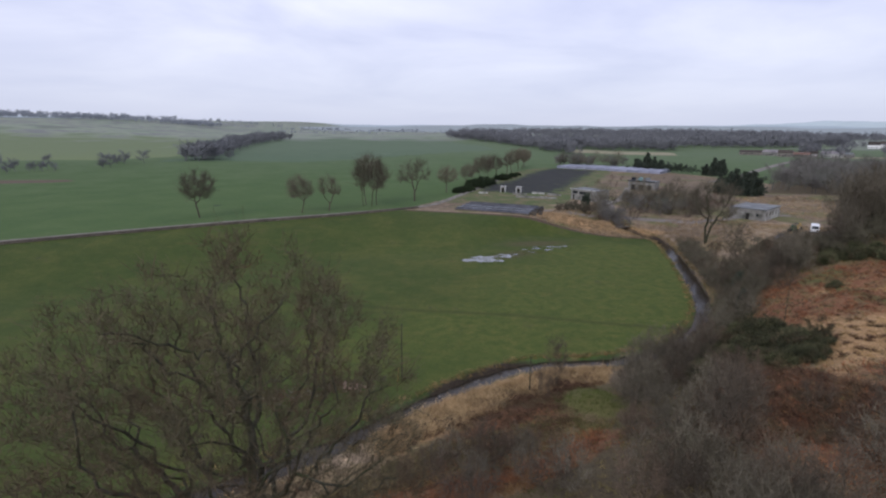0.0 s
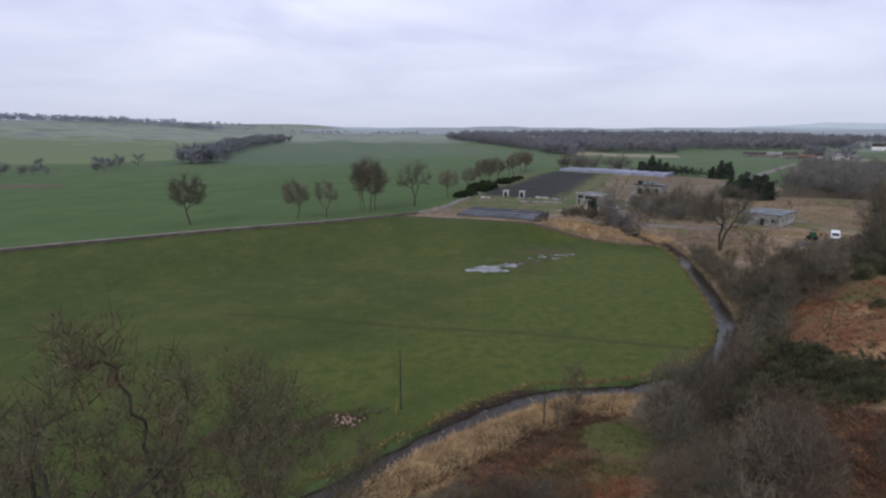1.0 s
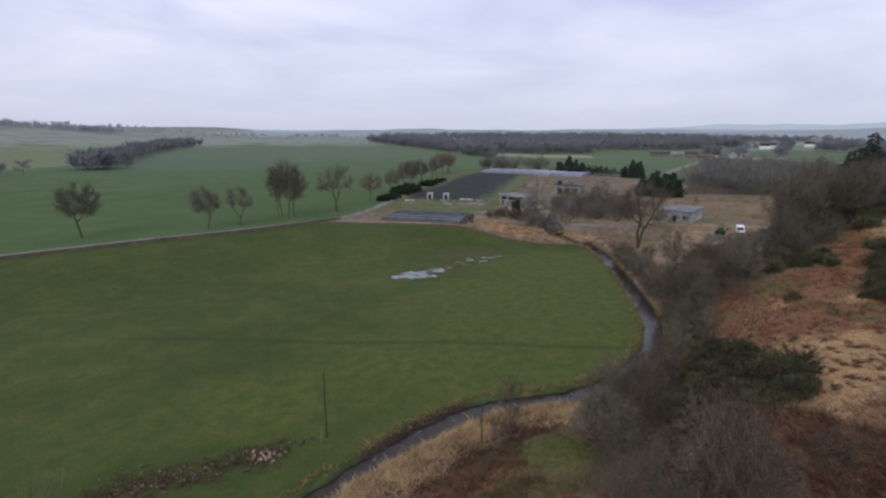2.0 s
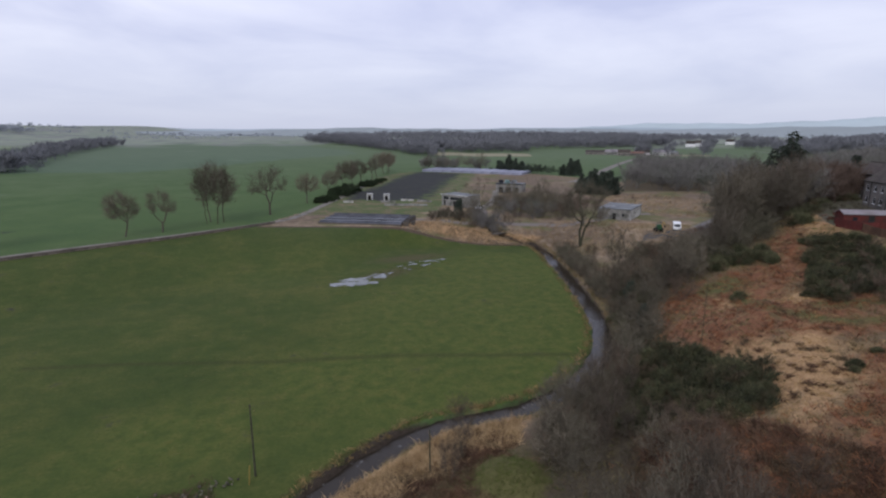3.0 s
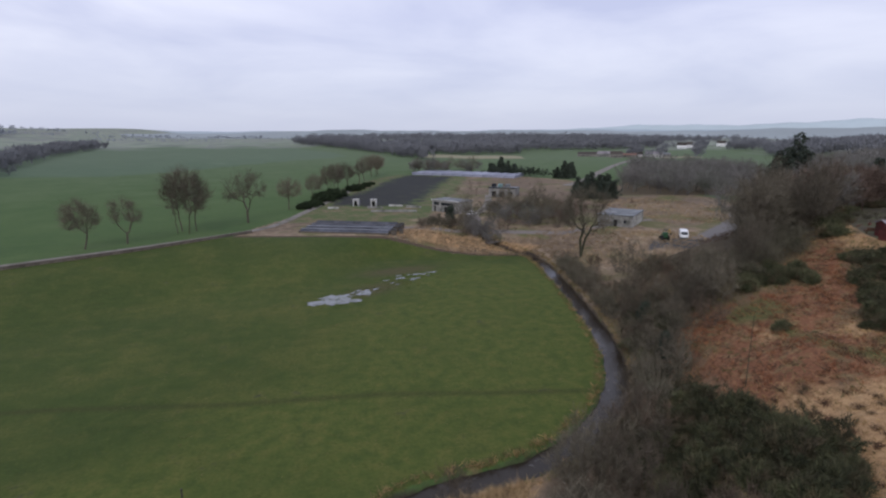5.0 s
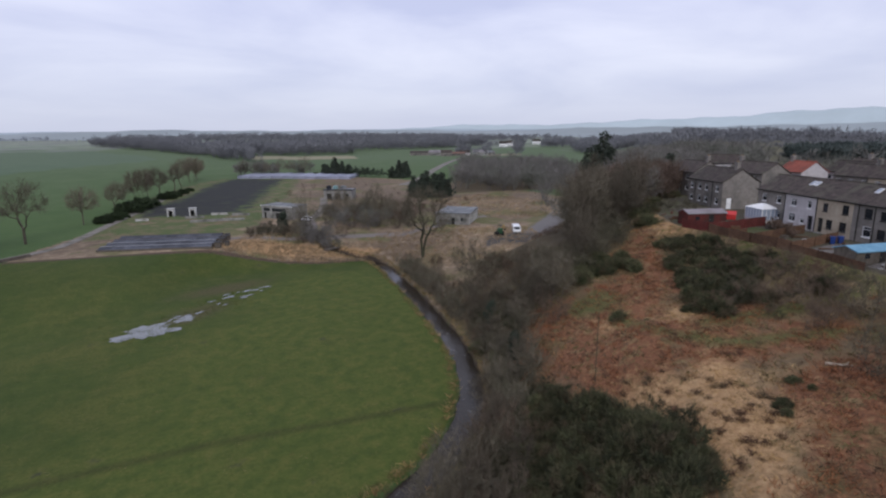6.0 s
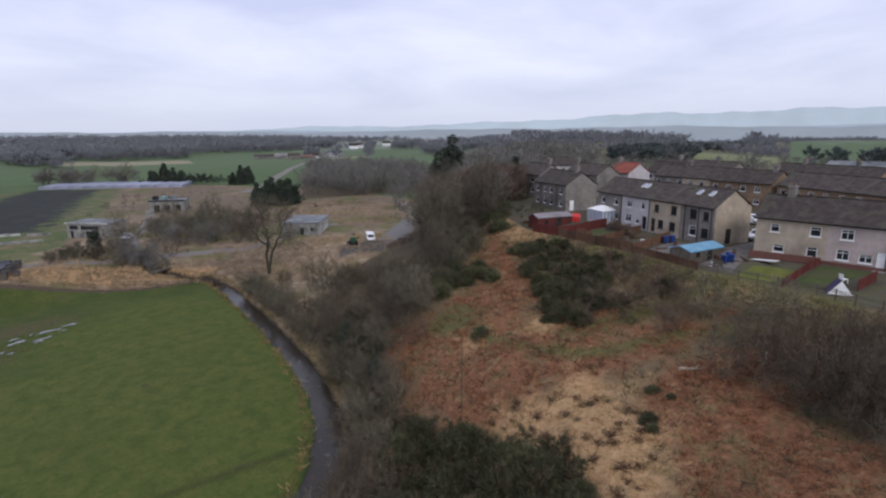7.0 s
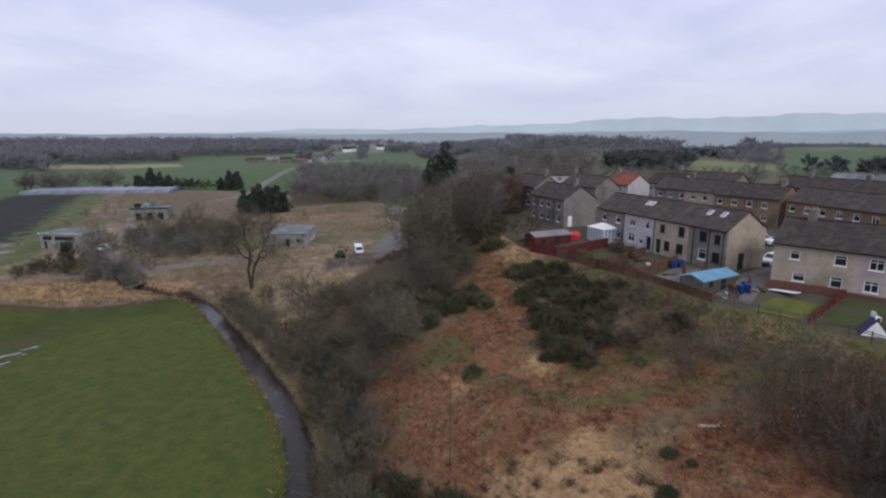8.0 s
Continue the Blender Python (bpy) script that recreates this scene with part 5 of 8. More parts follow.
for x, y, s in ((57.3, 75.6, 0.6), (70.3, 59.6, 0.8), (54.0, 54.6, 0.34), (53.4, 52.9, 0.26), (49.6, 53.3, 0.42), (48.6, 52.6, 0.3), (88, 95, 1.1), (92, 99, 1.2), (96, 101, 1.1)):
    put(gorse[rng.integers(3)], x, y, rng.uniform(0, 6), s)
far_wood("thorn_scrub", "low bare thorn scrub dotted over the old yard", scatter(rng, [(40, 186), (60, 178), (90, 186), (120, 205), (160, 215), (150, 300), (110, 340), (70, 270), (44, 215)], 120), 95, M["twig_rust"], (1.0, 3.0), 220, 0.14, stems=3)
for x, y in scatter(rng, BELT, 16):
    if room_for((x, y), 5.0) < 1.0:
        continue
    put(pine2, x, y, rng.uniform(0, 6), rng.uniform(0.3, 0.55))
for x, y in scatter(rng, BELT, 30) + scatter(rng, [(36, 74), (44, 82), (50, 92), (58, 106), (62, 104), (54, 90), (46, 80)], 16):
    put(gorse[rng.integers(3)], x, y, rng.uniform(0, 6), rng.uniform(0.6, 1.1))
far_wood("gorse_thicket", "low tangled gorse filling the slope", scatter(rng, [(31, 60), (37, 52), (43, 55.5), (44.5, 61), (43.5, 69), (46, 77), (43, 81), (35, 72)], 260), 198, M["gorse"], (0.9, 2.4), 330, 0.24, stems=2)
far_wood("gorse_thicket", "low bramble and gorse below the houses", scatter(rng, [(61, 66), (66, 65), (75, 69), (82, 79), (82, 85), (79, 86), (70, 76), (64, 71)], 90), 199, M["gorse"], (0.9, 2.3), 330, 0.24, stems=2)
far_wood("bramble_heap", "dark bramble and brushwood heaped before the office", scatter(rng, [(40, 190.5), (50, 187.5), (55, 192), (52, 199), (42, 198)], 46), 203, M["twig_dark"], (1.4, 3.2), 330, 0.16, stems=3)
hedges = bush("hedge_bush", 81, "dark evergreen bush beside the lane", "bush", M["hedge"], 3.2, 3.0, 70, 110, "bushes by the lane", 0.34, 0.15, 0.3)
place(hedges, 12.6, 252.5, 0.0, 0.8)
for x, y, s in ((7.0, 243, 0.9), (10.0, 248, 1.0), (15.5, 265, 1.45), (19, 272, 1.6), (23, 280, 1.35), (32.5, 303, 1.2), (36, 310, 1.0), (41, 322, 0.9), (46, 334, 0.7)):
    put(hedges, x, y, rng.uniform(0, 6), s)

# far woods and hedgerow trees
front = scatter(rng, [(8, 1150), (60, 1010), (92, 930), (112, 800), (124, 690), (140, 610), (165, 640), (160, 720), (150, 860), (130, 1010), (50, 1220)], 420)
front += scatter(rng, [(160, 720), (300, 716), (340, 790), (480, 812), (640, 860), (700, 960), (480, 940), (300, 900), (150, 860)], 620)
woods = scatter(rng, [(40, 1220), (150, 860), (300, 900), (480, 940), (700, 960), (1100, 1100), (900, 1600), (300, 1600), (20, 1450)], 1700)
woods += scatter(rng, [(660, 640), (800, 560), (1300, 800), (1400, 1000), (800, 840)], 900)
woods += scatter(rng, [(450, 150), (900, 100), (1100, 400), (1200, 620), (720, 500), (450, 390)], 1000)
woods += scatter(rng, [(1350, 40), (1600, 40), (1700, 330), (1400, 330)], 420)


woods += [p for p in scatter(rng, [(700, 200), (1600, 150), (1900, 900), (1300, 900), (800, 500)], 1100) if bearing(p) < 72]
WHITE_HOUSES = [(640, 824, -40, 15), (668, 838, -70, 12), (752, 858, -50, 15)]


def clear(p):
    """Nothing tall before the far white houses."""
    return all(abs(bearing(p) - bearing(h)) > 0.9 or math.hypot(p[0] - 16, p[1] - 43) > math.hypot(h[0] - 16, h[1] - 43) + 20 for h in WHITE_HOUSES)


woods = [p for p in woods if clear(p) and not (bearing(p) > 60 and math.hypot(p[0] - 16, p[1] - 43) < 720)]
woods = [p for p in woods if not (72.5 < bearing(p) < 77.5 or 80 < bearing(p) < 92) or p[0] > 1300]
near_woods = scatter(rng, [(178, 44), (205, 20), (330, 60), (420, 160), (400, 230), (300, 210), (230, 170), (185, 130)], 330) + scatter(rng, [(190, 150), (260, 170), (420, 280), (440, 400), (330, 360), (220, 240)], 300) + scatter(rng, [(200, 40), (330, 30), (420, 120), (300, 150), (220, 110)], 150) + scatter(rng, [(172, 100), (190, 92), (200, 120), (185, 150), (170, 140)], 40)
near_woods = [p for p in near_woods if bearing(p) < 64 or ground(*p) + 7.5 < 35.4 - 0.05 * math.hypot(p[0] - 16, p[1] - 43)]
common = [p for p in scatter(rng, [(160, 60), (190, 20), (300, 10), (440, 80), (450, 250), (330, 330), (230, 240), (180, 150)], 900) if bearing(p) > 56 and math.hypot(p[0] - 16, p[1] - 43) > 165 and not (72.5 < bearing(p) < 80.5 and 285 < math.hypot(p[0] - 16, p[1] - 43) < 455) and not (81 < bearing(p) < 90 and p[0] > 400)]
far_wood("estate_scrub", "low brown thorn scrub behind the housing estate", common, 210, M["twig_mid"], (2.0, 4.4), 190, 0.22, limbs=10, stems=2)
beyond = [p for p in scatter(rng, [(420, 250), (480, 90), (900, 160), (1000, 520), (640, 420)], 620) if not 81 < bearing(p) < 90]
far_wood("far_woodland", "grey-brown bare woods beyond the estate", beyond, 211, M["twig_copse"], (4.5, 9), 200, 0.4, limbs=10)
far_wood("estate_woodland", "bare mixed woodland behind the housing estate", near_woods, 96, M["twig_mid"], (6, 11), 330, 0.13, limbs=12)
front += scatter(rng, [(570, 765), (700, 725), (830, 800), (640, 862)], 130) + scatter(rng, [(395, 600), (470, 570), (510, 605), (430, 655)], 34) + scatter(rng, [(640, 620), (760, 590), (800, 660), (700, 690)], 70)
front = [p for p in front if clear(p)]
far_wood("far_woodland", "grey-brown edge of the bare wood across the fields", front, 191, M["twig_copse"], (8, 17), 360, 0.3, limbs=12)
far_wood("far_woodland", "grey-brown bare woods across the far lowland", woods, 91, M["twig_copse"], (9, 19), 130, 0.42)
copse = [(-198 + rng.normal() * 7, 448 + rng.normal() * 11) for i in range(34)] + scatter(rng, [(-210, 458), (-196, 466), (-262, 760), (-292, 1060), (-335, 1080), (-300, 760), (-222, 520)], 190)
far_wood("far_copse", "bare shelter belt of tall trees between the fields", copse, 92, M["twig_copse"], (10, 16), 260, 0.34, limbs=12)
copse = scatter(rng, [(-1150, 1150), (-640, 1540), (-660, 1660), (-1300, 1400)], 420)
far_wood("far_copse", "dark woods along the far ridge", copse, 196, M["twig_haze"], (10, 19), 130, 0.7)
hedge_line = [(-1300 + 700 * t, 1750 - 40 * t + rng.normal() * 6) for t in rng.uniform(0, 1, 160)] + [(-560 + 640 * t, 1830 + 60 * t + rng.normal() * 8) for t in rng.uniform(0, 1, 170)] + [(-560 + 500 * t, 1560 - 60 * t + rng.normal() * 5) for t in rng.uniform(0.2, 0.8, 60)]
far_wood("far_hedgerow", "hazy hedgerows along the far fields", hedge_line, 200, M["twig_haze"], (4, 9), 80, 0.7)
lines = []
for az0, az1, r0, r1, k in ((-34, 6, 2050, 2150, 260), (-6, 30, 2350, 2250, 260), (20, 60, 2100, 2300, 300), (50, 96, 2300, 2050, 300), (30, 80, 1750, 1700, 260), (2, 24, 1800, 1900, 130)):
    for t in rng.uniform(0, 1, k):
        if math.sin(t * 31 + az0) + 0.6 * math.sin(t * 77 + az1) > -0.5:
            az, r = radians(az0 + (az1 - az0) * t), r0 + (r1 - r0) * t + rng.normal() * 14
            lines.append((math.sin(az) * r, math.cos(az) * r))
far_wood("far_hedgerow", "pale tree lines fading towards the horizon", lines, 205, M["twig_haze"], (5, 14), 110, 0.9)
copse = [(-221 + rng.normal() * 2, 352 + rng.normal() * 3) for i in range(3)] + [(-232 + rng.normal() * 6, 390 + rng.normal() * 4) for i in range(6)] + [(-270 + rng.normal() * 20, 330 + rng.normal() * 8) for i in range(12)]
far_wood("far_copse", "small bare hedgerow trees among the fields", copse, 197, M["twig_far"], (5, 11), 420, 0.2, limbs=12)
ever = scatter(rng, [(281, 163), (294, 126), (382, 151), (364, 200)], 210) + scatter(rng, [(560, 214), (590, 170), (640, 184), (600, 236)], 60) + scatter(rng, [(900, 640), (1120, 520), (1160, 560), (930, 700)], 120) + scatter(rng, [(1040, 330), (1100, 240), (1160, 260), (1080, 360)], 90) + [(326 + rng.normal() * 8, 52 + 14 * rng.normal()) for i in range(40)]
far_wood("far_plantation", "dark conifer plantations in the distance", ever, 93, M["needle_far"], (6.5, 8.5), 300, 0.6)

# low thorn scrub over the upper moor
far_wood("moor_scrub", "low brown thorn scrub on the upper moor", scatter(rng, [(62, 60), (70, 58), (76, 62), (80, 72), (82, 78), (74, 72), (66, 66)], 42) + scatter(rng, [(60, 63), (68, 56), (73, 58), (79, 68), (80, 76), (70, 74), (64, 70)], 34), 97, M["twig_brown"], (1.2, 2.8), 330, 0.09, stems=3)
far_wood("moor_scrub", "dark brown thorn and gorse on the upper moor", scatter(rng, [(64, 66), (68, 60), (72, 56), (76, 60), (74, 68), (70, 72)], 34), 216, M["twig_dark"], (1.0, 2.4), 330, 0.12, stems=3)
brow = np.random.default_rng(58)
far_wood("gorse_thicket", "dark gorse and bramble thinning out up the slope", scatter(brow, [(62, 60), (66, 60.5), (70, 63.5), (76, 65.5), (78, 69.5), (72, 69), (66, 66)], 34), 217, M["gorse"], (0.8, 1.9), 330, 0.2, stems=2)
far_wood("moor_scrub", "leafless brown thorn above the bracken", scatter(brow, [(60, 57), (65, 53), (69, 55), (71, 60), (69, 63), (64, 60.5)], 40), 218, M["twig_brown"], (1.0, 2.4), 330, 0.1, stems=3)
# grasses and bracken
def moor_spots(n):
    """Random spots over the moor, sorted into bracken, pale grass and the rest."""
    x, y = rng.uniform(0, 100, n), rng.uniform(26, 106, n)
    e, f = -side(x, y, FOOT), side(x, y, EDGE)
    k = (e > 0.5) & (f > 0.3) & ((x < 100) & (y > 26))
    x, y = x[k], y[k]
    t, b_ = tan_field(x, y) + rng.normal(size=len(x)) * 1.3, bracken_field(x, y) + rng.normal(size=len(x)) * 1.6
    b_ = np.where(wave(x, y, 1.5, 4.2) + 0.7 * wave(x, y, 5.0, 0.3) > 0.42, -1.0, b_)
    tan, fern = t > 0, (t <= 0) & (b_ > 0)
    rest = ~(tan | fern) & (rng.uniform(size=len(x)) < 0.5)
    return [list(zip(x[m], y[m])) for m in (tan, fern, rest)]


pale, ferns, mixed = moor_spots(30000)
reeds = [p for p in scatter(rng, [(-8, 55), (2, 63), (9, 67.3), (15, 71), (24, 72), (22, 67), (14, 64.4), (8, 60.4), (0, 55), (-6, 50)], 5200) if math.hypot(p[0] - 18.8, p[1] - 61.3) > 3.8]
bright = [float(0.45 * wave(x, y, 1.3, 2.2) + 0.45 * wave(x, y, 2.9, 5.0) + 0.5 * brow.normal() + 0.22 * side(np.array(x), np.array(y), STREAM_S) + 1.15) > 0 for x, y in reeds]
tufts("dry_grass", "tall straw-coloured grass along the stream bank", "grass", [p for p, k in zip(reeds, bright) if k], 101, M["reed"], 0.65, 9, 0.07, 0.7)
tufts("bracken", "rust-brown dead growth among the bank grass", "bracken", [p for p, k in zip(reeds, bright) if not k], 122, M["bracken_dark"], 0.5, 10, 0.06, 0.9)
tufts("bracken", "dead bracken and brash behind the bank grass", "bracken", [p for p in scatter(rng, [(-3, 50.5), (4, 57.5), (10, 61.5), (15, 65), (20, 66.5), (21, 62), (12, 54), (2, 47)], 1500) if math.hypot(p[0] - 18.8, p[1] - 61.3) > 3.6], 118, M["bracken_dark"], 0.5, 9, 0.05, 0.9)
tufts("dry_grass", "pale matted moor grass", "grass", pale, 102, M["dry_grass"], 0.26, 11, 0.05, 1.1)
tufts("bracken", "dead rust-brown bracken on the slope", "bracken", ferns[::2], 103, M["bracken"], 0.42, 13, 0.05, 0.9)
tufts("bracken", "darker dead bracken on the slope", "bracken", ferns[1::2], 121, M["bracken_dark"], 0.4, 11, 0.05, 0.9)
tufts("rough_grass", "mixed olive and straw moor grass", "grass", mixed, 106, M["turf_dry"], 0.35, 8, 0.07, 0.8)
tufts("rough_grass", "rough tan grass round the old yard", "grass", scatter(rng, [(36, 190), (52, 175), (66, 168), (74, 150), (92, 140), (110, 142), (118, 160), (100, 168), (90, 180), (64, 178), (48, 194)], 2600) + scatter(rng, [(120, 175), (150, 170), (172, 200), (160, 240), (125, 230)], 2000), 104, M["straw"], 0.55, 8, 0.08, 0.8)
tufts("rushes", "dark weeds and brash among the stones", "grass", [(-10 - 17 * t + rng.normal() * 0.9, 66.2 - 5.5 * t + rng.normal() * 1.3) for t in rng.uniform(0, 1, 420)], 111, M["rush"], 0.3, 22, 0.045, 1.0)
tufts("dry_grass", "tall straw grass along the edge of the meadow", "grass", scatter(rng, [(29, 184), (38, 188), (52, 180), (66, 170), (66, 164), (52, 168), (41, 174.5), (29, 181)], 900), 105, M["straw"], 0.55, 20, 0.05, 0.7)
bank = []
for (ax, ay), (bx, by) in zip(STREAM_S, STREAM_S[1:]):
    for k in range(30):
        t, s_ = rng.uniform(), rng.choice([-1, 1]) * rng.uniform(1.7, 2.9)
        d = math.hypot(bx - ax, by - ay)
        bank.append((ax + (bx - ax) * t - (by - ay) / d * s_, ay + (by - ay) * t + (bx - ax) / d * s_))
tufts("heather", "dark brown heather clumps on the pale grass", "heather", [(x, y) for x, y in scatter(rng, [(41.5, 58), (44, 68), (47.5, 68), (51, 61), (52, 55), (44, 50.5), (40, 51)], 70)], 108, M["bracken_dark"], 0.34, 90, 0.045, 0.9)
tufts("bank_grass", "straw-coloured grass overhanging the stream banks", "grass", bank[::3], 109, M["dry_grass"], 0.45, 10, 0.06, 0.9)
tufts("bank_grass", "coarse grass fringing the stream banks", "grass", bank, 107, M["turf_dry"], 0.4, 9, 0.06, 0.8)
tufts("knoll_grass", "short green grass on the knoll by the stream", "grass", [(18.8 + 3.4 * rng.normal(), 61.3 + 2.3 * rng.normal()) for i in range(700)], 110, M["turf"], 0.22, 9, 0.05, 0.9)
put(scrub[2], 15.2, 66.6, 1.0, 0.75)
put(scrub[2], 13.0, 63.0, 2.2, 0.5)
edge_grass = []
for (ax, ay), (bx, by) in zip(EDGE[2:], EDGE[3:11]):
    d = math.hypot(bx - ax, by - ay)
    for k in range(int(d * 26)):
        t, s_ = rng.uniform(), rng.uniform(0.3, 4.5)
        edge_grass.append((ax + (bx - ax) * t - (by - ay) / d * s_, ay + (by - ay) * t + (bx - ax) / d * s_))
tufts("rough_grass", "olive-green grass below the garden fences", "grass", edge_grass[1::2], 117, M["turf"], 0.3, 9, 0.05, 0.9)
tufts("dry_grass", "pale straw grass below the garden fences", "grass", edge_grass[::2], 112, M["straw"], 0.4, 9, 0.05, 0.9)
tufts("rough_grass", "matted brown grass on the lower bank", "grass", scatter(rng, [(-14, 40), (4, 44), (14, 50), (21, 57), (14, 58), (8, 56), (-4, 50)], 2600), 113, M["turf_dry"], 0.4, 9, 0.06, 0.9)
tufts("bracken", "dead bracken under the thorn scrub", "bracken", scatter(rng, [(22, 40), (30, 36), (38, 42), (36, 52), (30, 58), (24, 50)], 2200), 119, M["bracken_dark"], 0.5, 11, 0.05, 0.9)
tufts("bracken", "dead bracken among the saplings", "bracken", scatter(rng, [(-8, 40), (6, 38), (14, 44), (18, 54), (10, 52), (-2, 47)], 1200), 114, M["bracken"], 0.45, 11, 0.05, 0.9)
meadow_spots = [(x, y) for x, y in scatter(rng, [(-20, 72), (8, 76), (30, 82), (44, 98), (54, 128), (58, 150), (40, 160), (0, 140), (-20, 110)], 4200) if float(side(np.array([x]), np.array([y]), STREAM_S)[0]) > 2.2]
tufts("meadow_grass", "coarse tussocks of grazed meadow grass", "grass", meadow_spots[:2600], 115, M["turf"], 0.13, 10, 0.05, 1.0)
tufts("meadow_grass", "yellowed tussocks of grazed meadow grass", "grass", meadow_spots[2600:], 116, M["turf_dry"], 0.12, 10, 0.05, 1.0)

# ---- buildings ----
def panel(L, H, T, holes, foot=-0.7):
    """A wall L long, H high, T thick, with holes (x0, x1, z0, z1) right through it; its face at y = 0."""
    bm = bmesh.new()
    xs = sorted({0.0, L, *[h[0] for h in holes], *[h[1] for h in holes]})
    zs = sorted({foot, H, *[h[2] for h in holes], *[h[3] for h in holes]})

    def solid(i, k):
        if not (0 <= i < len(xs) - 1 and 0 <= k < len(zs) - 1):
            return False
        cx, cz = (xs[i] + xs[i + 1]) / 2, (zs[k] + zs[k + 1]) / 2
        return not any(h[0] < cx < h[1] and h[2] < cz < h[3] for h in holes)

    def quad(*p):
        bm.faces.new([bm.verts.new(v) for v in p])

    for i in range(len(xs) - 1):
        for k in range(len(zs) - 1):
            if not solid(i, k):
                continue
            a, b, c, d = xs[i], xs[i + 1], zs[k], zs[k + 1]
            quad((a, 0, c), (b, 0, c), (b, 0, d), (a, 0, d))
            quad((b, T, c), (a, T, c), (a, T, d), (b, T, d))
            if not solid(i - 1, k):
                quad((a, T, c), (a, 0, c), (a, 0, d), (a, T, d))
            if not solid(i + 1, k):
                quad((b, 0, c), (b, T, c), (b, T, d), (b, 0, d))
            if not solid(i, k + 1):
                quad((a, 0, d), (b, 0, d), (b, T, d), (a, T, d))
            if not solid(i, k - 1):
                quad((a, T, c), (b, T, c), (b, 0, c), (a, 0, c))
    bmesh.ops.remove_doubles(bm, verts=bm.verts, dist=0.001)
    return bm


def window(parent, x, z, w, h, bars=1, frame_mat=None, blind=None):
    """A window in a front wall: frame, pane and sill."""
    t, g = 0.09, 0.06
    step = (w - 2 * t + g) / (bars + 1)
    panes = [(t + i * step, t + i * step + step - g, a, b) for i in range(bars + 1) for a, b in ((t, h * 0.68), (h * 0.68 + g, h - t))]
    fr = part("window", panel(w, h, 0.08, panes, 0.0), frame_mat or M["white"], parent, "window frame with a top light", pose(x, 0.07, z))
    x, z = 0.0, 0.0
    part("pane", B(t, w - t, 0.03, 0.045, t, h - t), M["glass"], fr)
    part("sill", B(-0.08, w + 0.08, -0.14, 0.0, -0.10, -0.002, bevel=0.015), frame_mat or M["white"], fr)
    if blind:
        part("blind", B(t, w - t, 0.13, 0.145, h * 0.35, h - t), blind, fr)


def slope_roof(L, D, rise, over=0.3, rows=13):
    """A pitched roof in one piece, stepped in courses."""
    half = D / 2 + over
    drop = rise * over / (D / 2)
    up_ = [(-over, -drop - 0.02)]
    for i in range(rows):
        f0, f1 = i / rows, (i + 1) / rows
        up_.append((-over + half * f0, -drop + (rise + drop) * f0 + 0.13))
        up_.append((-over + half * f1, -drop + (rise + drop) * f1 + 0.10))
    under = [(D / 2, rise + 0.005)]
    o = up_ + [(D - y, z) for y, z in up_[::-1][1:]] + under
    bm = bmesh.new()
    x0, x1 = -over * 0.6, L + over * 0.6
    a = [bm.verts.new((x0, y, z)) for y, z in o]
    b = [bm.verts.new((x1, y, z)) for y, z in o]
    k = len(o)
    bm.faces.new(a)
    bm.faces.new(b[::-1])
    for j in range(k):
        bm.faces.new((a[j], b[j], b[(j + 1) % k], a[(j + 1) % k]))
    bmesh.ops.recalc_face_normals(bm, faces=bm.faces)
    return bm


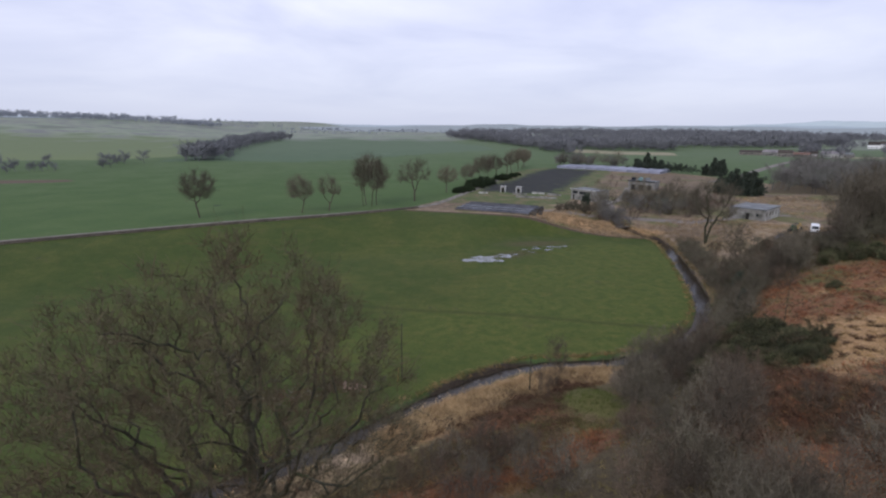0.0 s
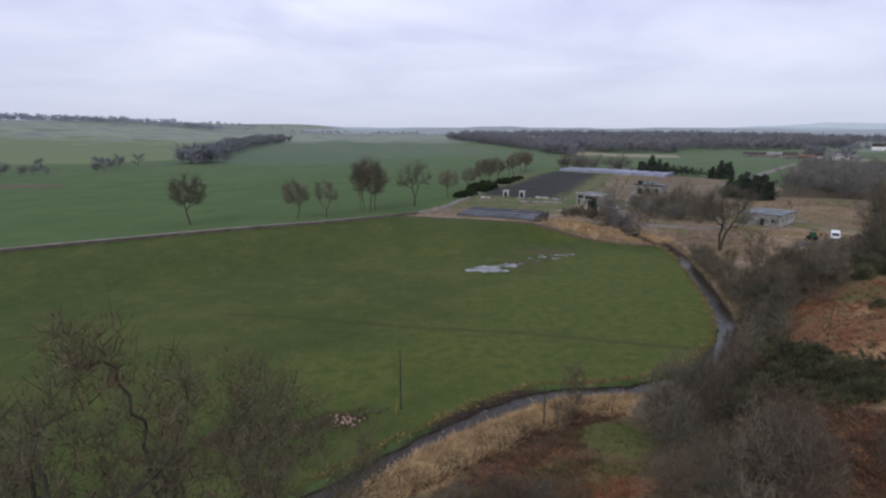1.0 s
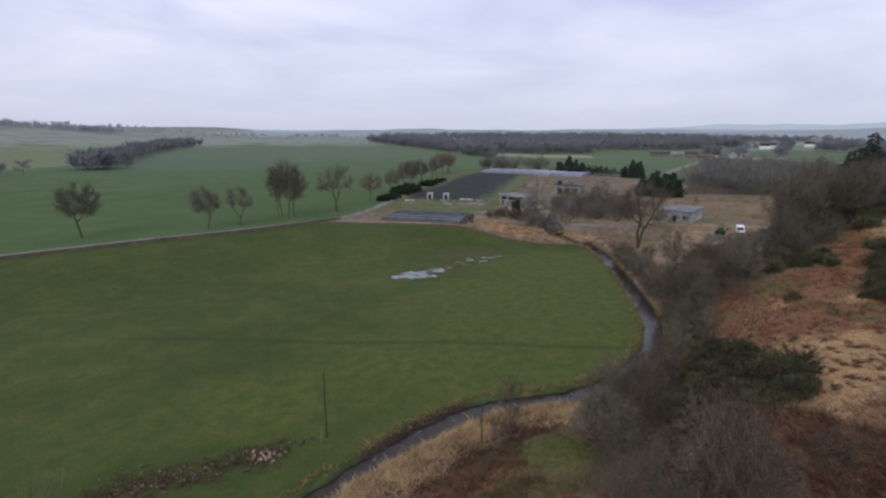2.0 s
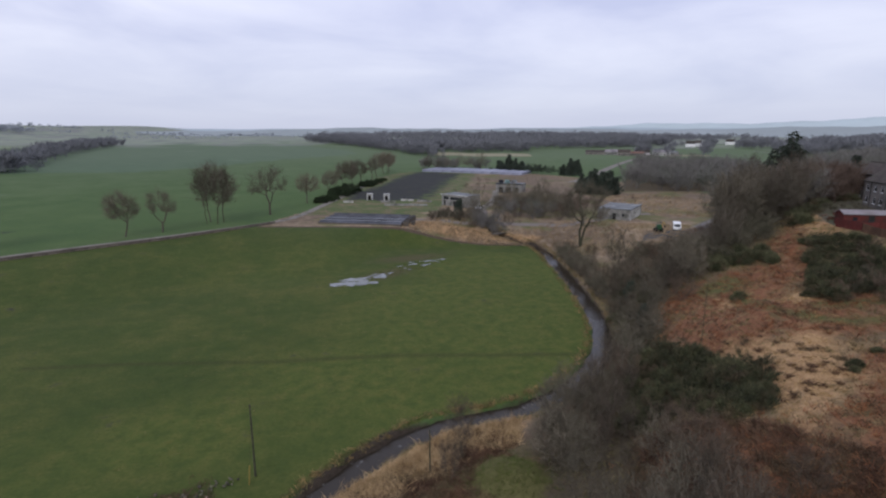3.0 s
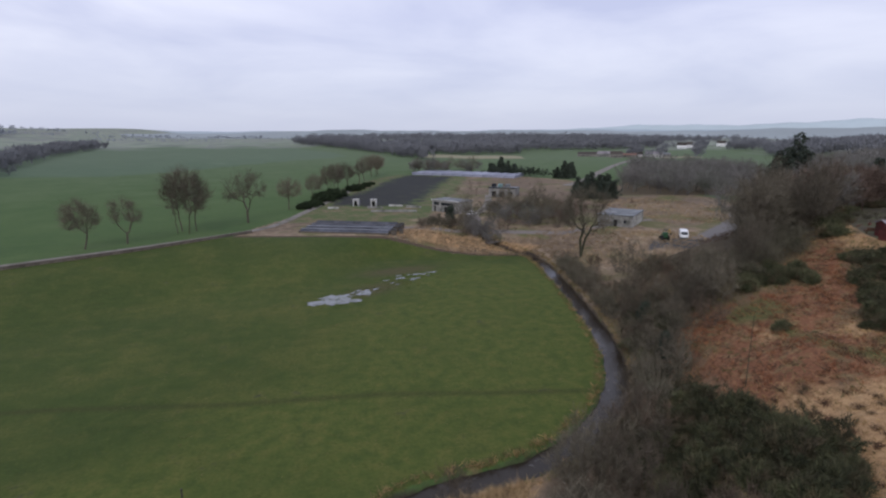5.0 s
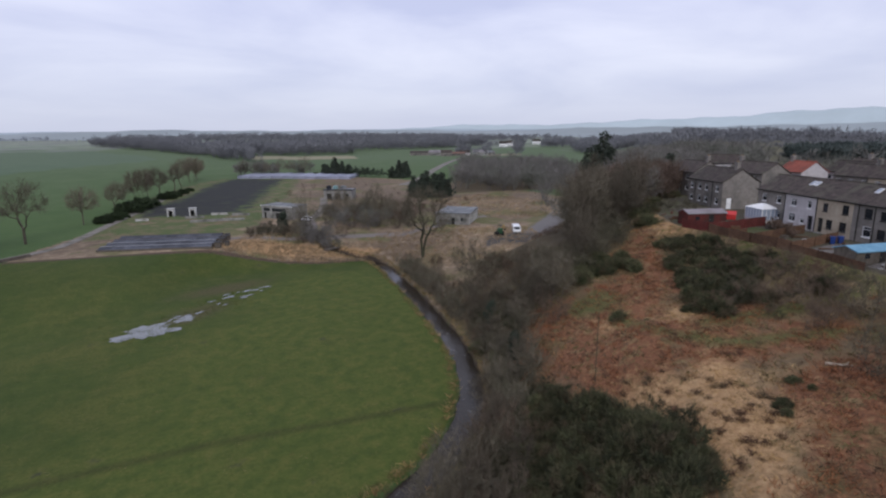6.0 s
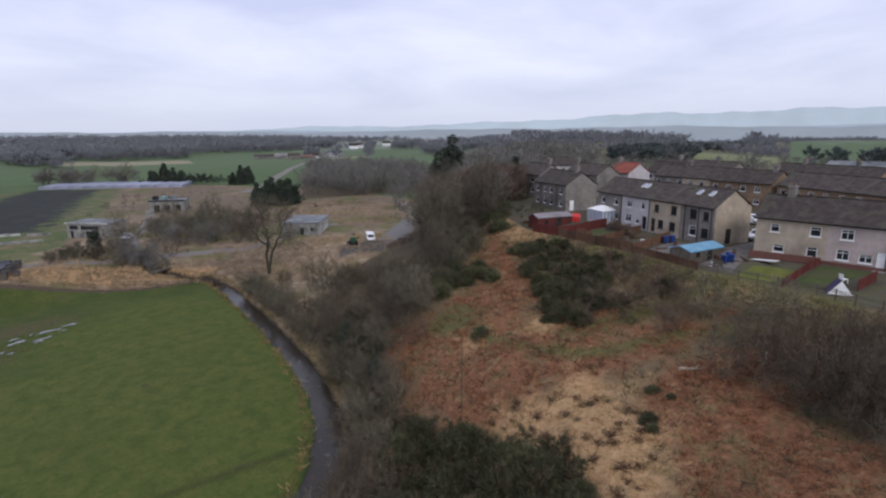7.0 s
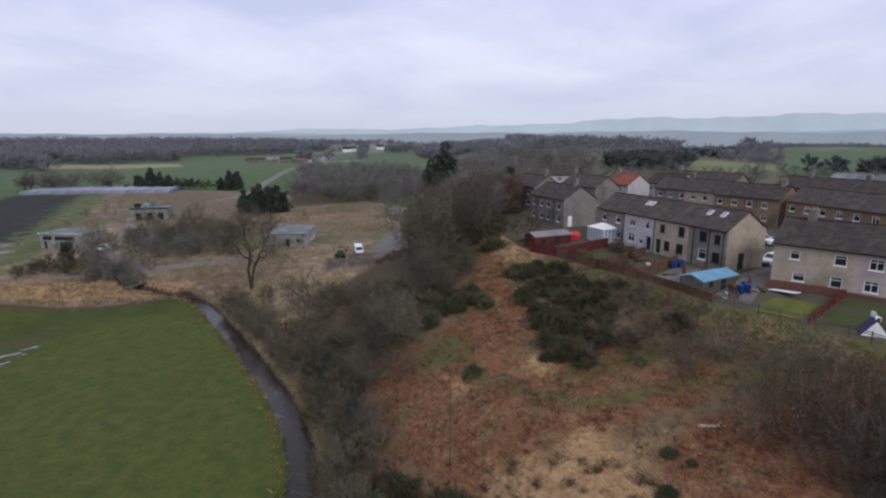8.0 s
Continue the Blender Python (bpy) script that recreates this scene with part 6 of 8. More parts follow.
def house(name, label, at, turn, L, D, eave, rise, units, wins, doors=(), gable=None, roof=None, chimneys=(), lights=(), pipes=(), z=18.9, group="houses of the estate", plinth=None):
    """A two-storey house; x runs along its front, y into it."""
    h = thing(name, pose(at[0], at[1], z, 0, 0, turn), label, "house", group)
    T = 0.3
    for x0, x1, mat in units:
        holes = [(w[0] - x0, w[0] - x0 + w[2], w[1], w[1] + w[3]) for w in wins if x0 <= w[0] < x1] + [(d[0] - x0, d[0] - x0 + d[1], 0.15, 2.2) for d in doors if x0 <= d[0] < x1]
        part("front_wall", panel(x1 - x0, eave, T, holes), mat, h, "", pose(x0, 0, 0))
    part("back_wall", B(0, L, D - T, D, -0.7, eave), gable or units[0][2], h)
    for x0, mat in ((0, units[0][2]), (L - T, gable or units[-1][2])):
        bm = bmesh.new()
        o = [(T, -0.7), (D - T, -0.7), (D - T, eave), (D / 2, eave + rise), (T, eave)]
        a = [bm.verts.new((x0 + 0.002, y, zz)) for y, zz in o]
        b = [bm.verts.new((x0 + T - 0.002, y, zz)) for y, zz in o]
        bm.faces.new(a[::-1])
        bm.faces.new(b)
        for j in range(5):
            bm.faces.new((a[j], a[(j + 1) % 5], b[(j + 1) % 5], b[j]))
        part("gable_wall", bm, mat, h)
        # the triangle of wall above the front and back walls' ends
        for ya, yb, za, zb in ((0.0, T, eave, eave + rise * T / (D / 2)), (D, D - T, eave, eave + rise * T / (D / 2))):
            bm = bmesh.new()
            pts = [(ya, za), (yb, za), (yb, zb)]
            a = [bm.verts.new((x0 + 0.002, y, zz)) for y, zz in pts]
            b = [bm.verts.new((x0 + T - 0.002, y, zz)) for y, zz in pts]
            bm.faces.new(a)
            bm.faces.new(b[::-1])
            for j in range(3):
                bm.faces.new((a[j], b[j], b[(j + 1) % 3], a[(j + 1) % 3]))
            bmesh.ops.recalc_face_normals(bm, faces=bm.faces)
            part("gable_corner", bm, mat, h)
    r = part("roof", slope_roof(L, D, rise), roof or M["slate"], h, "dark tiled pitched roof", pose(0, 0, eave))
    part("ridge", tube(bmesh.new(), (-0.15, D / 2, rise + 0.12), (L + 0.15, D / 2, rise + 0.12), 0.12, 0.12, 6), roof or M["slate"], r)
    part("gutter", tube(bmesh.new(), (-0.15, -0.34, -0.08), (L + 0.15, -0.34, -0.08), 0.07, 0.07, 6), M["dark"], r)
    part("ceiling_floor", B(T, L - T, T + 0.6, D - T, 2.55, 2.65), M["dark"], h)
    for w in wins:
        window(h, *w)
    for d in doors:
        dr = part("door", B(d[0] + 0.04, d[0] + d[1] - 0.04, 0.12, 0.17, 0.15, 2.16), d[2], h, "", None)
        part("handle", B(d[0] + 0.12, d[0] + 0.17, 0.06, 0.12, 1.1, 1.2), M["steel"], dr)
        part("step", B(d[0] - 0.1, d[0] + d[1] + 0.1, -0.5, 0.0, -0.2, 0.12), M["concrete"], h)
    for cx, cm in chimneys:
        c = part("chimney", B(cx - 0.45, cx + 0.45, D / 2 - 0.35, D / 2 + 0.35, eave + rise - 0.6, eave + rise + 1.15, bevel=0.03), cm, h)
        part("chimney_cap", B(cx - 0.53, cx + 0.53, D / 2 - 0.43, D / 2 + 0.43, eave + rise + 1.15, eave + rise + 1.27), M["concrete"], c)
        for k in (-0.22, 0.22):
            part("chimney_pot", tube(bmesh.new(), (cx + k, D / 2, eave + rise + 1.25), (cx + k, D / 2, eave + rise + 1.6), 0.13, 0.10, 8), M["brick_tan"], c)
    for lx, f in lights:
        y0 = (D / 2) * f
        a = math.degrees(math.atan2(rise, D / 2))
        sk = part("rooflight", B(-0.35, 0.35, -0.5, 0.5, 0.0, 0.10, bevel=0.02), M["white"], h, "white-framed rooflight", pose(lx, y0, eave + rise * f + 0.12, a))
        part("pane", B(-0.27, 0.27, -0.42, 0.42, 0.10, 0.108), M["polytunnel"], sk)
    for px in pipes:
        part("downpipe", tube(bmesh.new(), (px, -0.07, 0.0), (px, -0.07, eave - 0.1), 0.055, 0.055, 6), M["dark"], h)
    if plinth:
        part("plinth", B(0.01, L - 0.01, -0.03, 0.0, -0.6, 0.45), plinth, h)
    return h


TURN_B = math.degrees(math.atan2(-0.885, -0.466))
UP, LO = 3.25, 0.85


def w_(x, z, w=1.0, h=1.15, bars=0, fm=None, blind=None):
    return (x, z, w, h, bars, fm, blind)


# the terrace whose gable end shows
house("terrace_house", "beige and white harled terrace with a dark tiled roof", (100.2, 82.4), TURN_B, 25.2, 6.7, 5.15, 2.2,
      [(0, 6.4, M["harl_grey"]), (6.4, 12.9, M["harl_white"]), (12.9, 19.2, M["harl"]), (19.2, 25.2, M["harl_grey"])],
      [w_(1.0, UP), w_(4.4, UP), w_(7.6, UP, 1.2, 1.1, 1), w_(11.0, UP, 0.8), w_(14.0, UP, 0.9, 1.15, 0, M["dark"]), w_(17.4, UP, 1.1, 1.3, 0, M["dark"]), w_(21.0, UP, 1.2, 1.3, 0, M["dark"]), w_(23.4, UP, 0.9, 1.2, 0, M["dark"]), w_(4.2, LO, 1.3), w_(7.4, LO, 1.4, 1.3, 1), w_(9.8, LO, 0.9, 0.8), w_(14.9, LO, 1.1, 1.3, 0, M["dark"]), w_(17.2, LO, 1.2, 1.3, 0, M["dark"]), w_(21.0, LO, 1.3, 1.4, 0), w_(23.2, LO, 1.2, 1.3, 0, M["dark"])],
      [(11.4, 0.95, M["glass"]), (13.4, 0.9, M["dark"])], M["harl"], None, [], [(9.0, 0.66), (9.9, 0.66), (20.4, 0.66), (22.6, 0.66)], [6.4, 12.9, 20.1, 22.6, 24.8])
# side door of the gable
gd = pose(100.2 - 25.2 * 0.466, 82.4 - 25.2 * 0.885, 18.9, 0, 0, TURN_B + 90)
sd = thing("side_door", gd, "dark brown side door in the gable wall", "door")
part("leaf", B(2.3, 3.2, -0.05, -0.004, 0.1, 2.15), M["dark"], sd)
part("handle", B(2.4, 2.46, -0.10, -0.05, 1.1, 1.2), M["steel"], sd)
# the house nearest the moor's edge
house("terrace_house", "beige and pale pink harled terrace with a brown tiled roof", (86.1, 54.6), -95, 24.0, 7.4, 4.85, 2.4,
      [(0, 7.5, M["harl"]), (7.5, 13.4, M["harl_pink"]), (13.4, 24, M["harl_grey"])],
      [w_(1.6, UP - 0.1, 1.0, 1.0, 0, None, M["red_wood"]), w_(5.7, UP - 0.15, 1.15, 1.15), w_(2.1, LO - 0.1, 1.2, 0.9, 0), w_(5.6, LO - 0.2, 1.1, 1.2), w_(8.7, UP - 0.15, 1.25, 1.2, 1), w_(8.5, LO - 0.1, 1.25, 1.2, 1), w_(10.6, LO - 0.1, 1.25, 0.95, 1), w_(15.0, UP - 0.15, 1.2), w_(18.0, UP - 0.15, 1.2), w_(15.2, LO, 1.2)],
      [(12.1, 0.95, M["white"])], M["harl"], None, [(2.6, M["harl_grey"]), (12.5, M["harl_grey"])], [], [13.0], plinth=M["plinth"])
# the grey house by the wood
house("terrace_house", "grey harled house with a dark hipped-looking roof beside the wood", (111.2, 102.3), TURN_B, 11.8, 7.2, 5.2, 2.3, [(0, 11.8, M["harl_grey"])],
      [w_(0.7, UP), w_(3.6, UP), w_(6.0, UP), w_(9.6, UP), w_(0.7, LO), w_(3.6, LO), w_(6.0, LO), w_(9.6, LO)], [], M["harl_grey"], None, [(10.2, M["harl_grey"])], [], [2.6, 8.6])
gd = pose(111.2 - 11.8 * 0.466, 102.3 - 11.8 * 0.885, 18.9, 0, 0, TURN_B + 90)
sd = thing("side_door", gd, "white side door in the grey gable wall", "door")
part("leaf", B(1.0, 1.9, -0.05, -0.004, 0.1, 2.1), M["white"], sd)
part("handle", B(1.1, 1.16, -0.10, -0.05, 1.1, 1.2), M["steel"], sd)


def row_house(label, at, turn, L, mat, roof=None, D=7.2, eave=5.1, rise=2.3, chim=(), z=18.9, name="terrace_house", second=None):
    n = int(L / 3.1)
    wins = [w_(0.8 + i * (L - 1.2) / n, zz, 1.15, 1.15, i % 2) for i in range(n) for zz in (UP, LO) if not (zz == LO and i % 3 == 1)]
    doors = [(0.8 + i * (L - 1.2) / n, 0.95, M["white"]) for i in range(n) if i % 3 == 1]
    units = [(0, L * 0.5, mat), (L * 0.5, L, second or mat)]
    house(name, label, at, turn, L, D, eave, rise, units, wins, doors, mat, roof, [(c, M["harl_grey"]) for c in chim], [], [L * 0.5], z)


row_house("tan brick terrace with a long dark roof", (136.0, 74.0), math.degrees(math.atan2(-11, -3.4)), 13, M["brick_tan"], chim=(11.6,))
row_house("tan brick terrace with a long dark roof and chimney", (132.0, 60.6), math.degrees(math.atan2(-15, -11.0)), 44, M["brick_tan"], chim=(18.5, 38.0), second=M["harl"])
row_house("grey-beige terrace with a dark tiled roof", (143.4, 88.6), math.degrees(math.atan2(-13.7, -5)), 15.5, M["harl_grey"], chim=(7,), second=M["harl"])
row_house("small house with a bright orange-red roof", (147.8, 102.6), math.degrees(math.atan2(-6, -2.6)), 7.5, M["harl_white"], M["slate_red"], chim=(0.6,))
row_house("grey harled house with a dark roof", (138.2, 110.2), math.degrees(math.atan2(-9.5, -4)), 12.5, M["harl_grey"], chim=(1.0,))
row_house("dark-roofed house behind the terrace", (156.0, 95.5), math.degrees(math.atan2(-7, -2.5)), 9.5, M["harl_white"], chim=())
row_house("grey house end with a dark roof by the trees", (126.0, 117.0), math.degrees(math.atan2(-9.5, -4)), 9.5, M["harl_grey"], chim=(8.8,), z=19.3)
row_house("white gabled house among the roofs", (160.0, 128.0), -60, 8, M["harl_white"], chim=(), z=19.3)
row_house("dark-roofed terrace in the back street", (170.0, 97.0), -112, 22, M["harl_grey"], chim=(4, 16), z=19)
row_house("dark-roofed terrace in the back street", (164.0, 68.0), -118, 24, M["brick_tan"], chim=(6, 18), z=19)
row_house("large shed with a grey-blue metal roof", (182.0, 60.0), -100, 15, M["harl_grey"], M["roof_felt"], D=14, eave=5.2, rise=2.0, z=19, name="storage_shed")


def fence(name, label, line, tall, mat, gap=1.9, board=0.16, z_off=0.0, rail=False):
    """Posts and boarded panels along a line."""
    f = thing(name, pose(line[0][0], line[0][1], ground(*line[0])), label, "fence")
    ox, oy, oz = f.matrix_world.translation
    for (ax, ay), (bx, by) in zip(line, line[1:]):
        L = math.hypot(bx - ax, by - ay)
        k = max(1, round(L / gap))
        for i in range(k):
            p = (ax + (bx - ax) * i / k, ay + (by - ay) * i / k)
            q = (ax + (bx - ax) * (i + 1) / k, ay + (by - ay) * (i + 1) / k)
            zp, zq = ground(*p) + z_off, ground(*q) + z_off
            part("post", B(-0.05, 0.05, -0.05, 0.05, -0.4, tall + 0.08, bevel=0.01), M["grey_wood"] if rail else mat, f, "", pose(p[0] - ox, p[1] - oy, zp - oz))
            bm = bmesh.new()
            d = math.hypot(q[0] - p[0], q[1] - p[1])
            if rail:
                for zz in (0.35, 0.8, tall - 0.12):
                    box(bm, 0.05, d - 0.05, -0.02, 0.02, zz, zz + 0.06)
            else:
                m = max(2, int((d - 0.1) / board))
                o = []
                for j in range(m):
                    s = 0.014 * (j % 2)
                    o += [(0.05 + (d - 0.1) * j / m, s), (0.05 + (d - 0.1) * (j + 1) / m - 0.012, s)]
                o = [(x, y - 0.014) for x, y in o] + [(x, y + 0.014) for x, y in o[::-1]]
                va = [bm.verts.new((x, y, 0.05)) for x, y in o]
                vb = [bm.verts.new((x, y, tall + 0.03 * math.sin(x * 9 + i))) for x, y in o]
                bm.faces.new(va[::-1])
                bm.faces.new(vb)
                for j in range(len(o)):
                    bm.faces.new((va[j], va[(j + 1) % len(o)], vb[(j + 1) % len(o)], vb[j]))
            for v in bm.verts:
                v.co.z += (zq - zp) * v.co.x / d
            part("panel", bm, mat, f, "", pose(p[0] - ox, p[1] - oy, zp - oz, 0, 0, math.degrees(math.atan2(q[1] - p[1], q[0] - p[0]))))
    return f


def patch(name, label, corners, mat, lift=0.05, n=14, category="garden"):
    """A four-cornered piece of surface laid on the ground."""
    a, b, c, d = [np.array(p, float) for p in corners]
    s = np.linspace(0, 1, n)
    U, V = np.meshgrid(s, s)
    P = a * ((1 - U) * (1 - V))[..., None] + b * (U * (1 - V))[..., None] + c * (U * V)[..., None] + d * ((1 - U) * V)[..., None]
    me = sheet_mesh(name, P[..., 0], P[..., 1], height(P[..., 0], P[..., 1]) + lift)
    me.materials.append(mat)
    return tagged(new(name, me), label, category, kind="structure")


def garden_shed(name, label, at, turn, L, W, wall_h, rise, wall, roof, z=None, mono=False):
    z = ground(*at) if z is None else z
    s = thing(name, pose(at[0], at[1], z, 0, 0, turn), label, "shed")
    for a in ((0, L, 0, 0.08), (0, L, W - 0.08, W)):
        part("side_wall", B(a[0], a[1], a[2], a[3], -0.3, wall_h), wall, s)
    for x in (0, L - 0.08):
        bm = bmesh.new()
        o = [(0.08, -0.3), (W - 0.08, -0.3), (W - 0.08, wall_h), (W / 2, wall_h + rise), (0.08, wall_h)]
        va = [bm.verts.new((x, y, zz)) for y, zz in o]
        vb = [bm.verts.new((x + 0.08, y, zz)) for y, zz in o]
        bm.faces.new(va[::-1])
        bm.faces.new(vb)
        for j in range(5):
            bm.faces.new((va[j], va[(j + 1) % 5], vb[(j + 1) % 5], vb[j]))
        part("end_wall", bm, wall, s)
    r = part("roof", slope_roof(L, W, rise, 0.2, 5), roof, s, "", pose(0, 0, wall_h))
    d = part("door", B(L * 0.55, L * 0.55 + 0.85, -0.04, -0.002, 0.0, 1.8), M["dark"], s)
    part("handle", B(L * 0.55 + 0.1, L * 0.55 + 0.14, -0.08, -0.04, 0.9, 1.0), M["steel"], d)
    part("window", B(L * 0.2, L * 0.2 + 0.7, -0.03, -0.002, 0.9, 1.5), M["glass"], s)
    return s


TV = math.degrees(math.atan2(-0.43, 0.90))
garden_shed("garden_shed", "dark red timber shed with a grey metal roof", (87.6, 86.9), TV, 6.8, 2.9, 2.0, 0.5, M["red_wood"], M["grey_roof"])
garden_shed("garden_shed", "long grey-brown shed with a pale blue roof", (77.6, 59.6), TV + 6, 6.2, 2.8, 1.75, 0.45, M["grey_wood"], M["blue_roof"])
far_wood("garden_hedge", "brown beech hedge between the back gardens", [(87.5 + 5.5 * t + rng.normal() * 0.2, 70.5 + 6.0 * t + rng.normal() * 0.2) for t in rng.uniform(0, 1, 16)], 214, M["twig_rust"], (1.3, 1.9), 260, 0.3, stems=3)
far_wood("garden_scrub", "overgrown bushes in the end garden", [(101 + rng.uniform(-4, 5), 97 + rng.uniform(-4, 6)) for i in range(16)], 215, M["twig_dark"], (1.0, 2.4), 260, 0.2, stems=3)

# white conservatory
cv = thing("conservatory", pose(97.6, 83.0, 18.9, 0, 0, TURN_B), "white glazed conservatory with a pale pyramid roof", "conservatory")
part("base_wall", B(0, 4.2, 0, 3.0, -0.3, 0.5), M["white_dirty"], cv)
for i in range(7):
    part("mullion", B(i * 0.69, i * 0.69 + 0.07, 0, 0.07, 0.5, 2.25), M["white"], cv)
    if i < 5:
        part("mullion", B(0, 0.07, 0.07 + i * 0.7, 0.14 + i * 0.7, 0.5, 2.25), M["white"], cv)
        part("mullion", B(4.14, 4.2, 0.07 + i * 0.7, 0.14 + i * 0.7, 0.5, 2.25), M["white"], cv)
part("pane", B(0.02, 4.18, 0.03, 0.05, 0.5, 2.25), M["polytunnel"], cv)
part("pane", B(0.02, 0.04, 0.05, 3.0, 0.5, 2.25), M["polytunnel"], cv)
part("pane", B(4.16, 4.18, 0.05, 3.0, 0.5, 2.25), M["polytunnel"], cv)
bm = bmesh.new()
low = [bm.verts.new(p) for p in ((-0.1, -0.1, 2.25), (4.3, -0.1, 2.25), (4.3, 3.1, 2.25), (-0.1, 3.1, 2.25))]
top = [bm.verts.new(p) for p in ((1.6, 1.4, 2.95), (2.6, 1.4, 2.95), (2.6, 1.8, 2.95), (1.6, 1.8, 2.95))]
bm.faces.new(low[::-1])
bm.faces.new(top)
for j in range(4):
    bm.faces.new((low[j], low[(j + 1) % 4], top[(j + 1) % 4], top[j]))
part("roof", bm, M["white"], cv, "white polycarbonate roof")

# gardens
fence("garden_fence", "red-stained boarded fence round a back garden", [(86.3, 87.0), (85.6, 82.0), (87.2, 80.6), (93.8, 77.6)], 1.5, M["red_wood"])
fence("garden_fence", "orange-brown boarded fence at the foot of the gardens", [(85.6, 82.0), (82.6, 74.0), (80.6, 67.8)], 1.4, M["brown_wood"])
fence("garden_fence", "brown boarded fence between gardens", [(80.6, 67.8), (88.8, 65.8)], 1.3, M["brown_wood"])
fence("garden_fence", "brown boarded fence between gardens", [(82.6, 74.0), (91.5, 71.0)], 1.3, M["brown_wood"])
fence("garden_fence", "dark brown fence below the blue-roofed shed", [(80.6, 67.8), (78.5, 62.3), (76.1, 58.1)], 1.0, M["brown_wood"])
fence("boundary_fence", "weathered post and rail boundary fence", [(76.1, 58.1), (74.6, 53.5), (74.1, 49.7), (73.3, 46.2), (71.5, 43.0), (69.0, 37.0)], 1.1, M["grey_wood"], 2.2, rail=True)
fence("garden_fence", "rust-red fence between two lawns", [(74.2, 49.3), (84.6, 47.4)], 0.95, M["red_wood"])
fence("garden_fence", "low dark red fence along the house front", [(84.2, 54.6), (84.6, 47.4)], 0.9, M["plinth"])
fence("garden_fence", "red fence beside the play tent", [(76.0, 43.2), (80.0, 42.0)], 1.2, M["red_wood"])
patch("lawn", "yellow-green back lawn", [(75.6, 50.0), (75.9, 54.2), (80.6, 53.2), (80.6, 49.0)], M["lawn_bright"])
patch("lawn", "dark green back lawn", [(75.4, 45.4), (75.5, 48.8), (84.2, 47.0), (84.2, 42.5)], M["lawn"])
patch("lawn", "small green lawn behind the red fence", [(84.0, 74.6), (86.4, 80.6), (91.5, 78.2), (90.5, 72.4)], M["lawn"])
patch("patio", "grey paved yard beside the shed", [(77.2, 54.8), (78.6, 58.8), (87.4, 57.4), (85.4, 54.8)], M["paving"])
patch("drive", "grey drive between the houses", [(85.2, 54.9), (87.6, 58.4), (101, 55.0), (99, 52.4)], M["paving"])
patch("street", "tarmac back street between the terraces", [(102, 26), (107, 24), (132, 84), (127, 86)], M["tarmac"], 0.06, 40, "road")
patch("patio", "earthy grey garden ground", [(79.6, 63.2), (81.2, 67.2), (88.2, 65.0), (87.4, 60.6)], M["paving"])


def bin_(x, y, turn, mat, label):
    b = thing("wheelie_bin", pose(x, y, ground(x, y), 0, 0, turn), label, "bin")
    bm = bmesh.new()
    for z0, s in ((0.06, 0.24), (0.95, 0.30)):
        for dx, dy in ((-1, -1), (1, -1), (1, 1), (-1, 1)):
            bm.verts.new((dx * s, dy * s, z0))
    v = list(bm.verts)
    bm.faces.new(v[3::-1])
    bm.faces.new(v[4:])
    for j in range(4):
        bm.faces.new((v[j], v[(j + 1) % 4], v[4 + (j + 1) % 4], v[4 + j]))
    part("body", bm, mat, b)
    part("lid", B(-0.32, 0.32, -0.33, 0.36, 0.95, 1.05, bevel=0.03), mat, b)
    for s in (-0.25, 0.25):
        part("wheel", tube(bmesh.new(), (s - 0.03, 0.27, 0.1), (s + 0.03, 0.27, 0.1), 0.1, 0.1, 10), M["tyre"], b)


for x, y in ((80.3, 56.4), (80.9, 55.8), (81.6, 56.3), (86.8, 65.6), (87.5, 65.0), (108.2, 93.2), (108.6, 92.4)):
    bin_(x, y, 20 * x % 90, M["blue_plastic"], "dark blue plastic wheelie bin")

pt = thing("play_tent", pose(74.9, 44.6, ground(74.9, 44.6), 0, 0, -75) @ Matrix.Scale(0.8, 4), "white and purple play tent on the grass", "tent")
part("front_panel", prism(bmesh.new(), [(-1.3, 0), (1.3, 0), (0, 1.7)], -0.9, -0.85), M["white"], pt, "white canvas front")
bm = bmesh.new()
for s in (-1, 1):
    v = [bm.verts.new(p) for p in ((1.3 * s, -0.85, 0), (1.3 * s, 1.4, 0), (0.02 * s, 1.4, 1.7), (0.02 * s, -0.85, 1.7), (1.24 * s, -0.85, 0), (1.24 * s, 1.4, 0), (0.0, 1.4, 1.62), (0.0, -0.85, 1.62))]
    for q in ((0, 1, 2, 3), (7, 6, 5, 4), (0, 4, 5, 1), (3, 2, 6, 7), (0, 3, 7, 4), (1, 5, 6, 2)):
        bm.faces.new([v[i] for i in q])
bmesh.ops.recalc_face_normals(bm, faces=bm.faces)
part("canvas_side", bm, M["purple"], pt, "purple canvas side")
for x, y in ((78.2, 44.6),):
    c = thing("garden_chair", pose(x, y, ground(x, y), 0, 0, 40), "white plastic garden chair tipped on the grass", "chair")
    part("seat", B(-0.3, 0.3, -0.3, 0.3, 0.38, 0.44, bevel=0.02), M["white"], c)
    part("backrest", B(-0.3, 0.3, 0.26, 0.32, 0.44, 0.95, bevel=0.02), M["white"], c)
    for a in (-0.26, 0.26):
        for b_ in (-0.26, 0.26):
            part("leg", B(a - 0.03, a + 0.03, b_ - 0.03, b_ + 0.03, 0, 0.38), M["white"], c)
wb = thing("white_board", pose(82.4, 52.6, ground(82.4, 52.6) + 0.25, 0, 8, 60), "long white board leaning by the low fence", "board")
part("sheet", B(-1.6, 1.6, -0.45, 0.45, 0, 0.07, bevel=0.02), M["white"], wb)
